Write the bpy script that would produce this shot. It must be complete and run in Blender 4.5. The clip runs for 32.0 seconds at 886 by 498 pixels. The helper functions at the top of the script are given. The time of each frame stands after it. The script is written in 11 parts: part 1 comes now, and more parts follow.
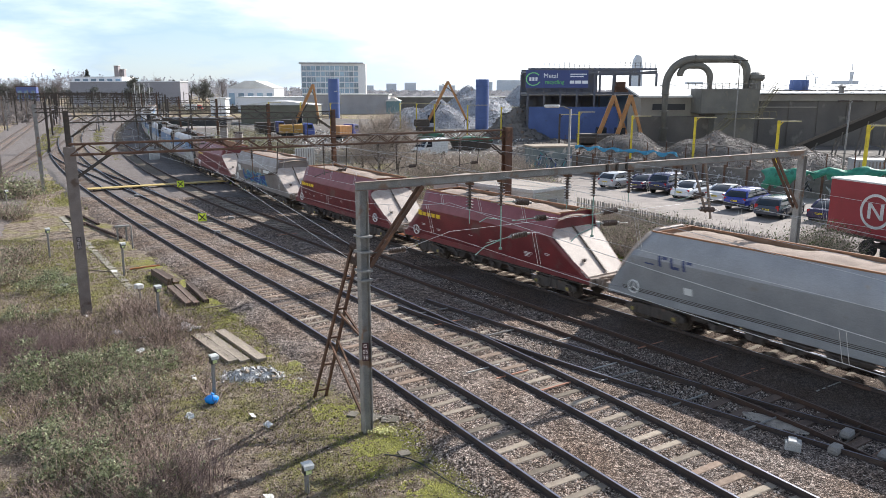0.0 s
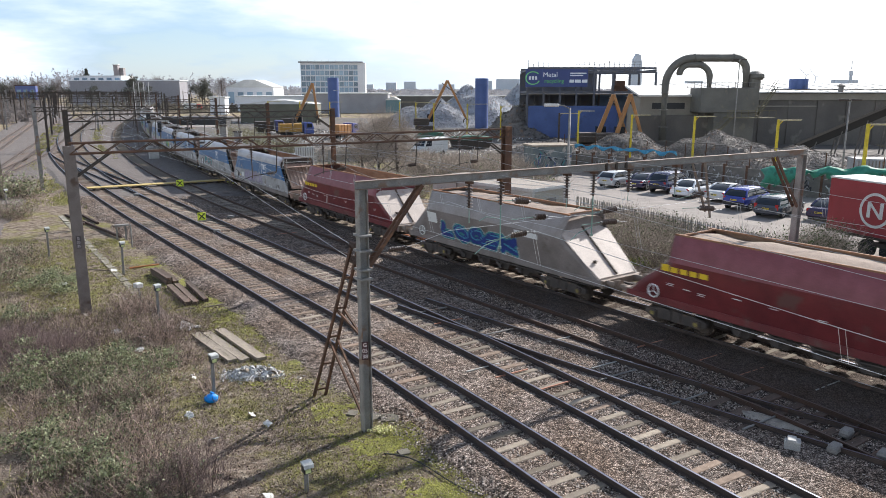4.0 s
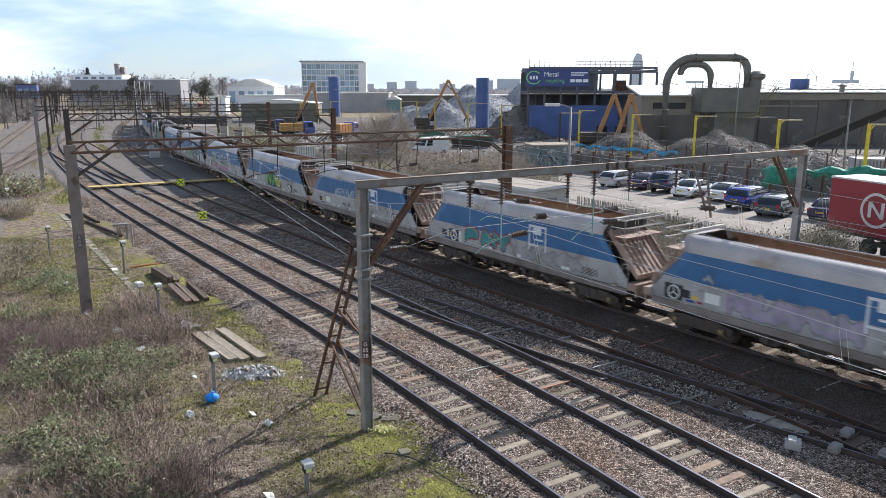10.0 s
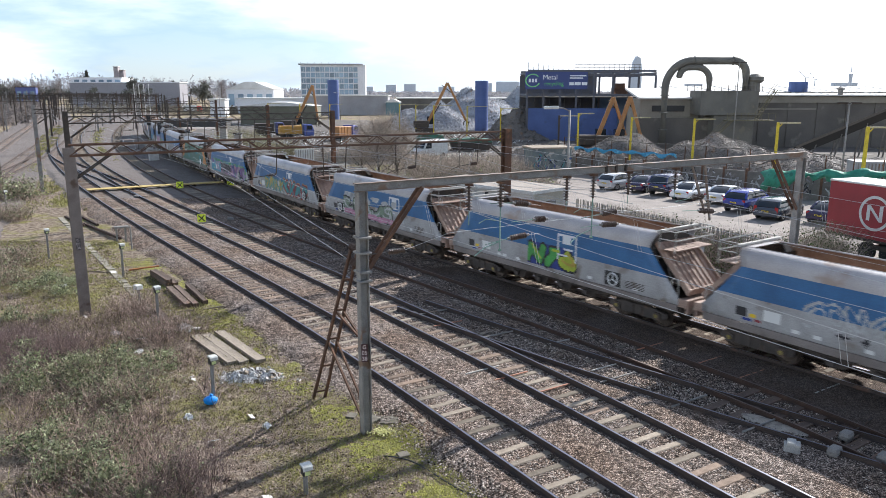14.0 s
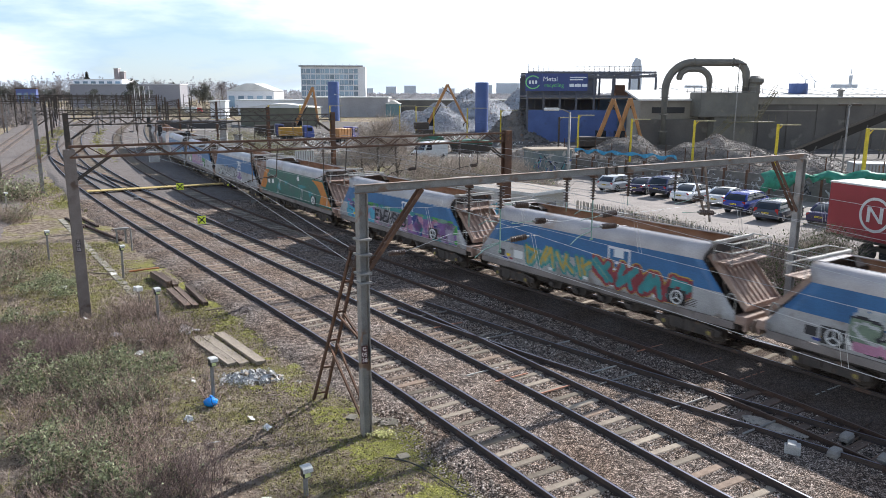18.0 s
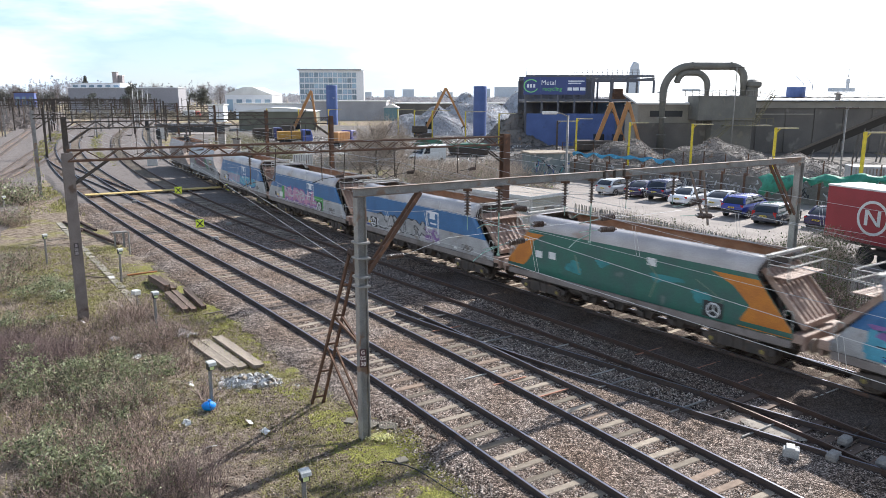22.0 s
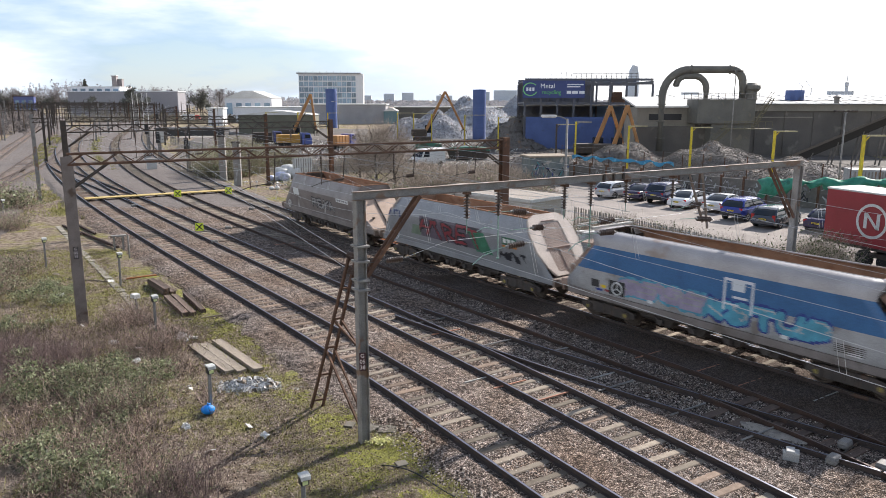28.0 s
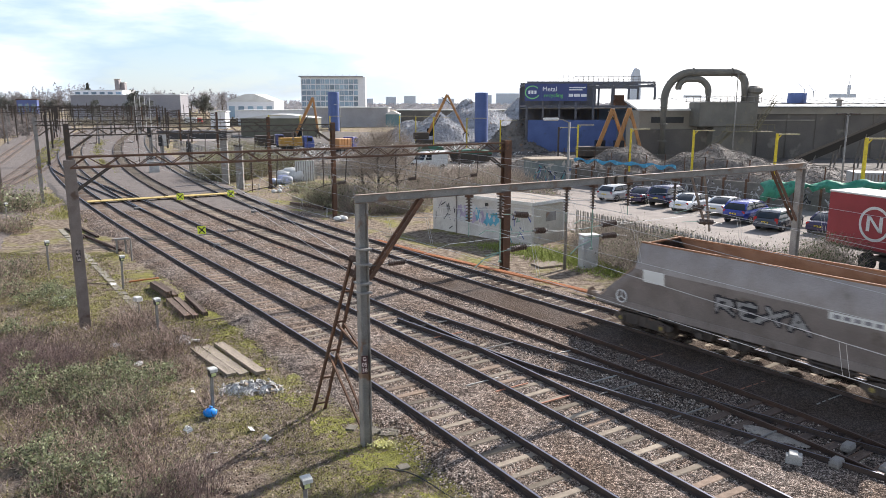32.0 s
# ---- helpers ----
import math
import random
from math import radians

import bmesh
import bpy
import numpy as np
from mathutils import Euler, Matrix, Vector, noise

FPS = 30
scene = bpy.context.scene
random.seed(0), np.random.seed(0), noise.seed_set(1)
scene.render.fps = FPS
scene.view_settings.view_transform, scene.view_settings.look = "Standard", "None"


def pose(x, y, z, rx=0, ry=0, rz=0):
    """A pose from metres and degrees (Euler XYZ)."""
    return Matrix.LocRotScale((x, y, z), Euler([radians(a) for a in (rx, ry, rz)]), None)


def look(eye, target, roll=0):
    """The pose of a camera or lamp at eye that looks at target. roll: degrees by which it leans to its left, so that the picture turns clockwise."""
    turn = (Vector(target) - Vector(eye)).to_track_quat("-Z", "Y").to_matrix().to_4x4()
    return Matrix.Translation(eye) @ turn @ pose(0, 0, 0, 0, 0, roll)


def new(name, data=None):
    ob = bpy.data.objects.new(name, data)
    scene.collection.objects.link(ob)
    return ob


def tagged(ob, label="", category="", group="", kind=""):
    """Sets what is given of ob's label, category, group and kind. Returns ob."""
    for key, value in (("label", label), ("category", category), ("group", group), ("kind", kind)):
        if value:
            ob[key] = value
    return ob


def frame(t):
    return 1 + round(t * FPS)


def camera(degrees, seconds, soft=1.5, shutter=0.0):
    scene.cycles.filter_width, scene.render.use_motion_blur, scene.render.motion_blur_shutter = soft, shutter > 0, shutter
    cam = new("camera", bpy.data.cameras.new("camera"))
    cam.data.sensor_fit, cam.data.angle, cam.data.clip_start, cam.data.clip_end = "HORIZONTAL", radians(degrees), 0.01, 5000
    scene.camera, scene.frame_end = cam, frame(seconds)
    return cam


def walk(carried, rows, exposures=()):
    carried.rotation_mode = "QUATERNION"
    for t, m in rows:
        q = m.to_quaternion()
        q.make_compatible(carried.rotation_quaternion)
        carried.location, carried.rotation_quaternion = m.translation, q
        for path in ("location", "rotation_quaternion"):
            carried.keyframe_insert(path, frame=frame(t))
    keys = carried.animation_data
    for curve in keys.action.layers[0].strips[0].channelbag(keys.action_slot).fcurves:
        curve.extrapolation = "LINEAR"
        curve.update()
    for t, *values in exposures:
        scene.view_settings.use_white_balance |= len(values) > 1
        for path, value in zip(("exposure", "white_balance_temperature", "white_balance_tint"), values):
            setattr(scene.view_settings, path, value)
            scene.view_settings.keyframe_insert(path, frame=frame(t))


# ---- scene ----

# camera: hand-held on a bridge, 8.8 m above the rails, turning a little
EYE = (0.0, 0.0, 8.8)
cam = camera(62.0, 32.0, soft=0.8, shutter=0.5)


def aim(pitch, yaw, roll):
    p, y = radians(pitch), radians(yaw)
    way = Vector((math.sin(y) * math.cos(p), math.cos(y) * math.cos(p), -math.sin(p)))
    return look(EYE, Vector(EYE) + way, roll)


# seconds, degrees down, degrees to the right, roll
PATH = [
    (0, 12.251, -0.050, 0.000), (0.5, 12.251, -0.038, 0.003), (1, 12.323, -0.041, 0.009), (1.5, 12.455, -0.100, -0.009), (2, 12.511, -0.101, 0.011), (2.5,
    12.446, -0.081, 0.009), (3, 12.440, -0.048, 0.028), (3.5, 12.384, -0.031, 0.009), (5.5, 12.265, 0.023, 0.020), (6, 12.285, -0.019, 0.028), (6.5,
    12.251, -0.010, 0.012), (7, 12.242, -0.028, 0.029), (7.5, 12.225, -0.048, 0.058), (8, 12.226, -0.026, 0.069), (8.5, 12.213, -0.018, 0.072), (9,
    12.294, -0.034, 0.078), (9.5, 12.388, -0.051, 0.034), (10, 12.367, -0.068, 0.064), (10.5, 12.413, -0.063, 0.056), (11, 12.395, -0.079, 0.067), (11.5,
    12.344, -0.064, 0.045), (12, 12.255, -0.053, 0.005), (12.5, 12.203, -0.066, 0.044), (13, 12.135, -0.017, 0.069), (13.5, 12.102, 0.011, 0.095), (14,
    12.154, 0.007, 0.086), (14.5, 12.205, 0.003, 0.121), (16.5, 12.187, -0.035, 0.123), (17, 12.148, -0.023, 0.077), (17.5, 12.021, -0.026, 0.059), (18,
    12.028, -0.005, 0.087), (18.5, 11.941, 0.049, 0.084), (19, 11.800, 0.047, 0.072), (19.5, 11.768, 0.062, 0.077), (20, 11.684, 0.061, 0.070), (20.5,
    11.623, 0.070, 0.084), (21, 11.672, 0.076, 0.058), (21.5, 11.752, 0.121, 0.068), (22, 11.758, 0.124, 0.076), (22.5, 11.711, 0.129, 0.050), (23,
    11.662, 0.108, 0.033), (23.5, 11.613, 0.108, 0.068), (24, 11.618, 0.079, 0.084), (24.5, 11.720, 0.058, 0.035), (25, 11.763, 0.037, 0.059), (25.5,
    11.697, 0.022, 0.053), (27.5, 11.544, 0.097, 0.036), (28, 11.501, 0.167, 0.041), (28.5, 11.446, 0.168, 0.024), (29, 11.402, 0.135, 0.034), (29.5,
    11.343, 0.100, 0.026), (30, 11.337, 0.058, 0.016), (30.5, 11.340, -0.006, -0.005), (31, 11.269, -0.006, -0.005), (31.5, 11.198, -0.012, 0.001), (32,
    11.269, 0.000, -0.000)]
walk(cam, [(t, aim(p, y, r)) for t, p, y, r in PATH], exposures=[
    (0.0, 0.80, 6550, 10), (3.0, 0.70, 6550, 10), (9.0, 0.68, 6400, 10), (11.0, 0.72, 6400, 10), (14.0, 0.80, 6400, 10), (17.0, 0.73, 6400, 10), (20.0, 0.88, 6400, 10),
    (22.0, 0.94, 6450, 10), (25.0, 0.76, 6650, 10), (28.0, 0.70, 6750, 12), (30.0, 0.80, 6750, 12), (32.0, 0.82, 6750, 12)])

# ---- light: hazy spring sun from ahead and to the right, broken cloud ----
SUN_AZ, SUN_EL = radians(44), radians(33.5)      # azimuth from +y towards +x


def make_world():
    w = bpy.data.worlds.new("sky")
    scene.world = w
    w.use_nodes = True
    n, l = w.node_tree.nodes, w.node_tree.links
    n.clear()
    out, bg = n.new("ShaderNodeOutputWorld"), n.new("ShaderNodeBackground")
    sky = n.new("ShaderNodeTexSky")
    sky.sky_type, sky.sun_disc = "NISHITA", False
    sky.sun_elevation, sky.sun_rotation = SUN_EL, SUN_AZ
    sky.air_density, sky.dust_density, sky.ozone_density = 1.0, 0.4, 1.5
    co, mp = n.new("ShaderNodeTexCoord"), n.new("ShaderNodeMapping")
    mp.inputs["Scale"].default_value = (1.6, 1.6, 7.0)
    mp.inputs["Location"].default_value = (0.35, 0.2, 0.1)
    cl = n.new("ShaderNodeTexNoise")
    cl.inputs["Scale"].default_value, cl.inputs["Detail"].default_value, cl.inputs["Roughness"].default_value = 1.7, 7, 0.55
    ramp = n.new("ShaderNodeValToRGB")
    ramp.color_ramp.elements[0].position, ramp.color_ramp.elements[1].position = 0.42, 0.6
    # cloud is brighter towards the sun
    sep = n.new("ShaderNodeVectorMath")
    sep.operation = "DOT_PRODUCT"
    sep.inputs[1].default_value = (math.sin(SUN_AZ) * math.cos(SUN_EL), math.cos(SUN_AZ) * math.cos(SUN_EL), math.sin(SUN_EL))
    glow = n.new("ShaderNodeMapRange")
    glow.inputs["From Min"].default_value, glow.inputs["From Max"].default_value = 0.5, 0.88
    glow.inputs["To Min"].default_value, glow.inputs["To Max"].default_value = 0.0, 1.0
    ramp.color_ramp.elements[0].color = (0.5, 0.5, 0.5, 1)
    cover = n.new("ShaderNodeMath")
    cover.operation, cover.use_clamp = "ADD", True
    white = n.new("ShaderNodeMix")
    white.data_type = "RGBA"
    low = n.new("ShaderNodeMix")        # pale blue haze with white streaks
    low.data_type = "RGBA"
    low.inputs["A"].default_value = (3.0, 4.6, 6.9, 1)
    low.inputs["B"].default_value = (6.8, 7.7, 8.8, 1)
    streak = n.new("ShaderNodeMapRange")
    streak.inputs["From Min"].default_value, streak.inputs["From Max"].default_value = 0.46, 0.62
    l.new(cl.outputs["Fac"], streak.inputs["Value"])
    l.new(streak.outputs["Result"], low.inputs["Factor"])
    # cloud that faces the sun is whiter, added out of view as fill light
    facing, lit = n.new("ShaderNodeMapRange"), n.new("ShaderNodeMix")
    facing.inputs["From Min"].default_value, facing.inputs["From Max"].default_value = 0.1, -0.6
    lit.data_type = "RGBA"
    lit.inputs["B"].default_value = (12.0, 12.6, 13.2, 1)
    l.new(sep.outputs["Value"], facing.inputs["Value"])
    l.new(facing.outputs["Result"], lit.inputs["Factor"])
    l.new(low.outputs["Result"], lit.inputs["A"])
    l.new(lit.outputs["Result"], white.inputs["A"])
    white.inputs["B"].default_value = (13, 13, 13, 1)
    mix = n.new("ShaderNodeMix")
    mix.data_type = "RGBA"
    l.new(co.outputs["Generated"], mp.inputs["Vector"])
    l.new(mp.outputs["Vector"], cl.inputs["Vector"])
    l.new(cl.outputs["Fac"], ramp.inputs["Fac"])
    l.new(co.outputs["Generated"], sep.inputs[0])
    l.new(sep.outputs["Value"], glow.inputs["Value"])
    l.new(glow.outputs["Result"], cover.inputs[0])
    l.new(ramp.outputs["Color"], cover.inputs[1])
    l.new(glow.outputs["Result"], white.inputs["Factor"])
    # the cloud lies low; overhead the sky is open and blue
    high, thin = n.new("ShaderNodeSeparateXYZ"), n.new("ShaderNodeMapRange")
    thin.inputs["From Min"].default_value, thin.inputs["From Max"].default_value = 0.16, 0.5
    thin.inputs["To Min"].default_value, thin.inputs["To Max"].default_value = 1.0, 0.2
    part_cover = n.new("ShaderNodeMath")
    part_cover.operation = "MULTIPLY"
    l.new(co.outputs["Generated"], high.inputs["Vector"])
    l.new(high.outputs["Z"], thin.inputs["Value"])
    l.new(cover.outputs["Value"], part_cover.inputs[0])
    l.new(thin.outputs["Result"], part_cover.inputs[1])
    l.new(part_cover.outputs["Value"], mix.inputs["Factor"])
    l.new(sky.outputs["Color"], mix.inputs["A"])
    l.new(white.outputs["Result"], mix.inputs["B"])
    l.new(mix.outputs["Result"], bg.inputs["Color"])
    bg.inputs["Strength"].default_value = 0.092
    l.new(bg.outputs["Background"], out.inputs["Surface"])


make_world()
sun_data = bpy.data.lights.new("sun", "SUN")
sun_data.energy, sun_data.angle, sun_data.color = 4.9, radians(0.6), (1.0, 0.968, 0.93)
sun = new("sun", sun_data)
sun.matrix_world = look((60, 60, 60), (60 - math.sin(SUN_AZ) * math.cos(SUN_EL), 60 - math.cos(SUN_AZ) * math.cos(SUN_EL), 60 - math.sin(SUN_EL)))

# ---- building kit ----
rng = random.Random(7)


class G:
    """A bag of vertices and faces."""

    def __init__(self):
        self.v, self.f = [], []

    def add(self, verts, faces, m=None):
        b = len(self.v)
        self.v += [tuple(m @ Vector(p)) for p in verts] if m is not None else [tuple(p) for p in verts]
        self.f += [tuple(b + i for i in q) for q in faces]
        return self

    def box(self, c, s, rz=0.0, m=None):
        x, y, z = s[0] / 2, s[1] / 2, s[2] / 2
        k = Matrix.Translation(c) @ Matrix.Rotation(radians(rz), 4, "Z")
        if m is not None:
            k = m @ k
        vs = [(-x, -y, -z), (x, -y, -z), (x, y, -z), (-x, y, -z), (-x, -y, z), (x, -y, z), (x, y, z), (-x, y, z)]
        return self.add(vs, [(0, 3, 2, 1), (4, 5, 6, 7), (0, 1, 5, 4), (1, 2, 6, 5), (2, 3, 7, 6), (3, 0, 4, 7)], k)

    def beam(self, p, q, w, h):
        """A bar of section w x h from p to q."""
        p, q = Vector(p), Vector(q)
        d = q - p
        m = Matrix.Translation((p + q) / 2) @ d.to_track_quat("X", "Z").to_matrix().to_4x4()
        return self.box((0, 0, 0), (d.length, w, h), 0, m)

    def cyl(self, p, q, r, r2=None, n=8, cap=True):
        p, q = Vector(p), Vector(q)
        r2 = r if r2 is None else r2
        k = (q - p).to_track_quat("Z", "Y").to_matrix()
        a, b = [], []
        for i in range(n):
            c = Vector((math.cos(2 * math.pi * i / n), math.sin(2 * math.pi * i / n), 0))
            a.append(p + k @ (c * r))
            b.append(q + k @ (c * r2))
        fs = [(i, (i + 1) % n, n + (i + 1) % n, n + i) for i in range(n)]
        if cap:
            fs += [tuple(range(n))[::-1], tuple(range(n, 2 * n))]
        return self.add(a + b, fs)

    def tube(self, path, r, n=8, cap=True):
        path = [Vector(p) for p in path]
        rs = r if isinstance(r, (list, tuple)) else [r] * len(path)
        vs = []
        for i, p in enumerate(path):
            d = path[min(i + 1, len(path) - 1)] - path[max(i - 1, 0)]
            k = d.to_track_quat("Z", "Y").to_matrix()
            vs += [p + k @ Vector((math.cos(2 * math.pi * j / n) * rs[i], math.sin(2 * math.pi * j / n) * rs[i], 0)) for j in range(n)]
        fs = [(i * n + j, i * n + (j + 1) % n, (i + 1) * n + (j + 1) % n, (i + 1) * n + j) for i in range(len(path) - 1) for j in range(n)]
        if cap:
            fs += [tuple(range(n))[::-1], tuple(range((len(path) - 1) * n, len(path) * n))]
        return self.add(vs, fs)

    def lathe(self, prof, c=(0, 0, 0), n=16, m=None):
        """prof: (radius, height) from below upwards."""
        vs = [(c[0] + r * math.cos(2 * math.pi * j / n), c[1] + r * math.sin(2 * math.pi * j / n), c[2] + z) for r, z in prof for j in range(n)]
        fs = [(i * n + j, i * n + (j + 1) % n, (i + 1) * n + (j + 1) % n, (i + 1) * n + j) for i in range(len(prof) - 1) for j in range(n)]
        fs += [tuple(range(n))[::-1], tuple(range((len(prof) - 1) * n, len(prof) * n))]
        return self.add(vs, fs, m)

    def prism(self, pts, a, b, axis="y", m=None):
        """A flat outline pushed from a to b along an axis; pts run anticlockwise seen from +axis (x: y,z; y: x,z; z: x,y)."""
        put = {"x": lambda p, t: (t, p[0], p[1]), "y": lambda p, t: (p[0], t, p[1]), "z": lambda p, t: (p[0], p[1], t)}[axis]
        n = len(pts)
        vs = [put(p, a) for p in pts] + [put(p, b) for p in pts]
        fs = [(i, (i + 1) % n, n + (i + 1) % n, n + i) for i in range(n)] + [tuple(range(n))[::-1], tuple(range(n, 2 * n))]
        return self.add(vs, fs, m)

    def grid(self, rows):
        """Rows of points, joined by quads."""
        w = len(rows[0])
        vs = [p for r in rows for p in r]
        return self.add(vs, [(i * w + j, i * w + j + 1, (i + 1) * w + j + 1, (i + 1) * w + j) for i in range(len(rows) - 1) for j in range(w - 1)])

    def mesh(self, name, mat=None, bevel=0.0, smooth=False, fix=True):
        me = bpy.data.meshes.new(name)
        me.from_pydata(self.v, [], self.f)
        if fix or bevel:
            bm = bmesh.new()
            bm.from_mesh(me)
            bmesh.ops.recalc_face_normals(bm, faces=bm.faces)
            if bevel:
                sharp = [e for e in bm.edges if len(e.link_faces) == 2 and e.calc_face_angle(0) > 0.5]
                bmesh.ops.bevel(bm, geom=sharp, offset=bevel, segments=1, affect="EDGES", clamp_overlap=True)
            bm.to_mesh(me)
            bm.free()
        if smooth:
            me.polygons.foreach_set("use_smooth", [True] * len(me.polygons))
        if mat:
            me.materials.append(mat)
        return me


def part(name, g, mat, parent, label="", bevel=0.0, smooth=False, fix=True, at=None):
    """Links a bag (or a mesh) as one mesh object under a thing or a part."""
    me = g.mesh(name, mat, bevel, smooth, fix) if isinstance(g, G) else g
    ob = new(name, me)
    ob.parent = parent
    if at is not None:
        ob.matrix_basis = at
    return tagged(ob, label)


def thing(name, label, category, m=None, group="", kind=""):
    ob = new(name)
    ob.empty_display_size = 0.3
    if m is not None:
        ob.matrix_basis = m
    return tagged(ob, label, category, group, kind)


def solo(name, g, mat, label, category, group="", kind="", bevel=0.0, smooth=False, fix=True, m=None):
    """A thing that is a single mesh."""
    ob = new(name, g.mesh(name, mat, bevel, smooth, fix) if isinstance(g, G) else g)
    if m is not None:
        ob.matrix_basis = m
    return tagged(ob, label, category, group, kind)


def fast_mesh(name, verts, faces, mat):
    """A mesh from arrays of points and of triangles or quads."""
    verts, faces = np.asarray(verts, np.float32), np.asarray(faces, np.int32)
    me = bpy.data.meshes.new(name)
    k = faces.shape[1]
    me.vertices.add(len(verts))
    me.vertices.foreach_set("co", verts.ravel())
    me.loops.add(faces.size)
    me.loops.foreach_set("vertex_index", faces.ravel())
    me.polygons.add(len(faces))
    me.polygons.foreach_set("loop_start", np.arange(0, faces.size, k, dtype=np.int32))
    me.update(calc_edges=True)
    me.materials.append(mat)
    return me


def words(text, size, mat, name="lettering", bold=0.0):
    """Flat lettering in the built-in font, as a mesh in the xy plane, centred."""
    cu = bpy.data.curves.new(name, "FONT")
    cu.body, cu.size, cu.align_x, cu.align_y, cu.offset, cu.extrude = text, size, "CENTER", "CENTER", bold, 0.004
    ob = bpy.data.objects.new(name, cu)
    scene.collection.objects.link(ob)
    me = bpy.data.meshes.new_from_object(ob.evaluated_get(bpy.context.evaluated_depsgraph_get()))
    bpy.data.objects.remove(ob)
    bpy.data.curves.remove(cu)
    me.materials.clear()
    me.materials.append(mat)
    return me


# ---- materials ----
def paint(name, c1, c2=None, scale=3.0, rough=0.6, metal=0.0, bump=0.15, bscale=40.0, c3=None, spots=0.62, sscale=1.2, vary=0.0, lo=0.35, hi=0.65, spec=None, stretch=None, island=0.0):
    """Two colours mixed by a coarse noise, a third in patches (stains, rust), fine relief; vary: lightness per object, island: per loose piece."""
    m = bpy.data.materials.new(name)
    m.use_nodes = True
    n, l = m.node_tree.nodes, m.node_tree.links
    b = n["Principled BSDF"]
    b.inputs["Roughness"].default_value, b.inputs["Metallic"].default_value = rough, metal
    if spec is not None:
        b.inputs["Specular IOR Level"].default_value = spec
    co = n.new("ShaderNodeTexCoord")
    vec = co.outputs["Object"]
    if stretch:
        mp = n.new("ShaderNodeMapping")
        mp.inputs["Scale"].default_value = stretch
        l.new(vec, mp.inputs["Vector"])
        vec = mp.outputs["Vector"]
    c2 = c2 or tuple(x * 0.75 for x in c1)

    def noise_fac(s, d, a, z):
        t, r = n.new("ShaderNodeTexNoise"), n.new("ShaderNodeMapRange")
        t.inputs["Scale"].default_value, t.inputs["Detail"].default_value = s, d
        r.inputs["From Min"].default_value, r.inputs["From Max"].default_value = a, z
        l.new(vec, t.inputs["Vector"])
        l.new(t.outputs["Fac"], r.inputs["Value"])
        return r.outputs["Result"]

    def mixer(fac, a, c):
        x = n.new("ShaderNodeMix")
        x.data_type = "RGBA"
        l.new(fac, x.inputs["Factor"])
        for sock, val in (("A", a), ("B", c)):
            if isinstance(val, tuple):
                x.inputs[sock].default_value = (*val, 1)
            else:
                l.new(val, x.inputs[sock])
        return x.outputs["Result"]

    col = mixer(noise_fac(scale, 8, lo, hi), c1, c2)
    fine = noise_fac(bscale, 4, 0.3, 0.7)
    dark = n.new("ShaderNodeMix")
    dark.data_type, dark.blend_type = "RGBA", "MULTIPLY"
    dark.inputs["Factor"].default_value = 0.35
    l.new(col, dark.inputs["A"])
    l.new(fine, dark.inputs["B"])
    col = dark.outputs["Result"]
    if c3:
        col = mixer(noise_fac(sscale, 9, spots, spots + 0.07), col, c3)
    for amount, node, sock in ((vary, "ShaderNodeObjectInfo", "Random"), (island, "ShaderNodeNewGeometry", "Random Per Island")):
        if amount:
            oi, mr, hs = n.new(node), n.new("ShaderNodeMapRange"), n.new("ShaderNodeHueSaturation")
            mr.inputs["To Min"].default_value, mr.inputs["To Max"].default_value = 1 - amount, 1 + amount
            l.new(oi.outputs[sock], mr.inputs["Value"])
            l.new(mr.outputs["Result"], hs.inputs["Value"])
            l.new(col, hs.inputs["Color"])
            col = hs.outputs["Color"]
    l.new(col, b.inputs["Base Color"])
    if bump:
        bp = n.new("ShaderNodeBump")
        bp.inputs["Strength"].default_value, bp.inputs["Distance"].default_value = bump, 0.02
        l.new(fine, bp.inputs["Height"])
        l.new(bp.outputs["Normal"], b.inputs["Normal"])
    return m


def plain(name, c, rough=0.5, metal=0.0, spec=None):
    m = bpy.data.materials.new(name)
    m.use_nodes = True
    b = m.node_tree.nodes["Principled BSDF"]
    b.inputs["Base Color"].default_value, b.inputs["Roughness"].default_value, b.inputs["Metallic"].default_value = (*c, 1), rough, metal
    if spec is not None:
        b.inputs["Specular IOR Level"].default_value = spec
    return m


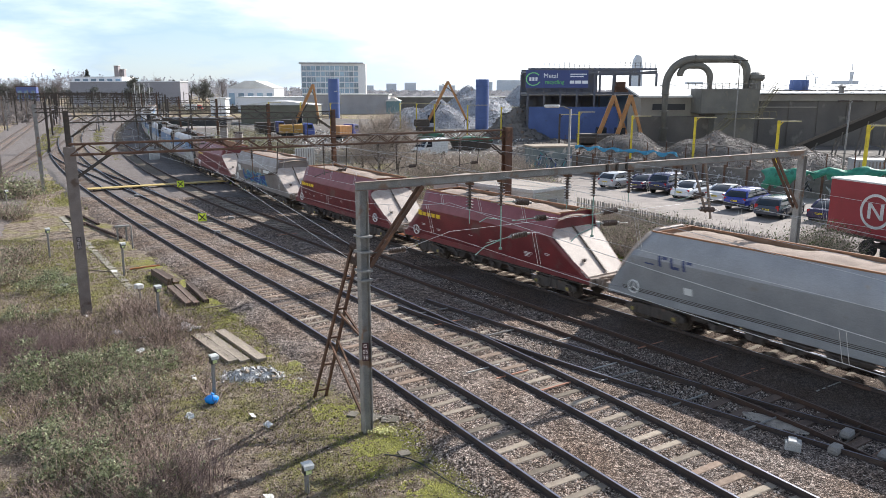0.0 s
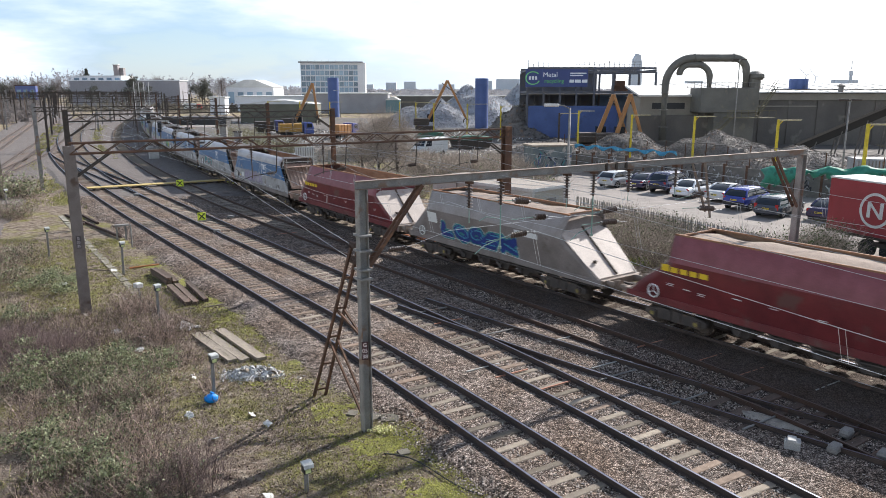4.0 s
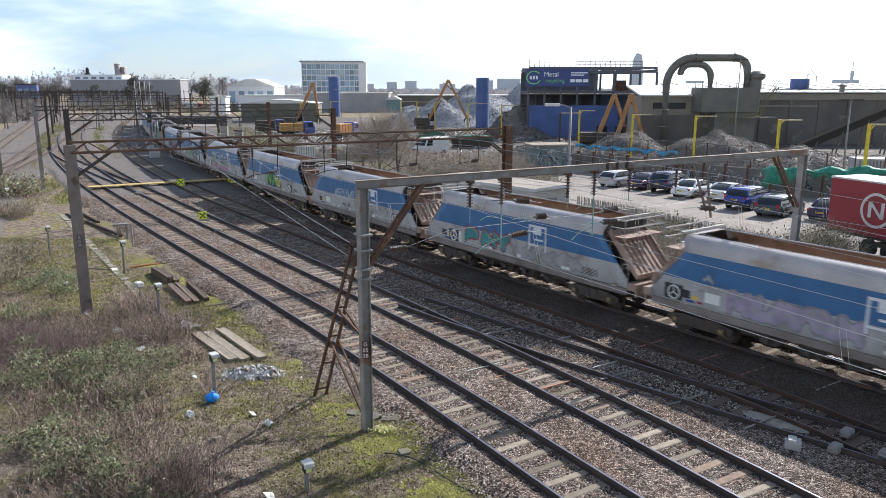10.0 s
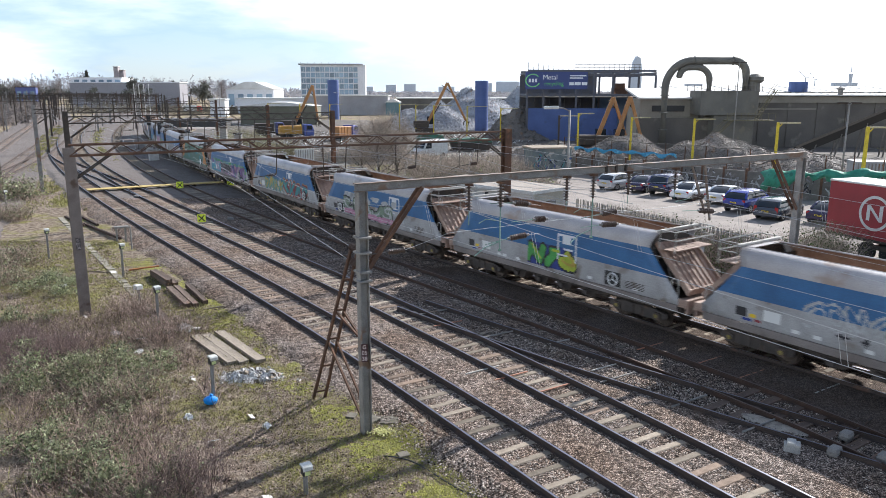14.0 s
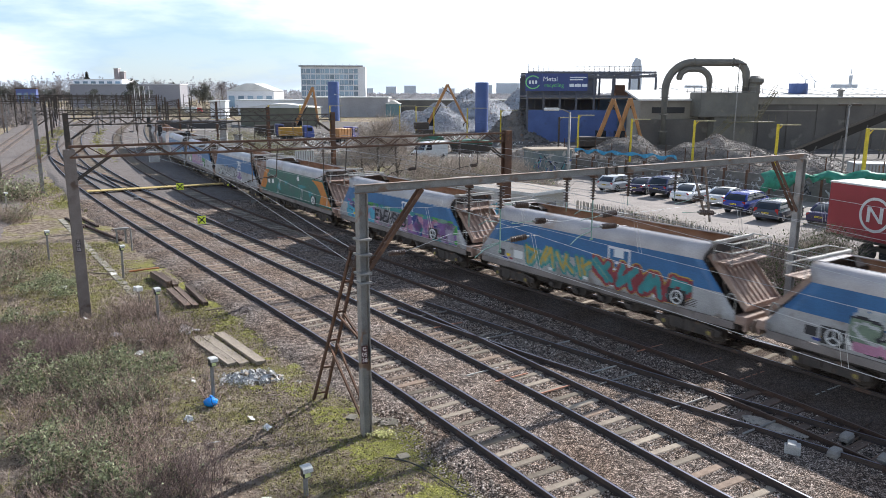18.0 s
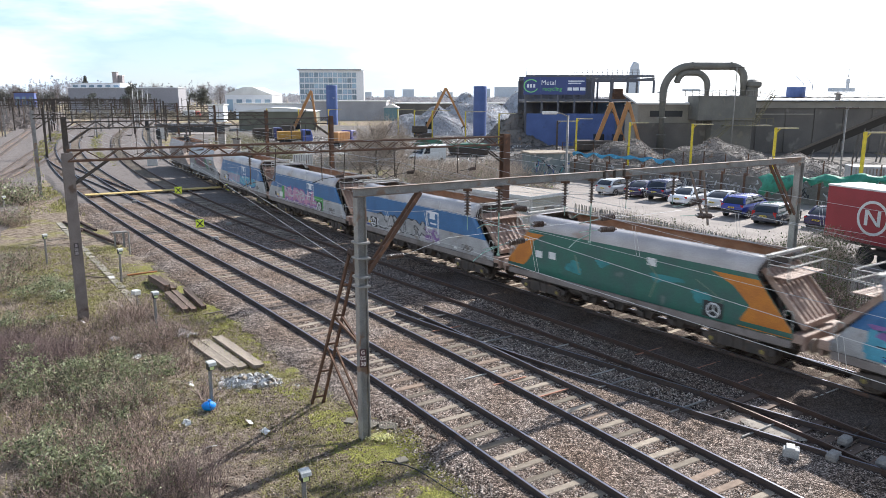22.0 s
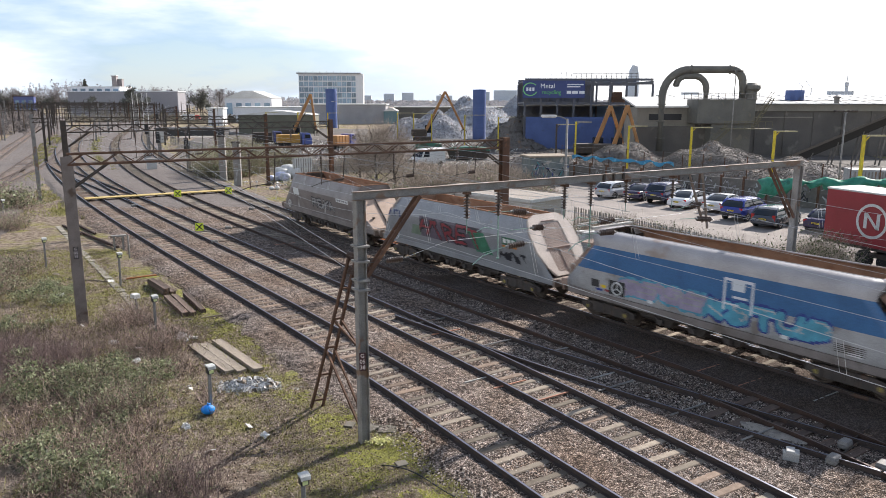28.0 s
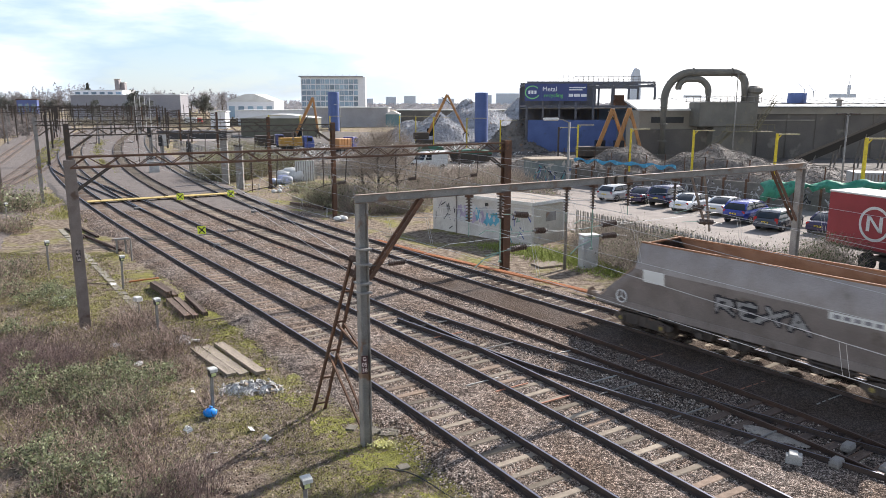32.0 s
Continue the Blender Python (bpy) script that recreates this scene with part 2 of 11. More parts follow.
def ground_mat():
    """Rough grass, moss, bare earth and litter, in patches."""
    m = bpy.data.materials.new("rough_ground")
    m.use_nodes = True
    n, l = m.node_tree.nodes, m.node_tree.links
    b = n["Principled BSDF"]
    b.inputs["Roughness"].default_value, b.inputs["Specular IOR Level"].default_value = 0.95, 0.1
    co = n.new("ShaderNodeTexCoord")

    def noise_ramp(s, d, stops):
        t, r = n.new("ShaderNodeTexNoise"), n.new("ShaderNodeValToRGB")
        t.inputs["Scale"].default_value, t.inputs["Detail"].default_value, t.inputs["Roughness"].default_value = s, d, 0.65
        l.new(co.outputs["Object"], t.inputs["Vector"])
        l.new(t.outputs["Fac"], r.inputs["Fac"])
        e = r.color_ramp.elements
        while len(e) < len(stops):
            e.new(0.5)
        for k, (p, c) in zip(e, stops):
            k.position, k.color = p, (*c, 1)
        return r.outputs["Color"]

    earth = noise_ramp(3.2, 10, [(0.34, (0.095, 0.068, 0.052)), (0.5, (0.26, 0.205, 0.158)), (0.68, (0.45, 0.375, 0.3))])
    green = noise_ramp(9.0, 8, [(0.3, (0.15, 0.15, 0.033)), (0.55, (0.29, 0.29, 0.056)), (0.75, (0.43, 0.42, 0.1))])
    patch = noise_ramp(0.33, 6, [(0.5, (0, 0, 0)), (0.68, (0.85, 0.85, 0.85))])
    mix, litter = n.new("ShaderNodeMix"), n.new("ShaderNodeMix")
    mix.data_type = litter.data_type = "RGBA"
    l.new(patch, mix.inputs["Factor"])
    l.new(earth, mix.inputs["A"])
    l.new(green, mix.inputs["B"])
    l.new(noise_ramp(30, 4, [(0.66, (0, 0, 0)), (0.74, (0.7, 0.7, 0.7))]), litter.inputs["Factor"])
    l.new(mix.outputs["Result"], litter.inputs["A"])
    litter.inputs["B"].default_value = (0.33, 0.3, 0.25, 1)
    l.new(litter.outputs["Result"], b.inputs["Base Color"])
    bp = n.new("ShaderNodeBump")
    bp.inputs["Strength"].default_value, bp.inputs["Distance"].default_value = 1.0, 0.12
    l.new(noise_ramp(14, 8, [(0.2, (0, 0, 0)), (0.8, (1, 1, 1))]), bp.inputs["Height"])
    l.new(bp.outputs["Normal"], b.inputs["Normal"])
    return m


def ballast_mat(name="ballast", grime=1.0):
    """Crushed granite: a cell for each stone, gaps darkened as shade; grime: how far train shade and brake dust darken
    it.
    """
    m = bpy.data.materials.new(name)
    m.use_nodes = True
    n, l = m.node_tree.nodes, m.node_tree.links
    b = n["Principled BSDF"]
    b.inputs["Roughness"].default_value, b.inputs["Specular IOR Level"].default_value = 0.95, 0.12
    co, vo, no = n.new("ShaderNodeTexCoord"), n.new("ShaderNodeTexVoronoi"), n.new("ShaderNodeTexNoise")
    vo.inputs["Scale"].default_value = 27
    darkened = grime < 1.0              # train shade and dust painted in: gaps filled, stones evened out
    no.inputs["Scale"].default_value, no.inputs["Detail"].default_value = 0.45, 7
    ra, rb, rd = n.new("ShaderNodeValToRGB"), n.new("ShaderNodeValToRGB"), n.new("ShaderNodeValToRGB")
    for r, stops in ((ra, [(0.0, (0.19, 0.152, 0.132)), (0.5, (0.27, 0.218, 0.19)), (1.0, (0.36, 0.3, 0.265))] if darkened else [(0.0, (0.12, 0.092, 0.078)), (0.5, (0.32, 0.262, 0.23)), (1.0, (0.64, 0.56, 0.505))]), (rb, [(0.36, (0.78, 0.69, 0.61)), (0.64, (1.0, 0.985, 0.97))]), (rd, [(0.3, (1, 1, 1)), (0.7, (0.5, 0.49, 0.48) if darkened else (0.2, 0.19, 0.18))])):
        e = r.color_ramp.elements
        while len(e) < len(stops):
            e.new(0.5)
        for k, (p, c) in zip(e, stops):
            k.position, k.color = p, (*(v * (grime if r is ra else 1.0) for v in c), 1)
    sx = n.new("ShaderNodeSeparateColor")
    m1, m2 = n.new("ShaderNodeMix"), n.new("ShaderNodeMix")
    for x in (m1, m2):
        x.data_type, x.blend_type = "RGBA", "MULTIPLY"
        x.inputs["Factor"].default_value = 1.0
    l.new(co.outputs["Object"], vo.inputs["Vector"])
    l.new(co.outputs["Object"], no.inputs["Vector"])
    l.new(vo.outputs["Color"], sx.inputs["Color"])
    l.new(sx.outputs["Red"], ra.inputs["Fac"])
    l.new(no.outputs["Fac"], rb.inputs["Fac"])
    # shade in the gaps between stones is put into the colour
    l.new(vo.outputs["Distance"], rd.inputs["Fac"])
    l.new(ra.outputs["Color"], m1.inputs["A"])
    l.new(rb.outputs["Color"], m1.inputs["B"])
    l.new(m1.outputs["Result"], m2.inputs["A"])
    l.new(rd.outputs["Color"], m2.inputs["B"])
    # handfuls of paler and darker stone
    vb, rc, m3, sy = n.new("ShaderNodeTexVoronoi"), n.new("ShaderNodeMapRange"), n.new("ShaderNodeMix"), n.new("ShaderNodeSeparateColor")
    vb.inputs["Scale"].default_value = 8.5
    rc.inputs["To Min"].default_value, rc.inputs["To Max"].default_value = (0.8, 1.15) if darkened else (0.45, 1.55)
    m3.data_type, m3.blend_type = "RGBA", "MULTIPLY"
    m3.inputs["Factor"].default_value = 1.0
    l.new(co.outputs["Object"], vb.inputs["Vector"])
    l.new(vb.outputs["Color"], sy.inputs["Color"])
    l.new(sy.outputs["Green"], rc.inputs["Value"])
    l.new(m2.outputs["Result"], m3.inputs["A"])
    l.new(rc.outputs["Result"], m3.inputs["B"])
    l.new(m3.outputs["Result"], b.inputs["Base Color"])
    bp = n.new("ShaderNodeBump")
    bp.invert = True
    bp.inputs["Strength"].default_value, bp.inputs["Distance"].default_value = 1.0, 0.05
    l.new(vo.outputs["Distance"], bp.inputs["Height"])
    l.new(bp.outputs["Normal"], b.inputs["Normal"])
    return m


def haze_greyed_ballast():
    """Old stone, its colour greyed for distance haze, with pale and oily patches drawn out along the line."""
    return paint("haze_greyed_ballast", (0.25, 0.212, 0.192), (0.085, 0.07, 0.063), 7.0, 0.95, c3=(0.1, 0.082, 0.074), spots=0.55, sscale=1.2, bump=0.9, bscale=14)


def let_through(m, share):
    """Thin leaves and twigs pass part of the light."""
    n, l = m.node_tree.nodes, m.node_tree.links
    b = n["Principled BSDF"]
    out = next(k for k in n if k.type == "OUTPUT_MATERIAL")
    tr, mx = n.new("ShaderNodeBsdfTranslucent"), n.new("ShaderNodeMixShader")
    mx.inputs["Fac"].default_value = share
    l.new(b.inputs["Base Color"].links[0].from_socket, tr.inputs["Color"])
    l.new(b.outputs["BSDF"], mx.inputs[1])
    l.new(tr.outputs["BSDF"], mx.inputs[2])
    l.new(mx.outputs["Shader"], out.inputs["Surface"])
    return m


GROUND, BALLAST, TRAIN_SHADED = ground_mat(), ballast_mat(), ballast_mat("shaded_grimy_ballast", 0.6)
STONE = paint("loose_stone", (0.25, 0.2, 0.168), (0.52, 0.455, 0.4), 8, 0.9, island=0.9, spec=0.15)
RAIL = paint("rusty_rail", (0.046, 0.034, 0.031), (0.07, 0.047, 0.038), 2.0, 0.75, 0.0, c3=(0.09, 0.05, 0.035), spots=0.64)
RAIL_RUST = paint("rusty_siding_rail", (0.08, 0.043, 0.03), (0.055, 0.034, 0.026), 2.0, 0.8, 0.1)
SHINE = plain("worn_rail_top", (0.2, 0.21, 0.26), 0.36, 1.0)
DULL = plain("dull_rail_top", (0.14, 0.105, 0.09), 0.55, 0.5)
CONCRETE = paint("sleeper_concrete", (0.34, 0.29, 0.23), (0.26, 0.215, 0.17), 5, 0.9, c3=(0.22, 0.165, 0.12), spots=0.64, sscale=3, vary=0.45, spec=0.15)
TIMBER = paint("sleeper_timber", (0.2, 0.135, 0.095), (0.28, 0.2, 0.145), 6, 0.85, stretch=(1, 1, 1), c3=(0.38, 0.2, 0.12), spots=0.6, vary=0.35)
GALV = paint("weathered_steel_mast", (0.23, 0.215, 0.2), (0.32, 0.305, 0.285), 2.5, 0.7, 0.1, c3=(0.2, 0.125, 0.085), spots=0.58, sscale=1.6)
RUST = paint("rusty_steel", (0.15, 0.075, 0.045), (0.1, 0.055, 0.036), 2.5, 0.8, 0.15, c3=(0.22, 0.11, 0.06), spots=0.6)
DARKSTEEL = paint("dark_steel", (0.07, 0.058, 0.05), (0.1, 0.078, 0.062), 3, 0.7, 0.3, c3=(0.13, 0.075, 0.05), spots=0.62)
WIRE = plain("overhead_wire", (0.5, 0.5, 0.5), 0.4, 0.4)
WIRE_DARK = plain("dark_overhead_wire", (0.09, 0.085, 0.08), 0.5, 0.6)
PORCELAIN = paint("dusty_brown_porcelain", (0.085, 0.052, 0.042), (0.13, 0.095, 0.08), 12, 0.35)
COPPER = paint("verdigris", (0.25, 0.38, 0.33), (0.19, 0.31, 0.26), 6, 0.7, 0.2)
WHITE = paint("white_paint", (0.72, 0.72, 0.70), (0.6, 0.6, 0.58), 3, 0.5)
BLACK = plain("black_rubber", (0.018, 0.018, 0.018), 0.75)
YELLOW = paint("yellow_paint", (0.75, 0.58, 0.03), (0.6, 0.45, 0.03), 3, 0.55)
LIME = plain("reflective_lime_yellow", (0.75, 0.85, 0.06), 0.5)

# ---- ground and tracks ----
TRACKS = {  # x of the centre line as a polynomial in ln(y)
    "1": (0.6179, -11.1745, 59.2884, -133.5078, 118.7109), "2": (0.8792, -14.889, 78.6795, -177.4983, 159.2835),
    "3": (-0.0458, 0.566, -14.8821, 66.5768, -67.9232), "4": (-0.6053, 8.4982, -54.9531, 151.4572, -125.7919)}
NEAR_Y = 17.0


def poly_x(c, y):
    u = math.log(y)
    return (((c[0] * u + c[1]) * u + c[2]) * u + c[3]) * u + c[4]


def line_points(c, far=420.0, back=330.0):
    """Points from behind the camera to the distance, with straight run-outs."""
    pts, y = [], NEAR_Y
    while y < far:
        pts.append((poly_x(c, y), y))
        y *= 1.03
    (x0, y0), (x1, y1) = pts[0], pts[1]
    d = Vector((x0 - x1, y0 - y1)).normalized()
    run = [(x0 + d.x * s, y0 + d.y * s) for s in (back, back / 2, 80, 40, 20, 10, 5)]
    return run + pts


class Line:
    def __init__(self, pts):
        self.p = np.array(pts, float)
        self.s = np.r_[0, np.cumsum(np.hypot(*np.diff(self.p, axis=0).T))]

    def at(self, s):
        """Point and unit direction at the length s."""
        s = np.asarray(s, float)
        x, y = np.interp(s, self.s, self.p[:, 0]), np.interp(s, self.s, self.p[:, 1])
        a, b = np.clip(s - 1.5, 0, self.s[-1]), np.clip(s + 1.5, 0, self.s[-1])
        dx = np.interp(b, self.s, self.p[:, 0]) - np.interp(a, self.s, self.p[:, 0])
        dy = np.interp(b, self.s, self.p[:, 1]) - np.interp(a, self.s, self.p[:, 1])
        h = np.hypot(dx, dy)
        return x, y, dx / h, dy / h

    def s_of_y(self, y):
        i = int(np.argmin(abs(self.p[:, 1] - y)))
        lo, hi = max(i - 1, 0), min(i + 1, len(self.p) - 1)
        return float(np.interp(y, self.p[lo:hi + 1, 1], self.s[lo:hi + 1]))


LINES = {k: Line(line_points(c)) for k, c in TRACKS.items()}


def blend_line(a, b, y0, y1, n=24):
    """A crossover that leaves line a at y0 and joins line b at y1."""
    pts = []
    for i in range(n + 1):
        u = i / n
        y = y0 + (y1 - y0) * u
        w = u * u * (3 - 2 * u)
        pts.append(((1 - w) * poly_x(TRACKS[a], y) + w * poly_x(TRACKS[b], y), y))
    return Line(pts)


def quad_line(c, y0, y1, n=30):
    pts = []
    for i in range(n + 1):
        u = math.log(y0) + (math.log(y1) - math.log(y0)) * i / n
        pts.append(((c[0] * u + c[1]) * u + c[2], math.exp(u)))
    return Line(pts)


LINES["diverging"] = quad_line((-6.521, 18.888, 9.879), 14.0, 32.0)
LINES["crossover"] = blend_line("1", "2", 108.0, 58.0)
LINES["far_left"] = Line([(-26.6, 30), (-35.2, 50), (-45.6, 74), (-51.5, 88), (-58.9, 105), (-67.2, 124.5), (-74.4, 140), (-87, 167), (-101.5, 196), (-134, 260), (-176, 340), (-218, 420)])
LINES["far_left_outer"] = Line([(-30, 30), (-39, 50), (-51.2, 77), (-66.8, 110.5), (-79, 136), (-100.5, 181), (-132, 244), (-182, 340), (-223, 420)])
LINES["far_left_inner"] = Line([(-45.7, 74), (-48.9, 84), (-52.6, 94.5), (-56.2, 104), (-60.4, 114), (-65, 125), (-69.8, 136)])

PROFILE = [(-.07, -.16), (.07, -.16), (.07, -.145), (.012, -.13), (.012, -.045), (.036, -.03), (.036, 0), (-.036, 0), (-.036, -.03), (-.012, -.045), (-.012, -.13), (-.07, -.145)]


def stations(line, y0, y1):
    s0, s1 = sorted((line.s_of_y(y0), line.s_of_y(y1)))
    out, s = [], s0
    while s < s1:
        out.append(s)
        x, y, _, _ = line.at(s)
        s += 0.8 if y < 60 else 2.0 if y < 130 else 6.0
    return out + [s1]


def sweep(line, ss, off, profile, z=0.0):
    g = G()
    x, y, dx, dy = line.at(np.array(ss))
    rows = []
    for i in range(len(ss)):
        nx, ny = -dy[i], dx[i]
        rows.append([(x[i] + nx * (off + p[0]), y[i] + ny * (off + p[0]), z + p[1]) for p in profile] )
    for r in rows:
        r.append(r[0])
    g.grid(rows)
    return g


SLEEPER = {}
SLEEPER_SPOTS = []


def sleeper_meshes():
    for name, mat, s in (("concrete", CONCRETE, (2.45, 0.215, 0.2)), ("timber", TIMBER, (2.5, 0.23, 0.14))):
        SLEEPER[name] = G().box((0, 0, -s[2] / 2), s).mesh("sleeper", mat, 0.02)


def build_track(key, label, y0, y1, kinds, bare=False, top=SHINE, rail=RAIL, step=0.65):
    line = LINES[key]
    root = thing("track_" + key, label, "railway track", kind="structure")
    ss = stations(line, y0, y1)
    for off in (-0.7525, 0.7525):
        r = part("rail", sweep(line, ss, off, PROFILE), rail, root, fix=False)
        part("running_surface", sweep(line, ss, off, [(-.026, .0005), (.026, .0005), (.026, .003), (-.026, .003)]), top, r, "polished running surface", fix=False)
    s0, s1 = sorted((line.s_of_y(max(y0, 8)), line.s_of_y(min(y1, 240))))
    s = s0
    while s < s1:
        x, y, dx, dy = line.at(s)
        SLEEPER_SPOTS.append((float(y), root, float(x), float(y), math.degrees(math.atan2(dy, dx)) + 90 + rng.uniform(-1.5, 1.5), kinds(float(y))))
        s += step * (1 if y < 70 else 1.0)
    return root


sleeper_meshes()
build_track("1", "main line track on pale concrete sleepers in grey ballast", -20, 400, lambda y: "concrete" if y < 21 or rng.random() < (0.45 if y < 30 else 0.2) else "timber")
build_track("2", "main line track on worn concrete sleepers with polished rails", -20, 400, lambda y: "concrete" if rng.random() < 0.75 else "timber")
build_track("3", "rusty siding track half buried in ballast", -20, 400, lambda y: "buried" if y < 45 else "concrete", top=DULL, rail=RAIL_RUST)
build_track("4", "goods line track with concrete sleepers under the train", -20, 400, lambda y: "concrete")
build_track("diverging", "turnout track diverging between main line and siding", 14.3, 30, lambda y: "buried")
build_track("crossover", "curved crossover track between the two main lines", 60, 106, lambda y: "timber")
build_track("far_left", "far main line track on grey ballast", 30, 400, lambda y: "timber", top=RAIL)
build_track("far_left_inner", "rusty crossover track nearest the cess", 75, 135, lambda y: "timber", top=RAIL)
build_track("far_left_outer", "outer far main line track on grey ballast", 30, 400, lambda y: "timber", top=RAIL)


def hash01(a, b):
    return math.sin(a * 12.9898 + b * 78.233) * 43758.5453 % 1.0


def ballast_bed(name, la, lb, wl, wr, y0, y1, label, mids=(), wide=46, mat=None, lift=0.0):
    """One sheet of ballast from line la (with a shoulder) to line lb."""
    rows, y = [], y0
    A, B = LINES[la], LINES[lb]
    while y < y1:
        ax, ay, adx, ady = A.at(A.s_of_y(y))
        bx, by, bdx, bdy = B.at(B.s_of_y(y))
        n = wide
        x0, x1 = float(ax) - wl * (1.25 - 0.3 * max(0.0, min(1.0, (21.0 - y) / 3.0))), float(bx) + wr * 1.25
        mid = [float(LINES[k].at(LINES[k].s_of_y(y))[0]) for k in mids if LINES[k].p[:, 1].min() < y < LINES[k].p[:, 1].max()]
        row = []
        for j in range(n + 1):
            x = x0 + (x1 - x0) * j / n
            edge = min(j, n - j) / n * (x1 - x0)
            near = min([abs(x - m) for m in mid] + [9])
            bed = -0.185 if near < 0.8 else -0.185 + min(1, (near - 0.8) / 0.3) * 0.05
            ragged = edge + 0.7 * noise.noise((x * 0.55, y * 0.55, 8)) + 0.35 * noise.noise((x * 1.9, y * 1.9, 4))
            z = bed + 0.02 * noise.noise((x * 1.3, y * 1.3, 0)) + 0.018 * noise.noise((x * 5, y * 5, 3)) - max(0, 1.2 - min(ragged, edge + 0.25)) ** 1.2 * 0.22
            row.append((x, y, z + lift))
        rows.append(row)
        y += 0.45 if 10 < y < 45 else 1.2 if y < 130 else 8.0
    ob = solo(name, G().grid(rows), mat or BALLAST, label, "ballast", kind="structure", smooth=True)
    return ob


ballast_bed("ballast_bed", "1", "4", 2.5, 2.4, -30, 62, "grey crushed stone ballast between the rails", ("1", "2", "3", "4", "diverging", "crossover"), 130)
# the train's shade on the dirty stones is put into this sheet's colour
ballast_bed("ballast_bed_goods", "3", "4", 0.1, 1.3, -30, 37, "dirty ballast with the train shade painted in", ("3", "4"), 60, TRAIN_SHADED, 0.022)
HAZE_GREYED = haze_greyed_ballast()
ballast_bed("ballast_bed_upline", "1", "4", 2.5, 2.4, 60.5, 400, "haze-greyed ballast up the line", ("1", "2", "3", "4", "crossover"), 110, HAZE_GREYED, -0.012)
ballast_bed("ballast_bed_far", "far_left_outer", "far_left", 4.0, 4.4, 32, 400, "haze-greyed ballast under the far tracks", mat=HAZE_GREYED).location.z = -0.03


def rail_dark_strips(key, y0, y1, z):
    """Dark strips beside the rails: rust and oil, with the rail's shadow put into the colour."""
    line = LINES[key]
    ss = stations(line, y0, y1)
    for off in (-0.7525, 0.7525):
        solo("ballast_stain", sweep(line, ss, off, [(-.3, 0), (.3, 0), (.28, .006), (-.28, .006)], z), RAIL_DARK, "dark strip of rust and painted shadow along a rail", "ballast", kind="structure", fix=False)


RAIL_DARK = paint("rust_shadow_stone", (0.07, 0.052, 0.045), (0.15, 0.115, 0.1), 0.7, 0.95, c3=(0.2, 0.165, 0.145), spots=0.58, sscale=1.5)
for key, y0 in (("far_left", 40), ("far_left_outer", 40), ("far_left_inner", 76)):
    rail_dark_strips(key, y0, 390 if key != "far_left_inner" else 134, -0.135)


def ground_z(x, y):
    """Height of the rough ground."""
    z = -0.34 + 0.05 * noise.noise((x * 0.35, y * 0.35, 5)) + 0.03 * noise.noise((x * 1.4, y * 1.4, 9))
    return z


def build_ground():
    xs = sorted({round(-30 + 0.5 * i, 3) for i in range(0, 90)} | {-3000, -1500, -800, -400, -200, -120, -80, -55, -45, -38, 18, 22, 28, 35, 45, 60, 90, 130, 200, 400, 800, 1500, 3000})
    ys = sorted({round(6 + 0.5 * i, 3) for i in range(0, 100)} | {-400, -100, -30, 0, 60, 66, 74, 85, 100, 120, 150, 200, 300, 500, 900, 1600, 2600, 4000})
    rows = [[(x, y, ground_z(x, y) if y < 120 and abs(x) < 90 else -0.34 - (0.6 if y > 300 else 0)) for x in xs] for y in ys]
    solo("ground", G().grid(rows), GROUND, "rough weedy ground with moss and bare earth", "ground", kind="structure", smooth=True)


build_ground()

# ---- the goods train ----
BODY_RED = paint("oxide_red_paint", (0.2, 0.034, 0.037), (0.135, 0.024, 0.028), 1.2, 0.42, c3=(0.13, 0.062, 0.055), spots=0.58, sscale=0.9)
# upper red: sky reflection put into a paler, mauver paint
BODY_RED_TOP = paint("sky_lit_red_paint", (0.27, 0.075, 0.09), (0.21, 0.05, 0.06), 1.5, 0.5, c3=(0.3, 0.2, 0.19), spots=0.66)
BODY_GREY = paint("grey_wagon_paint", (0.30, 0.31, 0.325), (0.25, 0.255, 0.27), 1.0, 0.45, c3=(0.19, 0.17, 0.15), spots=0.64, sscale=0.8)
# lit copy of the grey for the upper slope
BODY_GREY_TOP = paint("sky_lit_grey_paint", (0.36, 0.37, 0.395), (0.30, 0.31, 0.33), 1.3, 0.42, c3=(0.3, 0.25, 0.2), spots=0.68)
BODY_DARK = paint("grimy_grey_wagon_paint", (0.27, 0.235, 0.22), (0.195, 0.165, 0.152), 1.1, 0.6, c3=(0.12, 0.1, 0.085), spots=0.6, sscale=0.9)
# lit copy of the grimy grey, paler for the upper slope
BODY_DARK_TOP = paint("sky_lit_grimy_paint", (0.36, 0.325, 0.315), (0.285, 0.25, 0.235), 1.2, 0.5, c3=(0.17, 0.15, 0.13), spots=0.66)
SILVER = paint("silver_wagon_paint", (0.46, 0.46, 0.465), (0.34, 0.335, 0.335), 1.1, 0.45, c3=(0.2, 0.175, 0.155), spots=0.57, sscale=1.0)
# sheen of the rounded top lifted into the weathered silver
SILVER_TOP = paint("weathered_sheen_silver", (0.52, 0.495, 0.5), (0.4, 0.375, 0.38), 0.9, 0.36, c3=(0.3, 0.24, 0.21), spots=0.58, sscale=0.8)
BLUE = paint("blue_wagon_paint", (0.042, 0.165, 0.37), (0.033, 0.13, 0.295), 1.1, 0.4, c3=(0.16, 0.22, 0.29), spots=0.68, sscale=1.1)
GREENW = paint("green_wagon_paint", (0.035, 0.16, 0.12), (0.05, 0.125, 0.11), 1.0, 0.45, c3=(0.13, 0.17, 0.16), spots=0.64, sscale=1.0)
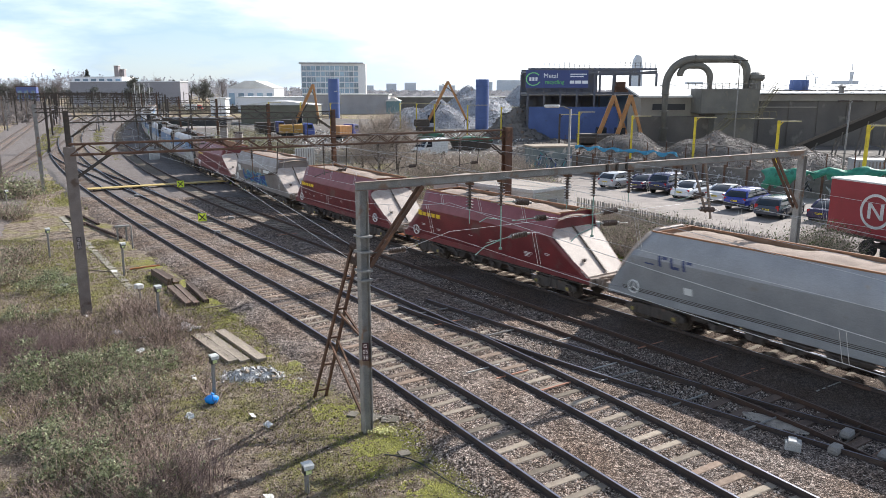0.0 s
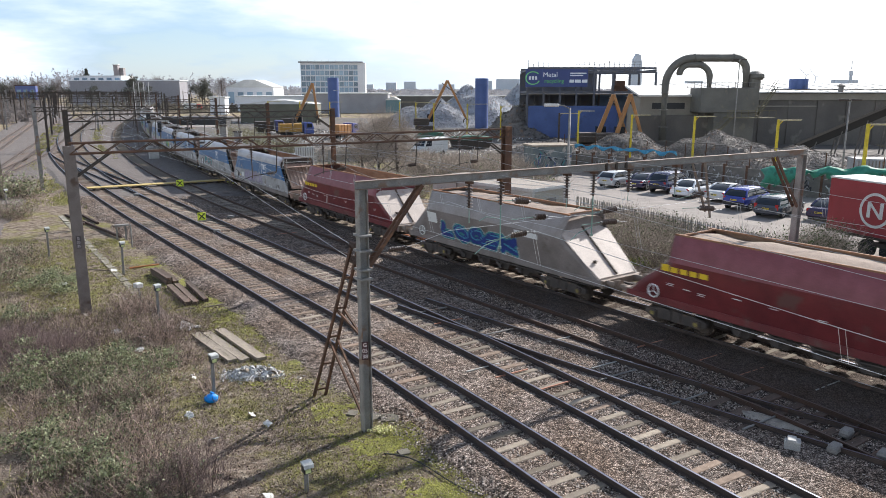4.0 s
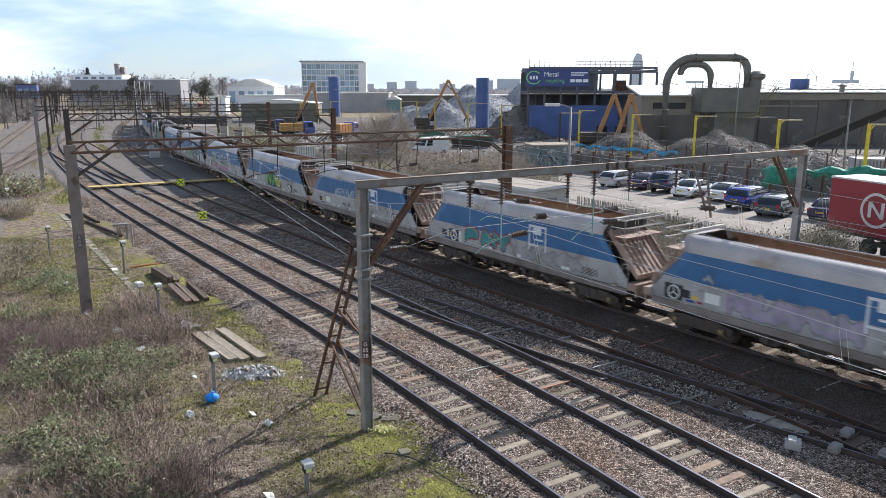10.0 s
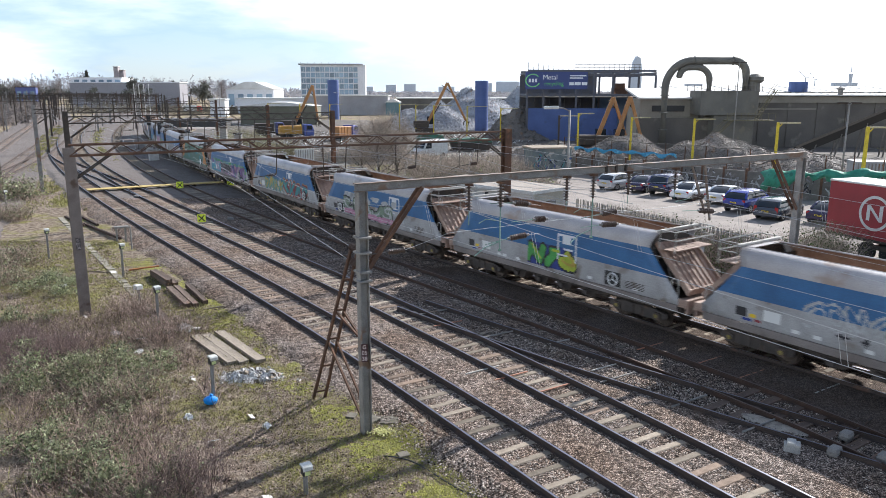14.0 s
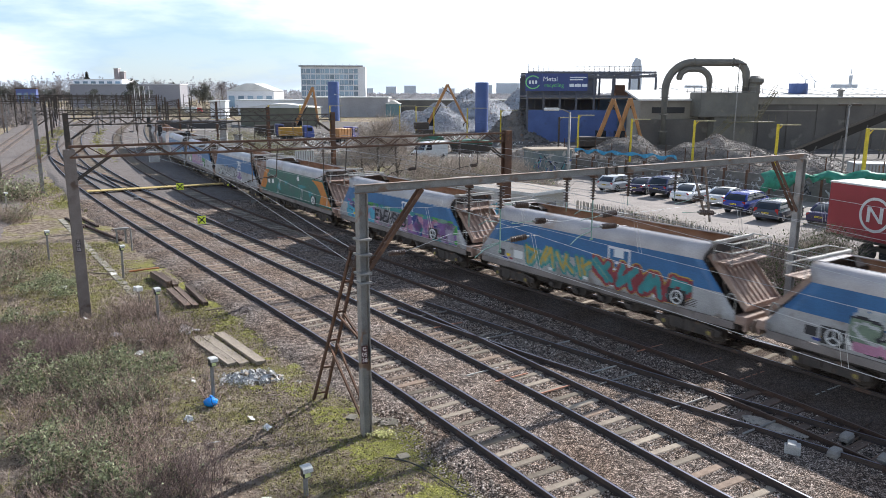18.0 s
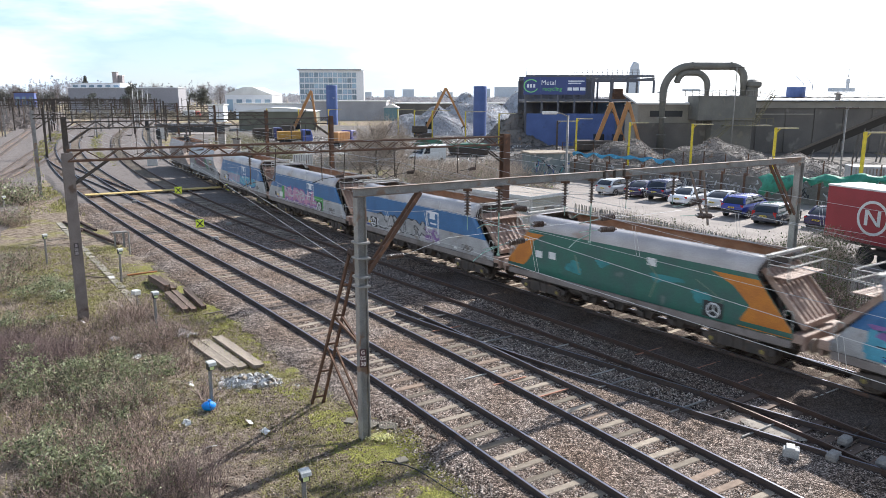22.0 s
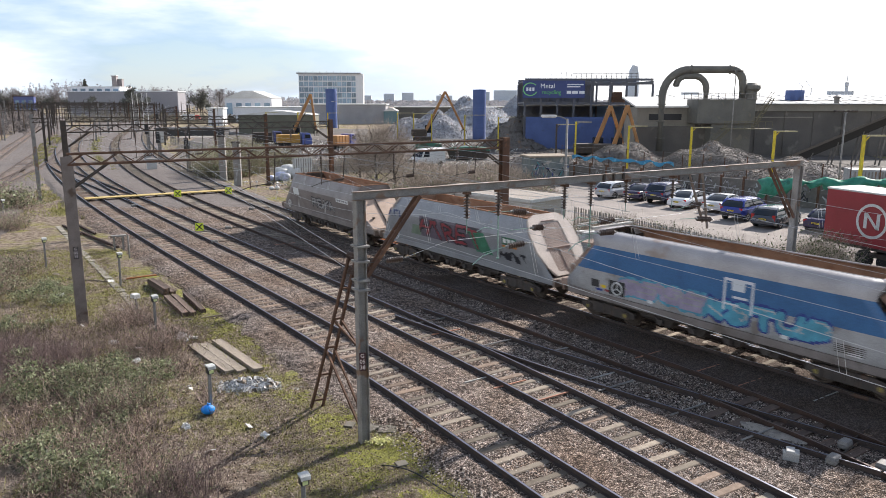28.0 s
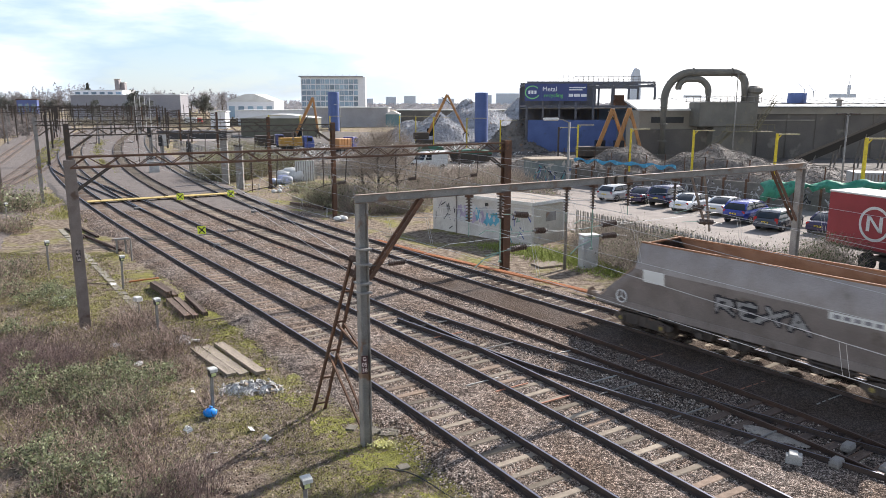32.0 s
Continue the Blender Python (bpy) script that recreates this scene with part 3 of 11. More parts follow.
ORANGEW = paint("orange_wagon_paint", (0.62, 0.23, 0.03), (0.5, 0.17, 0.03), 2.0, 0.5)
HOPPER_RUST = paint("rusty_hopper_lining", (0.43, 0.29, 0.21), (0.31, 0.185, 0.12), 1.6, 0.85, c3=(0.34, 0.22, 0.15), spots=0.62)
RIM_RUST = paint("orange_rust_rim", (0.36, 0.17, 0.085), (0.28, 0.15, 0.09), 2.0, 0.8)
BUFFER = paint("dusty_brown_buffer", (0.3, 0.235, 0.19), (0.2, 0.155, 0.125), 3.0, 0.6, 0.2)
AXLE_YELLOW = paint("dirty_yellow_cap", (0.4, 0.31, 0.06), (0.25, 0.2, 0.07), 8, 0.7)
RECESS_SHADE = plain("recess_shade", (0.03, 0.029, 0.03), 0.6)
PALE_RAIL = paint("pale_handrail", (0.5, 0.48, 0.44), rough=0.6)
SAND = paint("sand_load", (0.37, 0.29, 0.235), (0.27, 0.205, 0.165), 2.0, 0.95, bump=0.5)
SHEET_PALE = paint("scoured_end_sheet", (0.6, 0.51, 0.45), (0.48, 0.4, 0.35), 1.4, 0.68, c3=(0.36, 0.26, 0.21), spots=0.64, sscale=1.4)
SHEET_RUSTY = paint("rust_dusted_sheet", (0.56, 0.42, 0.33), (0.46, 0.335, 0.26), 1.4, 0.8, c3=(0.28, 0.17, 0.11), spots=0.64, sscale=1.4)
SHEET_RIBBED = paint("pinkish_ribbed_sheet", (0.45, 0.35, 0.3), (0.37, 0.28, 0.24), 1.6, 0.7)
SHEET_TAN = paint("dusty_ribbed_sheet", (0.42, 0.30, 0.24), (0.33, 0.22, 0.175), 1.6, 0.7, c3=(0.22, 0.14, 0.1), spots=0.62)
UNDER = paint("grimy_underframe", (0.065, 0.055, 0.05), (0.095, 0.077, 0.067), 3.0, 0.75, 0.1, c3=(0.13, 0.085, 0.06), spots=0.62)
WHEEL_STEEL = paint("brown_wheel_steel", (0.10, 0.075, 0.06), (0.07, 0.055, 0.045), 4.0, 0.6, 0.4)
STENCIL = plain("stencil_white", (0.66, 0.67, 0.66), 0.6)
NAVY = plain("navy_lettering_paint", (0.03, 0.045, 0.13), 0.5)
LOGO_YELLOW = plain("yellow_lettering_paint", (0.72, 0.5, 0.03), 0.5)
LOGO_WHITE = plain("white_marking_paint", (0.62, 0.65, 0.68), 0.5)


def spray(name, c):
    return paint("spray_" + name, c, tuple(x * 0.7 for x in c), 2.5, 0.5, bump=0.0)


SPRAY = {k: spray(k, c) for k, c in {
    "royal": (0.03, 0.06, 0.3), "teal": (0.05, 0.3, 0.32), "white": (0.55, 0.57, 0.58), "grey": (0.3, 0.29, 0.32), "black": (0.025, 0.025, 0.035),
    "green": (0.09, 0.42, 0.1), "lime": (0.5, 0.6, 0.06), "mint": (0.22, 0.4, 0.3), "pink": (0.6, 0.28, 0.42), "purple": (0.27, 0.14, 0.38), "yellow": (0.6, 0.42, 0.08),
    "red": (0.33, 0.05, 0.065), "cyan": (0.1, 0.42, 0.58), "silver": (0.42, 0.42, 0.42), "lilac": (0.42, 0.36, 0.5), "sage": (0.22, 0.3, 0.22)}.items()}

# outline of a wagon's side: height, half width, and how far the side reaches fore and aft
SHAPE = {
    "smooth": [(1.12, 1.14, 6.90), (1.26, 1.17, 6.74), (1.90, 1.32, 5.88), (2.46, 1.42, 5.08), (2.62, 1.435, 4.9), (2.80, 1.40, 4.86), (3.1, 1.28, 4.9), (3.42, 1.12, 4.95), (3.56, 1.03, 4.95)],
    "broad": [(1.12, 1.14, 6.95), (1.26, 1.17, 6.80), (1.90, 1.30, 6.28), (2.46, 1.39, 5.84), (2.62, 1.40, 5.72), (2.80, 1.37, 5.60), (3.1, 1.26, 5.38), (3.42, 1.11, 5.16), (3.56, 1.03, 5.06)],
    "banded": [(1.18, 1.33, 6.68), (1.28, 1.36, 6.68), (1.50, 1.36, 6.66), (2.08, 1.36, 6.14), (3.08, 1.36, 5.30), (3.24, 1.353, 5.34), (3.40, 1.31, 5.41), (3.52, 1.23, 5.47), (3.60, 1.12, 5.5), (3.645, 1.0, 5.51), (3.66, 0.88, 5.52)]}


def zz(z):
    """Height on a wagon's side from a plan drawn for a body 2.06 m deep."""
    return 1.2 + (z - 1.12) * 1.2


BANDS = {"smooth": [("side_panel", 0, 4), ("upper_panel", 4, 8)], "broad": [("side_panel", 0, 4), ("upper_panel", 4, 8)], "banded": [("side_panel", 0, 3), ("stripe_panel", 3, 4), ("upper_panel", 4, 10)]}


def side_at(shape, z):
    rows = SHAPE[shape]
    zs = [r[0] for r in rows]
    return float(np.interp(z, zs, [r[1] for r in rows])), float(np.interp(z, zs, [r[2] for r in rows]))


MESHES = {}


def cached(key, make):
    if key not in MESHES:
        MESHES[key] = make()
    return MESHES[key]


def side_sheet(shape, a, b, sign, mat):
    """A side panel with a returned edge at both ends."""
    rows = []
    for z, w, x in SHAPE[shape][a:b + 1]:
        row = [(-x + 2 * x * j / 24, sign * w, z) for j in range(25)]
        rows.append([(-x, sign * (w - 0.05), z)] + row + [(x, sign * (w - 0.05), z)])
    return G().grid(rows).mesh("panel", mat, smooth=True)


def lining(shape):
    """The inside of the hopper."""
    g = G()
    top = SHAPE[shape][-1]
    for sign in (-1, 1):
        rows = []
        for z, w, x in reversed(SHAPE[shape][3:]):
            rows.append([((-x + 0.3) + (2 * x - 0.6) * j / 8, sign * (w - 0.05), z) for j in range(9)])
        rows.append([(-3 + 6 * j / 8, sign * 0.35, 1.0) for j in range(9)])
        g.grid(rows)
    for s in (-1, 1):
        z, w, x = top
        x -= 0.28
        g.add([(s * x, -1.2, 2.6), (s * x, 1.2, 2.6), (s * x, w, z), (s * x, -w, z)], [(0, 1, 2, 3)])
        g.add([(s * x, -1.2, 2.6), (s * x, 1.2, 2.6), (s * 2.4, 0.5, 1.0), (s * 2.4, -0.5, 1.0)], [(0, 1, 2, 3)])
    return g.mesh("lining", HOPPER_RUST)


def rim(shape):
    """The lip round the top: a thin angle on one kind, a rolled pale edge on the other."""
    g = G()
    z, w, x = SHAPE[shape][-1]
    if shape != "banded":
        for s in (-1, 1):
            g.box((0, s * (w - 0.02), z + 0.02), (2 * x, 0.07, 0.06))
            g.box((s * (x - 0.27), 0, z + 0.02), (0.06, 2 * w - 0.1, 0.06))
        return g.mesh("rim", RIM_RUST)
    for s in (-1, 1):
        g.tube([(-x, s * (w - 0.015), z - 0.012), (x, s * (w - 0.015), z - 0.012)], 0.03, 8)
        g.add([(s * x, -w, z), (s * x, w, z), (s * (x - 0.28), w, z), (s * (x - 0.28), -w, z), (s * x, -w, z - 0.05), (s * x, w, z - 0.05), (s * (x - 0.28), w, z - 0.05), (s * (x - 0.28), -w, z - 0.05)],
              [(0, 1, 2, 3), (4, 5, 6, 7), (0, 1, 5, 4), (2, 3, 7, 6)])
    return g.mesh("rim", SILVER_TOP)


def slab(o, u, pts, up, depth):
    """A thick plate: outline pts (share along u, offset across) on the plane through o, pushed up by depth."""
    n = len(pts)
    lower = [o + u * a + Vector((0, b, 0)) for a, b in pts]
    g = G()
    g.add(lower + [p + up * depth for p in lower], [tuple(range(n)), tuple(range(n, 2 * n))[::-1]] + [(i, (i + 1) % n, n + (i + 1) % n, n + i) for i in range(n)])
    return g


OCTAGON = [(0, 0.70), (0.07, 1.10), (0.27, 1.36), (0.60, 1.38), (0.86, 1.12), (1.0, 0.82)]
OCT_IN = [(0.14, 0.62), (0.2, 0.66), (0.6, 0.7), (0.94, 0.62)]


def end_sheet(shape, style, s):
    if style == "ribbed":
        g = G()
        p, q, w = Vector((s * 5.32, 0, 3.2)), Vector((s * 6.86, 0, 1.58)), 1.04
        g.beam(p, q, 2 * w, 0.04)
        up = Vector((s * 0.72, 0, 0.69)) * 0.06
        for o in (-w, w):
            g.beam(p + Vector((0, o, 0)) + up, q + Vector((0, o, 0)) + up, 0.035, 0.2)
        g.beam(q + Vector((0, -w, 0.04)), q + Vector((0, w, 0.04)), 0.07, 0.2)
        return g.mesh("end_sheet", SHEET_TAN)
    up = Vector((s * 0.79, 0, 0.61))
    if style == "octagon":
        o, u = Vector((s * 5.0, 0, 3.68)), Vector((s * 1.82, 0, -2.44))
        ring = OCTAGON + [(a, -b) for a, b in OCTAGON[::-1]]
        g = slab(o, u, ring, up, -0.06)
        # raised border: strips from the outer edge to the sunk panel
        far = [OCT_IN[0], OCT_IN[0], OCT_IN[1], OCT_IN[2], OCT_IN[3], OCT_IN[3]]
        for m in (-1, 1):
            rows = [[o + u * a + Vector((0, m * b, 0)), o + u * a + Vector((0, m * b, 0)) + up * 0.05, o + u * c + Vector((0, m * d, 0)) + up * 0.05, o + u * c + Vector((0, m * d, 0)) + up * 0.004] for (a, b), (c, d) in zip(OCTAGON, far)]
            g.grid(rows)
        for k in (0, -1):
            (a, b), (c, d) = OCTAGON[k], OCT_IN[k]
            g.add([o + u * a + Vector((0, -b, 0)) + up * 0.05, o + u * a + Vector((0, b, 0)) + up * 0.05, o + u * c + Vector((0, d, 0)) + up * 0.05, o + u * c + Vector((0, -d, 0)) + up * 0.05], [(0, 1, 2, 3)])
        return g.mesh("end_sheet", SHEET_PALE)
    o, u = Vector((s * 4.66, 0, 2.94)), Vector((s * 2.1, 0, -1.74))
    ring = [(0, 0.0), (0, 0.96), (0.1, 1.38), (0.18, 1.41), (1.0, 1.17), (1.0, 0.0)]
    g = slab(o, u, ring, up, -0.045)
    g.v += slab(o, u, [(a, -b) for a, b in ring], up, -0.045).v
    n = len(g.v) // 2
    g.f += [tuple(i + n for i in f) for f in g.f]
    g.beam(o + u + Vector((0, -1.17, -0.05)), o + u + Vector((0, 1.17, -0.05)), 0.05, 0.16)
    return g.mesh("end_sheet", SHEET_PALE)


def end_plate(shape, s, mat):
    """The upright plate that closes the hopper above the sloping sheet, set in from the edge."""
    z, w, x = SHAPE[shape][-1]
    x -= 0.24
    pts = [(-1.3, 2.72), (1.3, 2.72), (1.27, 3.1), (w, z), (-w, z), (-1.27, 3.1)]
    return G().prism(pts, s * x, s * (x - 0.04), "x").mesh("end_plate", mat)


def sheet_rib(s):
    p, q = Vector((s * 5.32, 0, 3.2)), Vector((s * 6.86, 0, 1.58))
    up = Vector((s * 0.72, 0, 0.69)) * 0.05
    return G().beam(p + up, q + up, 0.13, 0.06).mesh("sheet_rib", SHEET_TAN, 0.02)


def end_trim(shape, style, s):
    """Pipe down the sheet with its fittings, or the ribs and the bar on the broad sheet."""
    g = G()
    if style == "octagon":
        up = Vector((s * 0.79, 0, 0.61))
        o, u = Vector((s * 5.0, 0, 3.68)), Vector((s * 1.82, 0, -2.44))
        for k in range(12):
            y = -0.55 + 0.1 * k
            g.beam(o + u * 0.16 + up * 0.015 + Vector((0, y, 0)), o + u * 0.93 + up * 0.015 + Vector((0, y, 0)), 0.05, 0.03)
        for y in (-0.02, 0.02):
            g.beam(o + u * 0.56 + up * 0.04, o + u * 0.93 + up * 0.04, 0.07, 0.05)
        g.tube([o + u * 0.56 + up * 0.07 + Vector((0, -0.7, 0)), o + u * 0.56 + up * 0.07 + Vector((0, 0.7, 0))], 0.035, 6)
        g.tube([o + u * 0.12 + up * 0.07 + Vector((0, -0.4, 0)), o + u * 0.12 + up * 0.07 + Vector((0, 0.4, 0))], 0.03, 6)
        return g.mesh("rib", SHEET_RIBBED)
    a, b = Vector((s * 4.7, 0, 2.95)), Vector((s * 6.74, 0, 1.27))
    g.tube([a, b], 0.045, 6)
    c = a.lerp(b, 0.72)
    g.box(c + Vector((0, -0.75, 0.02)), (0.14, 0.1, 0.1)).box(c + Vector((0, -0.75, 0.06)), (0.06, 0.18, 0.05))
    return g.mesh("pipe", DARKSTEEL)


def end_frame(shape, s):
    """Inner bulkhead below the sloping sheet."""
    g = G()
    if shape != "banded":
        g.box((s * 4.4, 0, 2.0), (0.05, 2.3, 1.7))
        return g.mesh("bulkhead", UNDER)
    g.box((s * 4.95, 0, 2.4), (0.05, 2.6, 1.9))
    return g.mesh("bulkhead", UNDER)


def end_strut(s, k):
    a, b = (((5.7, 1.12, 1.2), (5.35, 1.12, 3.0)), ((6.35, 0.98, 1.2), (5.95, 0.98, 2.4)), ((5.3, 1.0, 1.2), (6.3, 1.0, 2.1)))[k]
    return G().beam((s * a[0], a[1], a[2]), (s * b[0], b[1], b[2]), 0.07, 0.09).mesh("end_strut", UNDER)


def end_ladder(s):
    """A ladder up the end, between the side plate and the sloping sheet."""
    g = G()
    for y in (-1.28, -1.02):
        g.beam((s * 5.95, y, 1.25), (s * 5.25, y, 3.1), 0.03, 0.04)
    for k in range(7):
        u = 0.06 + 0.14 * k
        g.beam((s * (5.95 - 0.7 * u), -1.28, 1.25 + 1.85 * u), (s * (5.95 - 0.7 * u), -1.02, 1.25 + 1.85 * u), 0.025, 0.03)
    return g.mesh("ladder", PALE_RAIL)


def end_platform(s):
    return G().box((s * 6.86, 0, 1.26), (0.42, 2.62, 0.3)).box((s * 7.0, 0, 1.02), (0.1, 2.5, 0.3)).mesh("end_platform", SHEET_TAN, 0.02)


def handrail(s, sg):
    return G().tube([(s * 5.62, sg * 1.18, 3.1), (s * 5.62, sg * 1.18, 3.78), (s * 6.3, sg * 1.18, 3.78), (s * 6.3, sg * 1.18, 3.0)], 0.026, 6).tube([(s * 5.62, sg * 1.18, 3.45), (s * 6.3, sg * 1.18, 3.45)], 0.02, 6).mesh("handrail", PALE_RAIL)


def step_rail(s, sg):
    return G().tube([(s * 6.32, sg * 1.27, 1.5), (s * 6.32, sg * 1.27, 2.02), (s * 6.4, sg * 1.27, 2.1), (s * 6.56, sg * 1.27, 2.1), (s * 6.62, sg * 1.27, 2.0), (s * 6.62, sg * 1.27, 1.45)], 0.022, 6).mesh("step_rail", PALE_RAIL)


def walkway_slat(s):
    return G().beam((s * 5.72, -1.16, 3.06), (s * 5.72, 1.16, 3.06), 0.13, 0.035).mesh("walkway_slat", SHEET_TAN)


def underframe():
    g = G()
    for s in (-1, 1):
        g.box((0, s * 1.1, 1.0), (13.2, 0.1, 0.24))
        g.box((s * 6.66, 0, 1.02), (0.12, 2.3, 0.34))
    g.box((0, 0, 0.98), (13.4, 0.4, 0.2))
    for x in (-2.1, -0.7, 0.7, 2.1):
        g.prism([(x - 0.62, 1.1), (x - 0.28, 0.42), (x + 0.28, 0.42), (x + 0.62, 1.1)], -0.95, 0.95)
    return g.mesh("underframe", UNDER, 0.012)


def rigging():
    """Pipes, cylinder, levers under the solebar."""
    g = G()
    g.cyl((-3.1, -0.9, 0.72), (-2.5, -0.9, 0.72), 0.17, n=10)
    g.cyl((2.55, -0.9, 0.74), (3.15, -0.9, 0.74), 0.15, n=10)
    for s in (-1, 1):
        g.tube([(-6.4, s * 1.15, 0.84), (-2, s * 1.15, 0.8), (2, s * 1.15, 0.8), (6.4, s * 1.15, 0.84)], 0.025, 6)
        for x in (-2.4, -1.0, 0.4, 1.8):
            g.beam((x, s * 1.18, 0.9), (x + 0.25, s * 1.18, 0.55), 0.04, 0.08)
            g.box((x + 0.3, s * 1.16, 0.62), (0.22, 0.1, 0.2))
    return g.mesh("brake_rigging", UNDER)


def buffer_mesh():
    return G().lathe([(0.13, 0.0), (0.13, 0.3), (0.1, 0.3), (0.1, 0.45), (0.25, 0.46), (0.245, 0.51)], n=14).mesh("buffer", BUFFER, smooth=False)


def coupling_mesh():
    g = G()
    g.box((0.2, 0, 0), (0.5, 0.12, 0.14)).box((0.5, 0, -0.02), (0.2, 0.2, 0.24))
    return g.mesh("coupling", UNDER, 0.02)


def bogie_frame():
    g = G()
    for s in (-1, 1):
        g.prism([(-1.35, 0.42), (-1.2, 0.36), (-0.55, 0.3), (0.55, 0.3), (1.2, 0.36), (1.35, 0.42), (1.35, 0.6), (0.75, 0.72), (-0.75, 0.72), (-1.35, 0.6)], s * 1.02 - 0.07, s * 1.02 + 0.07)
        for x in (-0.95, 0.95):
            g.box((x, s * 1.06, 0.46), (0.3, 0.22, 0.28))
        g.cyl((-0.2, s * 1.08, 0.35), (-0.2, s * 1.08, 0.7), 0.08, n=8).cyl((0.2, s * 1.08, 0.35), (0.2, s * 1.08, 0.7), 0.08, n=8)
    g.box((0, 0, 0.66), (0.5, 2.0, 0.2))
    return g.mesh("bogie", UNDER, 0.015)


def wheelset_mesh():
    g = G()
    m = Matrix.Rotation(radians(90), 4, "X")
    g.cyl((0, -1.0, 0), (0, 1.0, 0), 0.075, n=10)
    for s in (-1, 1):
        k = Matrix.Translation((0, s * 0.72, 0)) @ (m if s > 0 else Matrix.Rotation(radians(-90), 4, "X"))
        g.lathe([(0.455, 0.045), (0.45, 0.07), (0.42, 0.072), (0.42, -0.06), (0.36, -0.06), (0.34, -0.02), (0.16, 0.0), (0.14, -0.06)], n=20, m=k)
        for a in range(4):
            c, d = math.cos(a * math.pi / 2), math.sin(a * math.pi / 2)
            g.box((0.24 * c, s * 0.745, 0.24 * d), (0.06, 0.03, 0.06))
    return g.mesh("wheelset", WHEEL_STEEL)


def hand_wheel():
    g = G()
    n = 18
    ring = [(0.24 * math.cos(2 * math.pi * i / n), 0, 0.24 * math.sin(2 * math.pi * i / n)) for i in range(n + 1)]
    g.tube(ring, 0.028, 6, False)
    for a in (90, 210, 330):
        g.tube([(0, 0, 0), (0.24 * math.cos(radians(a)), 0, 0.24 * math.sin(radians(a)))], 0.022, 5)
    return g.mesh("brake_wheel", STENCIL)


def load_mesh(shape, seed):
    rows = []
    for i in range(41):
        x = -4.9 + 9.8 * i / 40
        z0 = 3.5 + 0.1 * abs(math.sin((x + seed) * 0.62)) + 0.1 * noise.noise((x * 0.7, seed, 0)) - 0.25 * max(0, abs(x) - 4.3)
        rows.append([(x, -1.08 + 2.16 * j / 8, z0 - 0.14 * abs(j / 4 - 1) ** 1.5 + 0.05 * noise.noise((x * 3, j, seed))) for j in range(9)])
    return G().grid(rows).mesh("load", SAND, smooth=True)


def on_side(shape, x, z, off=0.006):
    w, _ = side_at(shape, zz(z))
    return (x, -(w + off), zz(z))


def patch(shape, x0, x1, z0, z1, off=0.008, skew=0.0):
    """A sheet of paint that follows the near side."""
    g = G()
    zs = sorted({z0, z1} | {(r[0] - 1.2) / 1.2 + 1.12 for r in SHAPE[shape] if z0 < (r[0] - 1.2) / 1.2 + 1.12 < z1})
    g.grid([[on_side(shape, x0 + (x1 - x0) * j / 6 + skew * (z - z0), z, off) for j in range(7)] for z in zs])
    return g


# slanting strokes in a unit cell, a few to each sprayed shape
ANGULAR = [((0, 1, 0.35, 0), (0.1, 0.95, 0.9, 0.8), (0.9, 0.8, 0.55, 0.1)), ((0, 0, 0.4, 1), (0.3, 0.2, 0.75, 1), (0.75, 1, 1, 0)), ((0.05, 1, 0.3, 0), (0.3, 0, 0.8, 1), (0.6, 0.5, 1, 0)), ((0, 1, 0.5, 0), (0.35, 1, 0.8, 0.1), (0.5, 0.5, 1, 0.9))]


def bow(cx, cy, rx, ry, a0, a1, n=7):
    return [(cx + rx * math.cos(radians(a0 + (a1 - a0) * k / n)), cy + ry * math.sin(radians(a0 + (a1 - a0) * k / n))) for k in range(n + 1)]


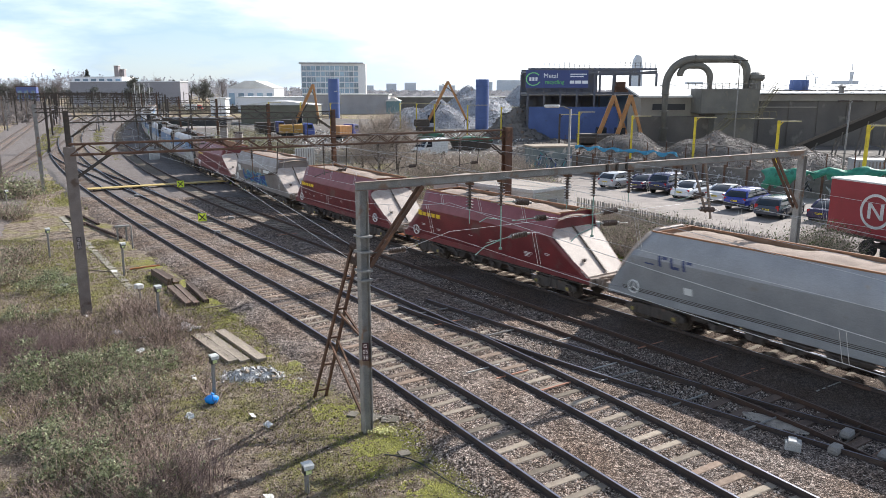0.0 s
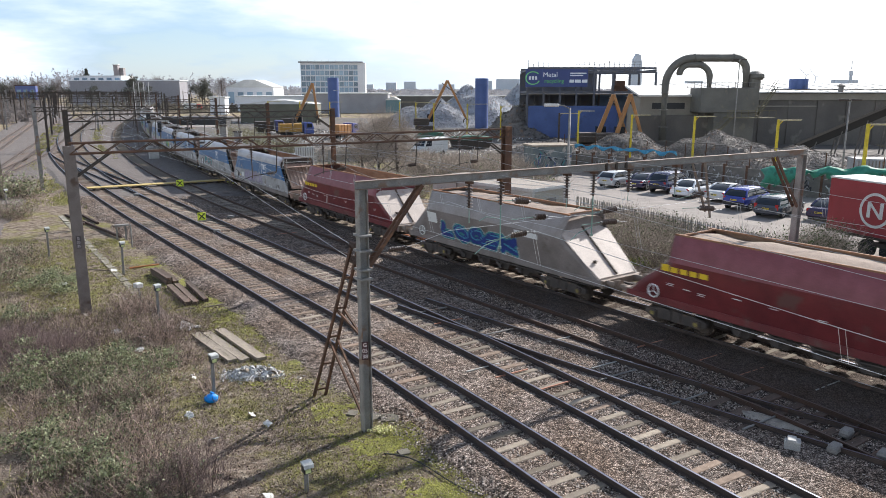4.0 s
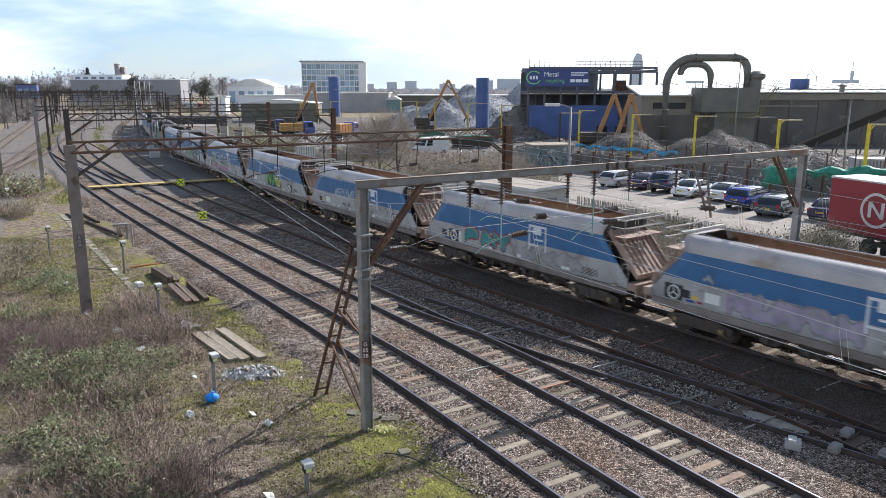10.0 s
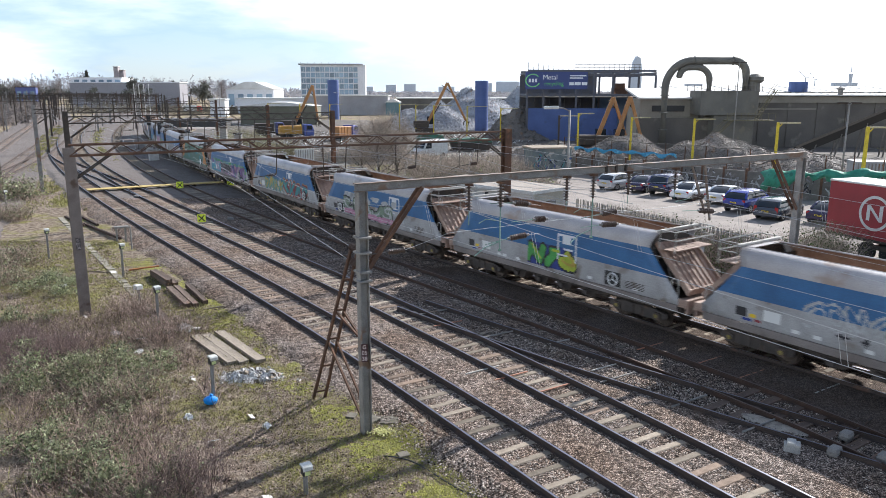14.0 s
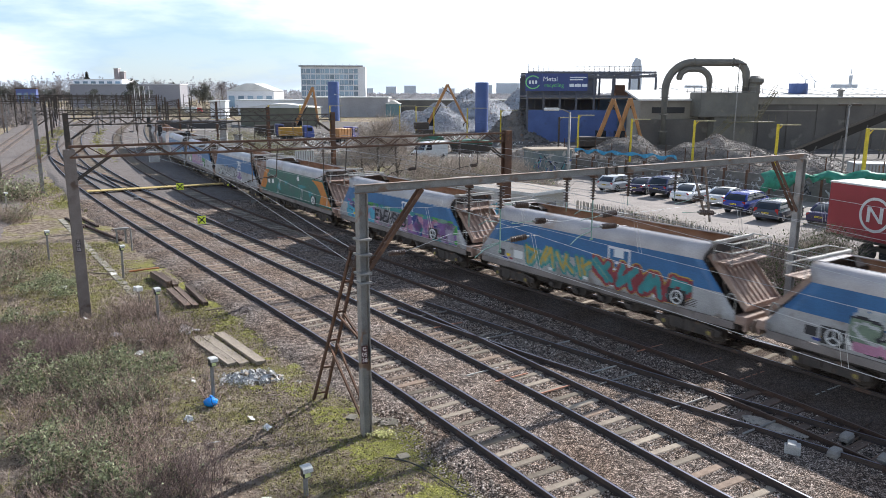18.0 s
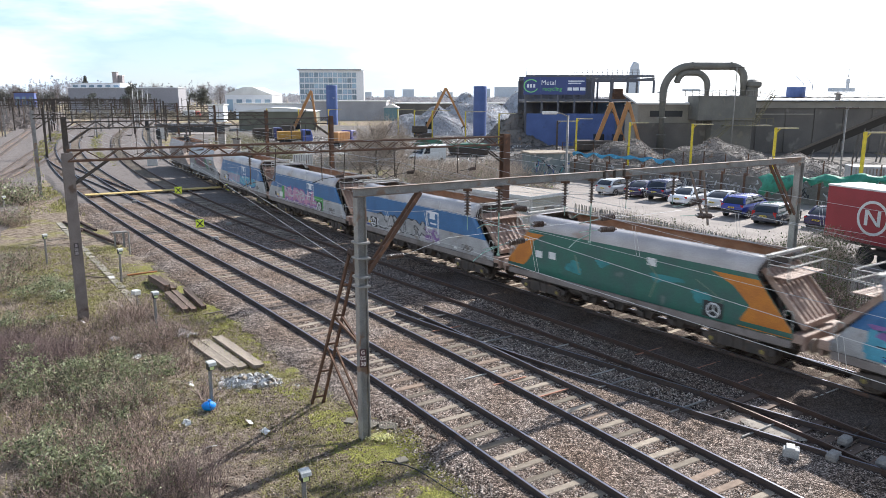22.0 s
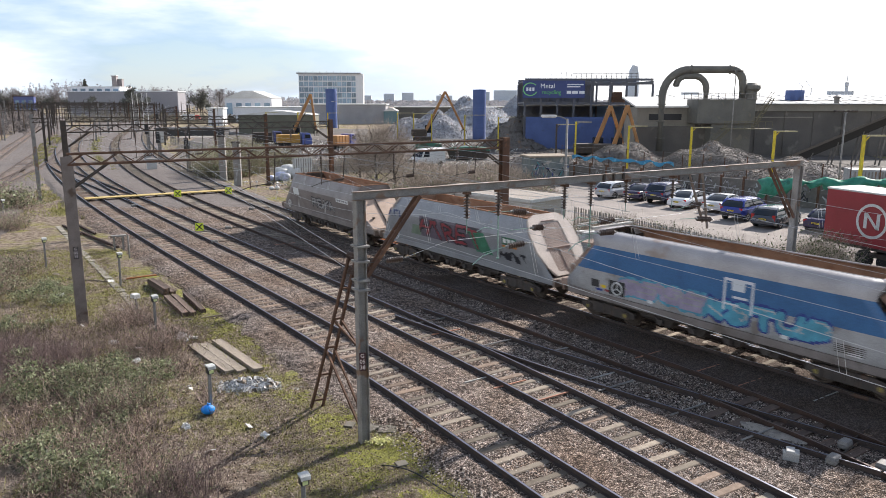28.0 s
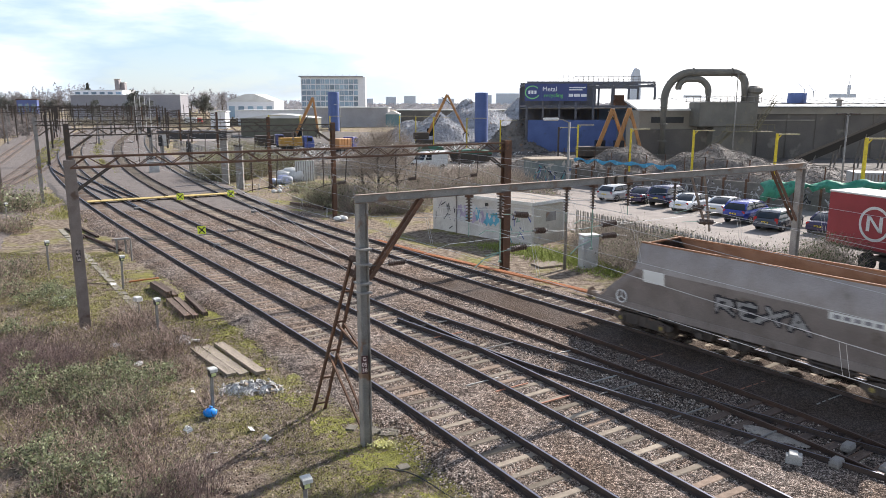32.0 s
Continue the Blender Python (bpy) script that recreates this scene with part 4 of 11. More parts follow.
STROKES = {
    "A": [[(0, 0), (0.5, 1), (1, 0)], [(0.2, 0.35), (0.8, 0.35)]], "B": [[(0, 0), (0, 1)], bow(0.1, 0.75, 0.7, 0.25, 90, -90), bow(0.1, 0.26, 0.85, 0.26, 90, -90)],
    "C": [bow(0.55, 0.5, 0.55, 0.5, 50, 310)], "D": [[(0, 0), (0, 1)], bow(0, 0.5, 0.95, 0.5, 90, -90)], "E": [[(1, 1), (0, 1), (0, 0), (1, 0)], [(0, 0.5), (0.8, 0.5)]],
    "G": [bow(0.55, 0.5, 0.55, 0.5, 50, 350), [(1.05, 0.45), (0.6, 0.45)]], "H": [[(0, 0), (0, 1)], [(1, 0), (1, 1)], [(0, 0.5), (1, 0.5)]], "I": [[(0.5, 0), (0.5, 1)], [(0.2, 1), (0.8, 1)]],
    "J": [[(0.8, 1), (0.8, 0.3)], bow(0.42, 0.3, 0.38, 0.3, 0, -180)], "K": [[(0, 0), (0, 1)], [(1, 1), (0.1, 0.45), (1, 0)]], "L": [[(0.1, 1), (0.1, 0), (0.95, 0)]], "M": [[(0, 0), (0.1, 1), (0.5, 0.3), (0.9, 1), (1, 0)]],
    "N": [[(0, 0), (0, 1), (1, 0), (1, 1)]], "O": [bow(0.5, 0.5, 0.5, 0.5, 0, 360, 12)], "P": [[(0.05, 0), (0.05, 1)], bow(0.1, 0.72, 0.8, 0.28, 90, -90)], "R": [[(0, 0), (0, 1)], bow(0.1, 0.74, 0.8, 0.26, 90, -90), [(0.3, 0.48), (1, 0)]],
    "S": [bow(0.5, 0.75, 0.45, 0.25, 30, 250) + bow(0.5, 0.25, 0.48, 0.25, 70, -150)], "T": [[(0, 1), (1, 1)], [(0.5, 1), (0.5, 0)]], "U": [[(0, 1), (0, 0.35)] + bow(0.5, 0.35, 0.5, 0.35, 180, 360) + [(1, 1)]],
    "V": [[(0, 1), (0.5, 0), (1, 1)]], "X": [[(0, 0), (1, 1)], [(0, 1), (1, 0)]], "Y": [[(0, 1), (0.5, 0.5), (1, 1)], [(0.5, 0.5), (0.45, 0)]], "Z": [[(0, 1), (1, 1), (0, 0), (1, 0)]]}


def letters_of(text):
    """Strokes for each letter, as segments in a unit cell."""
    return [[(*p, *q) for line in STROKES[c] for p, q in zip(line, line[1:])] for c in text]


def tag(parent, shape, x0, x1, z0, z1, letters, fill, edge, shine, seed, thick=0.13, glyphs=None, lift=0.0, lean=0.0, hollow=False):
    """Sprayed lettering: fat crossing strokes with an outline and a highlight; no readable word."""
    r = random.Random(seed)
    cell = 0.04
    nx, nz = int((x1 - x0) / cell), int((z1 - z0) / cell)
    X, Z = np.meshgrid(np.linspace(x0, x1, nx), np.linspace(z0, z1, nz))
    D = np.full(X.shape, 9.0)
    S = np.full(X.shape, 9.0)
    thick = thick * 1.5 if thick > 0.075 else thick
    wl = (x1 - x0) / letters
    hh = z1 - z0
    for k in range(letters):
        n_turn = r.randint(4, 6)
        f, lean = [(r.uniform(0, 1), (j % 2) * r.uniform(0.55, 1.0) + (1 - j % 2) * r.uniform(0, 0.4)) for j in range(n_turn)], r.uniform(-0.5, 0.6)
        pts = [(x0 + wl * (k + 0.02 + 0.96 * a + lean * (b - 0.5) * 0.8) + r.uniform(-0.12, 0.12) * wl, z0 + thick + (hh - 2 * thick) * b + r.uniform(-0.05, 0.05)) for a, b in f]
        runs = list(zip(pts, pts[1:]))
        if glyphs:
            up, big, tilt = r.uniform(-0.05, 0.05), r.uniform(0.9, 1.05), lean + r.uniform(-0.08, 0.08)
            q = lambda a, b: (x0 + wl * (k + 0.12 + 0.76 * a + tilt * (b - 0.5)), z0 + up + thick + 0.06 + (hh - 2 * thick - 0.12) * b * big)
            runs = [(q(*s[:2]), q(*s[2:])) for s in glyphs[k % len(glyphs)]]
        for (ax, az), (bx, bz) in runs:
            dx, dz = bx - ax, bz - az
            u = np.clip(((X - ax) * dx + (Z - az) * dz) / max(dx * dx + dz * dz, 1e-6), 0, 1)
            d = np.hypot(X - ax - u * dx, Z - az - u * dz)
            D = np.minimum(D, d)
            S = np.minimum(S, np.hypot(X - 0.05 - ax - u * dx, Z - 0.06 - az - u * dz))
    D = D + 0.02 * np.sin(X * 9 + seed) * np.cos(Z * 11)
    for nm, mask, mat, off in (("graffiti_outline", (D < thick + 0.065) & ((D > thick - 0.035) if hollow else True), edge, 0.006), ("graffiti_fill", D < thick, fill, 0.009), ("graffiti_highlight", (D < thick - 0.02) & (S < thick * 0.4), shine, 0.012)):
        if mat is None:
            continue
        todo = {(int(i), int(j)) for i, j in zip(*np.nonzero(mask[:-1, :-1] & mask[1:, 1:]))}
        while todo:
            # one piece of paint at a time
            edge_cells, piece = [todo.pop()], []
            while edge_cells:
                i, j = edge_cells.pop()
                piece.append((i, j))
                for c in ((i + 1, j), (i - 1, j), (i, j + 1), (i, j - 1), (i + 1, j + 1), (i - 1, j - 1), (i + 1, j - 1), (i - 1, j + 1)):
                    if c in todo:
                        todo.remove(c)
                        edge_cells.append(c)
            if len(piece) < 14:
                continue
            g, idx = G(), {}
            for i, j in piece:
                q = []
                for a, b in ((i, j), (i, j + 1), (i + 1, j + 1), (i + 1, j)):
                    if (a, b) not in idx:
                        idx[(a, b)] = len(g.v)
                        g.v.append(on_side(shape, float(X[a, b]), float(Z[a, b]), off + lift))
                    q.append(idx[(a, b)])
                g.f.append(tuple(q))
            part(nm, g, SPRAY[mat], parent, fix=False)


def blotches(parent, shape, x0, x1, z0, z1, colours, n, seed):
    """Soft-edged patches of sprayed colour."""
    r = random.Random(seed)
    for k in range(n):
        cx, cz, a, b = r.uniform(x0, x1), r.uniform(z0, z1), r.uniform(0.18, 0.5), r.uniform(0.12, 0.3)
        g = G()
        m, ph = 20, r.uniform(0, 6)
        rows = []
        for u in (0.0, 0.5, 1.0):
            row = []
            for j in range(m + 1):
                t = 2 * math.pi * (j % m) / m
                w = u * (1 + 0.22 * math.sin(3 * t + ph) + 0.12 * math.sin(7 * t + 2 * ph))
                row.append(on_side(shape, min(max(cx + a * w * math.cos(t), x0), x1), min(max(cz + b * w * math.sin(t), z0), z1), 0.007 + 0.0012 * (k % 5)))
            rows.append(row)
        g.grid(rows)
        part("sprayed_patch", g, SPRAY[r.choice(colours)], parent, fix=False)


LIVERY = {  # side, stripe, upper, kind of end, load
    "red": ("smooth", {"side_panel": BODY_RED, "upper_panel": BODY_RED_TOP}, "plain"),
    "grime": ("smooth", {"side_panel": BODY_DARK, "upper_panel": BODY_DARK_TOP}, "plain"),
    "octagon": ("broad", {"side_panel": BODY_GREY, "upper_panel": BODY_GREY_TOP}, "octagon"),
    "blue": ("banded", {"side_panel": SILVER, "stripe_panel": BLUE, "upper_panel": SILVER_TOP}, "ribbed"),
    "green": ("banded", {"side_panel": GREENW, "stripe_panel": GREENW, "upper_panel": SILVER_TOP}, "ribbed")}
WHEELSETS = []


def wagon(kind, label, loaded=0, wheels=(-5.6,)):
    shape, mats, ends = LIVERY[kind]
    root = thing("hopper_wagon", label, "railway wagon", group="wagons of the goods train")
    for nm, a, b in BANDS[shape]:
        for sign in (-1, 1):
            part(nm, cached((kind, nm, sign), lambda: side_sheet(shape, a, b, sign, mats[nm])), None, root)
    part("lining", cached(("lining", shape), lambda: lining(shape)), None, root, "rust-brown hopper lining")
    part("rim", cached(("rim", shape), lambda: rim(shape)), None, root)
    hs = 6.7 if shape == "banded" else 7.03          # headstock
    for s in (-1, 1):
        sh = part("end_sheet", cached(("sheet", ends, s, kind == "grime" and not loaded), lambda: end_sheet(shape, ends, s)), None, root, "sloping end sheet")
        if kind == "grime" and not loaded:
            sh.data.materials[0] = SHEET_RUSTY
        if ends == "ribbed":
            for k in range(7):
                part("sheet_rib", cached(("rib", s), lambda: sheet_rib(s)), None, sh, at=pose(0, -0.84 + k * 0.28, 0))
        if ends != "ribbed":
            part("end_trim", cached(("trim", ends, s), lambda: end_trim(shape, ends, s)), None, root)
        if ends != "octagon":
            part("end_plate", cached(("end_plate", kind, s), lambda: end_plate(shape, s, UNDER if shape == "banded" else mats["side_panel"])), None, root)
        part("bulkhead", cached(("support", shape, s), lambda: end_frame(shape, s)), None, root)
        part("end_floor", cached(("floor", shape, s), lambda: G().box((s * 5.9, 0, 1.12), (1.9, 2.2, 0.06)).mesh("end_floor", UNDER)), None, root)
        if ends == "ribbed":
            for k in range(3):
                for m in (-1, 1):
                    part("end_strut", cached(("strut", s, k), lambda: end_strut(s, k)), None, root, at=pose(0, 0 if m > 0 else -(2.24, 1.96, 2.0)[k], 0))
        if ends == "ribbed":
            part("end_platform", cached(("platform", s), lambda: end_platform(s)), None, root, "dusty tan headstock platform")
            part("ladder", cached(("ladder", s), lambda: end_ladder(s)), None, root, "pale steel ladder")
            for k in range(4):
                part("walkway_slat", cached(("slat", s), lambda: walkway_slat(s)), None, root, at=pose(s * 0.17 * k, 0, 0))
            for sg in (-1, 1):
                part("handrail", cached(("rail", s, sg), lambda: handrail(s, sg)), None, root, "pale tubular handrail")
                part("step_rail", cached(("step", s, sg), lambda: step_rail(s, sg)), None, root)
            for z in (3.45, 3.78):
                part("guard_rail", cached(("guard", s), lambda: G().tube([(s * 6.3, -1.18, 0), (s * 6.3, 1.18, 0)], 0.026, 6).mesh("guard_rail", PALE_RAIL)), None, root, at=pose(0, 0, z))
            part("top_bar", cached(("top_bar", s), lambda: G().box((s * 5.56, 0, 3.72), (0.1, 2.5, 0.09)).mesh("top_bar", PALE_RAIL, 0.01)), None, root, "pale bar across the hopper end")
        else:
            part("headstock", cached(("headstock", kind, s), lambda: G().box((s * 6.95, 0, 1.02), (0.16, 2.35, 0.34)).mesh("headstock", BUFFER, 0.015)), None, root, "dusty brown headstock")
        for y in (-0.87, 0.87):
            part("buffer", cached("buffer", buffer_mesh), None, root, at=Matrix.Translation((s * hs, y, 1.05)) @ Matrix.Rotation(radians(90 * s), 4, "Y"))
        part("coupling", cached("coupling", coupling_mesh), None, root, at=pose(s * hs, 0, 0.95, 0, 0, 0 if s > 0 else 180))
        bg = part("bogie", cached("bogie", bogie_frame), None, root, at=pose(s * 4.7, 0, 0))
        for x in (-0.95, 0.95):
            part("axle_cap", cached("axle_cap", lambda: G().cyl((0, 0, 0), (0, -0.03, 0), 0.075, n=10).mesh("axle_cap", AXLE_YELLOW)), None, bg, "yellow axle-box cap", at=pose(x, -1.175, 0.47))
            ws = part("wheelset", cached("wheelset", wheelset_mesh), None, bg, at=pose(x, 0, 0.425))
            WHEELSETS.append((root, ws, x))
    part("underframe", cached("underframe", underframe), None, root)
    for sign in (-1, 1):
        part("solebar", cached(("solebar", kind, sign), lambda: G().box((0, sign * (1.3 if shape == "banded" else 1.15), 1.03), (13.3 if shape == "banded" else 13.8, 0.06, 0.26)).mesh("solebar", BODY_DARK if kind in ("blue", "green") else mats["side_panel"], 0.01)), None, root)
    part("brake_rigging", cached("rigging", rigging), None, root)
    for x in wheels:
        zw = 1.55 if shape == "banded" else 1.36
        w, _ = side_at(shape, zw)
        if shape == "banded":
            # thin dark plate on the side stands in for the recess's shade
            part("brake_recess", cached("brake_recess", lambda: G().box((0, 0, 0), (0.78, 0.016, 0.56)).mesh("brake_recess", RECESS_SHADE)), None, root, "dark plate painted as a shaded recess behind the brake wheel", at=pose(x - 0.05, -(w + 0.012), zw))
        part("brake_wheel", cached("brake_wheel", hand_wheel), None, root, "pale spoked brake wheel", at=pose(x, -(w + 0.07), zw))
    if loaded:
        part("load", cached(("load", shape, loaded), lambda: load_mesh(shape, loaded)), None, root, "heaped sand load")
    return root, shape


def plate(root, shape, x0, x1, z0, z1, mat, name="placard", label="", off=0.01, skew=0.0):
    part(name, patch(shape, x0, x1, z0, z1, off, skew), mat, root, label, fix=False)


def white_box_logo(root, x=1.0):
    """A white square outline with a stepped bar, the operator's mark as plain shapes."""
    for a, b, c, d in ((0, 1.1, 2.46, 2.54), (0, 0.08, 1.6, 2.46), (1.02, 1.1, 1.6, 2.46), (0.3, 0.78, 2.2, 2.46), (0.36, 0.9, 1.98, 2.05), (0.08, 0.6, 1.76, 1.82)):
        plate(root, "banded", x + a, x + b, c, d, LOGO_WHITE, "operator_mark")


def blue_details(root, seed):
    r = random.Random(seed)
    plate(root, "banded", -5.35, -4.95, 1.3, 1.55, plain("dark_panel", (0.03, 0.03, 0.035), 0.4), "equipment_box")
    plate(root, "banded", -4.35, -3.75, 1.32, 1.62, STENCIL)
    plate(root, "banded", -5.1, -4.75, 1.2, 1.27, SPRAY["royal"], "data_plate", "small blue data plate")
    plate(root, "banded", -4.65, -4.42, 1.22, 1.29, SPRAY["red"], "data_plate", "small red data plate")
    plate(root, "banded", -4.85, -4.6, 1.32, 1.42, LOGO_YELLOW, "data_plate", "small yellow data plate")
    for k in range(5):
        x = r.uniform(-4, 5)
        plate(root, "banded", x, x + 0.25, 1.2, 1.3, STENCIL, "stencil")
    g = G()
    for k in range(5):
        z = 1.24 + 0.05 * k
        g.add([on_side("banded", 4.3, z, 0.02), on_side("banded", 5.2, z, 0.02), on_side("banded", 5.2, z + 0.02, 0.02), on_side("banded", 4.3, z + 0.02, 0.02)], [(0, 1, 2, 3)])
    part("louvre", g, UNDER, root)


def red_details(root, yellow=True):
    if yellow:
        for k, (w, h) in enumerate(((0.34, 0.22), (0.3, 0.17), (0.3, 0.17), (0.3, 0.17), (0.34, 0.17))):
            x = -5.2 + k * 0.4
            plate(root, "smooth", x, x + w, 2.0, 2.0 + h, LOGO_YELLOW, "operator_mark", skew=0.12)
    for x, z, n in ((-4.3, 1.52, 1), (-3.7, 1.5, 2), (-2.3, 1.62, 1), (-1.0, 1.6, 1), (0.6, 1.62, 2), (3.0, 1.5, 4), (4.35, 1.62, 2), (-5.0, 1.6, 2)):
        for k in range(n):
            plate(root, "smooth", x, x + (0.55 if n > 2 else 0.3) * (1 - 0.15 * k), z - 0.055 * k, z - 0.055 * k + 0.025, STENCIL, "stencil")


def grey_mark(root, shape="smooth", dx=0.0):
    """Navy triangle and three broad bars."""
    g = G()
    a, b, c = (-5.15 + dx, 2.12), (-4.7 + dx, 2.12), (-4.92 + dx, 2.52)
    g.add([on_side(shape, x, z, 0.012) for x, z in (a, b, c)], [(0, 1, 2)])
    part("operator_mark", g, NAVY, root)
    for k in range(3):
        x = -4.5 + 0.52 * k + dx
        plate(root, shape, x, x + 0.12, 2.12, 2.45, NAVY, "operator_mark", skew=-0.2)
        plate(root, shape, x + 0.12, x + 0.36, 2.36 - 0.24 * (k % 2), 2.45 - 0.24 * (k % 2), NAVY, "operator_mark")


def make_train():
    W = []

    def add(kind, label, **k):
        root, shape = wagon(kind, label, **k)
        W.append(root)
        return root, shape

    w, s = add("octagon", "light grey bogie hopper wagon heaped with sand", loaded=1)
    grey_mark(w, s, 0.1)
    for k in range(3):
        plate(w, s, -6.2, 6.2, 1.1 + 0.05 * k, 1.12 + 0.05 * k, UNDER, "sole_rib")
    plate(w, s, -3.35, -3.0, 1.4, 1.62, STENCIL)
    w, s = add("red", "oxide red hopper wagon with a yellow mark and sand", loaded=2)
    red_details(w)
    w, s = add("red", "oxide red hopper wagon with two pale brake wheels", loaded=3, wheels=(-5.6, 5.1))
    red_details(w)
    w, s = add("grime", "grey hopper wagon with blue and teal graffiti", loaded=4)
    plate(w, s, -4.9, -4.1, 1.75, 2.2, STENCIL)
    tag(w, s, -3.9, 2.0, 1.12, 1.98, 5, "royal", "teal", "cyan", 11, 0.11, letters_of("LOOEK"))
    tag(w, s, -3.95, 2.05, 1.1, 2.0, 5, None, "white", None, 11, 0.125, letters_of("LOOEK"), -0.003, 0.0, True)
    plate(w, s, 1.9, 3.4, 2.05, 2.25, STENCIL, "name_panel")
    w, s = add("red", "empty oxide red hopper wagon with a yellow mark")
    red_details(w)
    w, s = add("blue", "blue and silver hopper wagon with grey graffiti")
    white_box_logo(w, 1.0); blue_details(w, 5)
    tag(w, s, -4.6, -3.0, 1.85, 2.15, 4, "silver", None, None, 21, 0.04)
    tag(w, s, -3.5, 1.1, 1.15, 2.0, 5, "lilac", "grey", "silver", 22, 0.1, letters_of("MURSX"), 0.0, 0.15)
    tag(w, s, 2.5, 4.2, 1.85, 2.15, 4, "silver", None, None, 23, 0.04)
    w, s = add("blue", "blue and silver hopper wagon with a teal tag", wheels=(-4.3,))
    white_box_logo(w, 1.1); blue_details(w, 6)
    tag(w, s, -3.5, -0.1, 1.2, 2.0, 3, "teal", "red", "mint", 31, 0.1, letters_of("PAY"), 0.0, 0.1)
    tag(w, s, 0.6, 4.3, 1.2, 1.75, 5, "silver", "grey", None, 32, 0.08)
    w, s = add("blue", "blue and silver hopper wagon with grey outline graffiti", wheels=(4.6,))
    white_box_logo(w, 1.4); blue_details(w, 7)
    tag(w, s, -3.05, -0.35, 1.46, 2.26, 4, None, "white", None, 41, 0.06, letters_of("COMO"), 0.0, 0.0, True)
    tag(w, s, -2.95, -0.9, 1.32, 1.62, 5, "black", None, None, 43, 0.035)
    tag(w, s, -0.3, 3.9, 1.3, 1.95, 6, "silver", None, "grey", 42, 0.07)
    w, s = add("blue", "blue and silver hopper wagon with a bright green tag", wheels=(3.7,))
    white_box_logo(w, 0.6); blue_details(w, 8)
    plate(w, s, -1.2, 1.5, 1.22, 2.05, SPRAY["royal"], "sprayed_ground", off=0.004)
    tag(w, s, -1.2, 0.75, 1.16, 2.1, 2, "green", "black", "lime", 51, 0.12, letters_of("NI"))
    tag(w, s, 0.6, 1.75, 1.16, 2.02, 1, "lime", "black", "yellow", 52, 0.13, letters_of("J"))
    w, s = add("blue", "blue and silver hopper wagon with pale bubble graffiti", wheels=(-4.4,))
    white_box_logo(w, 1.6); blue_details(w, 9)
    blotches(w, s, -4.0, 2.4, 1.9, 2.32, ["white"], 15, 63)
    blotches(w, s, 1.2, 3.2, 1.4, 1.9, ["white"], 7, 64)
    tag(w, s, -4.0, 2.0, 1.14, 2.12, 5, "sage", "black", "white", 61, 0.13, letters_of("CABJS"), 0.012, -0.15)
    tag(w, s, -3.9, 2.1, 1.16, 1.5, 7, "pink", None, "white", 62, 0.09, None, 0.022)
    w, s = add("blue", "blue and silver hopper wagon with yellow and red graffiti", wheels=(4.4,))
    white_box_logo(w, 1.1); blue_details(w, 10)
    tag(w, s, -3.7, 0.3, 1.14, 2.06, 4, "mint", "teal", None, 71, 0.092, ANGULAR)
    tag(w, s, -3.72, 0.28, 1.18, 2.06, 4, "yellow", None, "pink", 71, 0.07, ANGULAR, 0.006)
    tag(w, s, 0.3, 5.0, 1.1, 2.16, 4, None, "yellow", None, 72, 0.165, ANGULAR[::-1])
    tag(w, s, 0.3, 5.0, 1.12, 2.12, 4, None, "red", None, 72, 0.14, ANGULAR[::-1], 0.005)
    tag(w, s, 0.3, 5.0, 1.14, 2.1, 4, "teal", None, "mint", 72, 0.085, ANGULAR[::-1], 0.007)
    w, s = add("blue", "blue and silver hopper wagon covered in purple graffiti", wheels=(3.9,))
    white_box_logo(w, 0.8); blue_details(w, 11)
    plate(w, s, -5.6, -2.3, 1.15, 1.9, SPRAY["cyan"], "sprayed_ground", off=0.004)
    plate(w, s, -2.3, 1.4, 1.15, 2.0, SPRAY["grey"], "sprayed_ground", off=0.004)
    plate(w, s, 1.4, 5.9, 1.15, 1.9, SPRAY["purple"], "sprayed_ground", off=0.004)
    blotches(w, s, -5.7, -2.2, 1.3, 2.05, ["cyan", "purple", "cyan", "lilac"], 22, 81)
    blotches(w, s, -2.2, 1.3, 1.14, 1.5, ["pink", "grey", "lilac"], 9, 82)
    blotches(w, s, 1.4, 5.6, 1.14, 2.05, ["purple", "lilac", "pink", "purple", "lilac", "pink", "teal", "royal"], 60, 83)
    tag(w, s, -2.2, 1.3, 1.2, 1.98, 7, "black", None, "grey", 84, 0.075, letters_of("EAEHSRB"), 0.012, 0.2)
    blotches(w, s, -5.4, 5.6, 1.96, 2.14, ["green", "teal", "mint", "green"], 44, 85)
    blotches(w, s, 5.0, 6.0, 1.2, 2.0, ["green", "lilac", "green"], 9, 86)
    w, s = add("green", "dark green hopper wagon with orange ends", wheels=(3.9,))
    for a, b in ((-6.5, -5.0), (4.7, 6.5)):
        g = G()
        zs = [1.13, 1.4, 1.78, 2.25, 2.55]
        rows = []
        for z in zs:
            e = side_at(s, zz(z))[1]
            x0, x1 = (-e, -e + 0.95 + 0.3 * math.sin(z * 5)) if a < 0 else (e - 1.4 + 0.5 * math.sin(z * 4), e)
            rows.append([on_side(s, x0 + (x1 - x0) * j / 5, z, 0.008) for j in range(6)])
        g.grid(rows)
        part("orange_end_panel", g, ORANGEW, w, "worn orange end panel", fix=False)
    for k, (x, z) in enumerate(((-4.1, 1.75), (-4.9, 1.7), (1.0, 2.3))):
        plate(w, s, x, x + 0.4, z, z + 0.25, STENCIL)
    blotches(w, s, -3.8, 4.0, 1.35, 2.1, ["teal"], 6, 93)
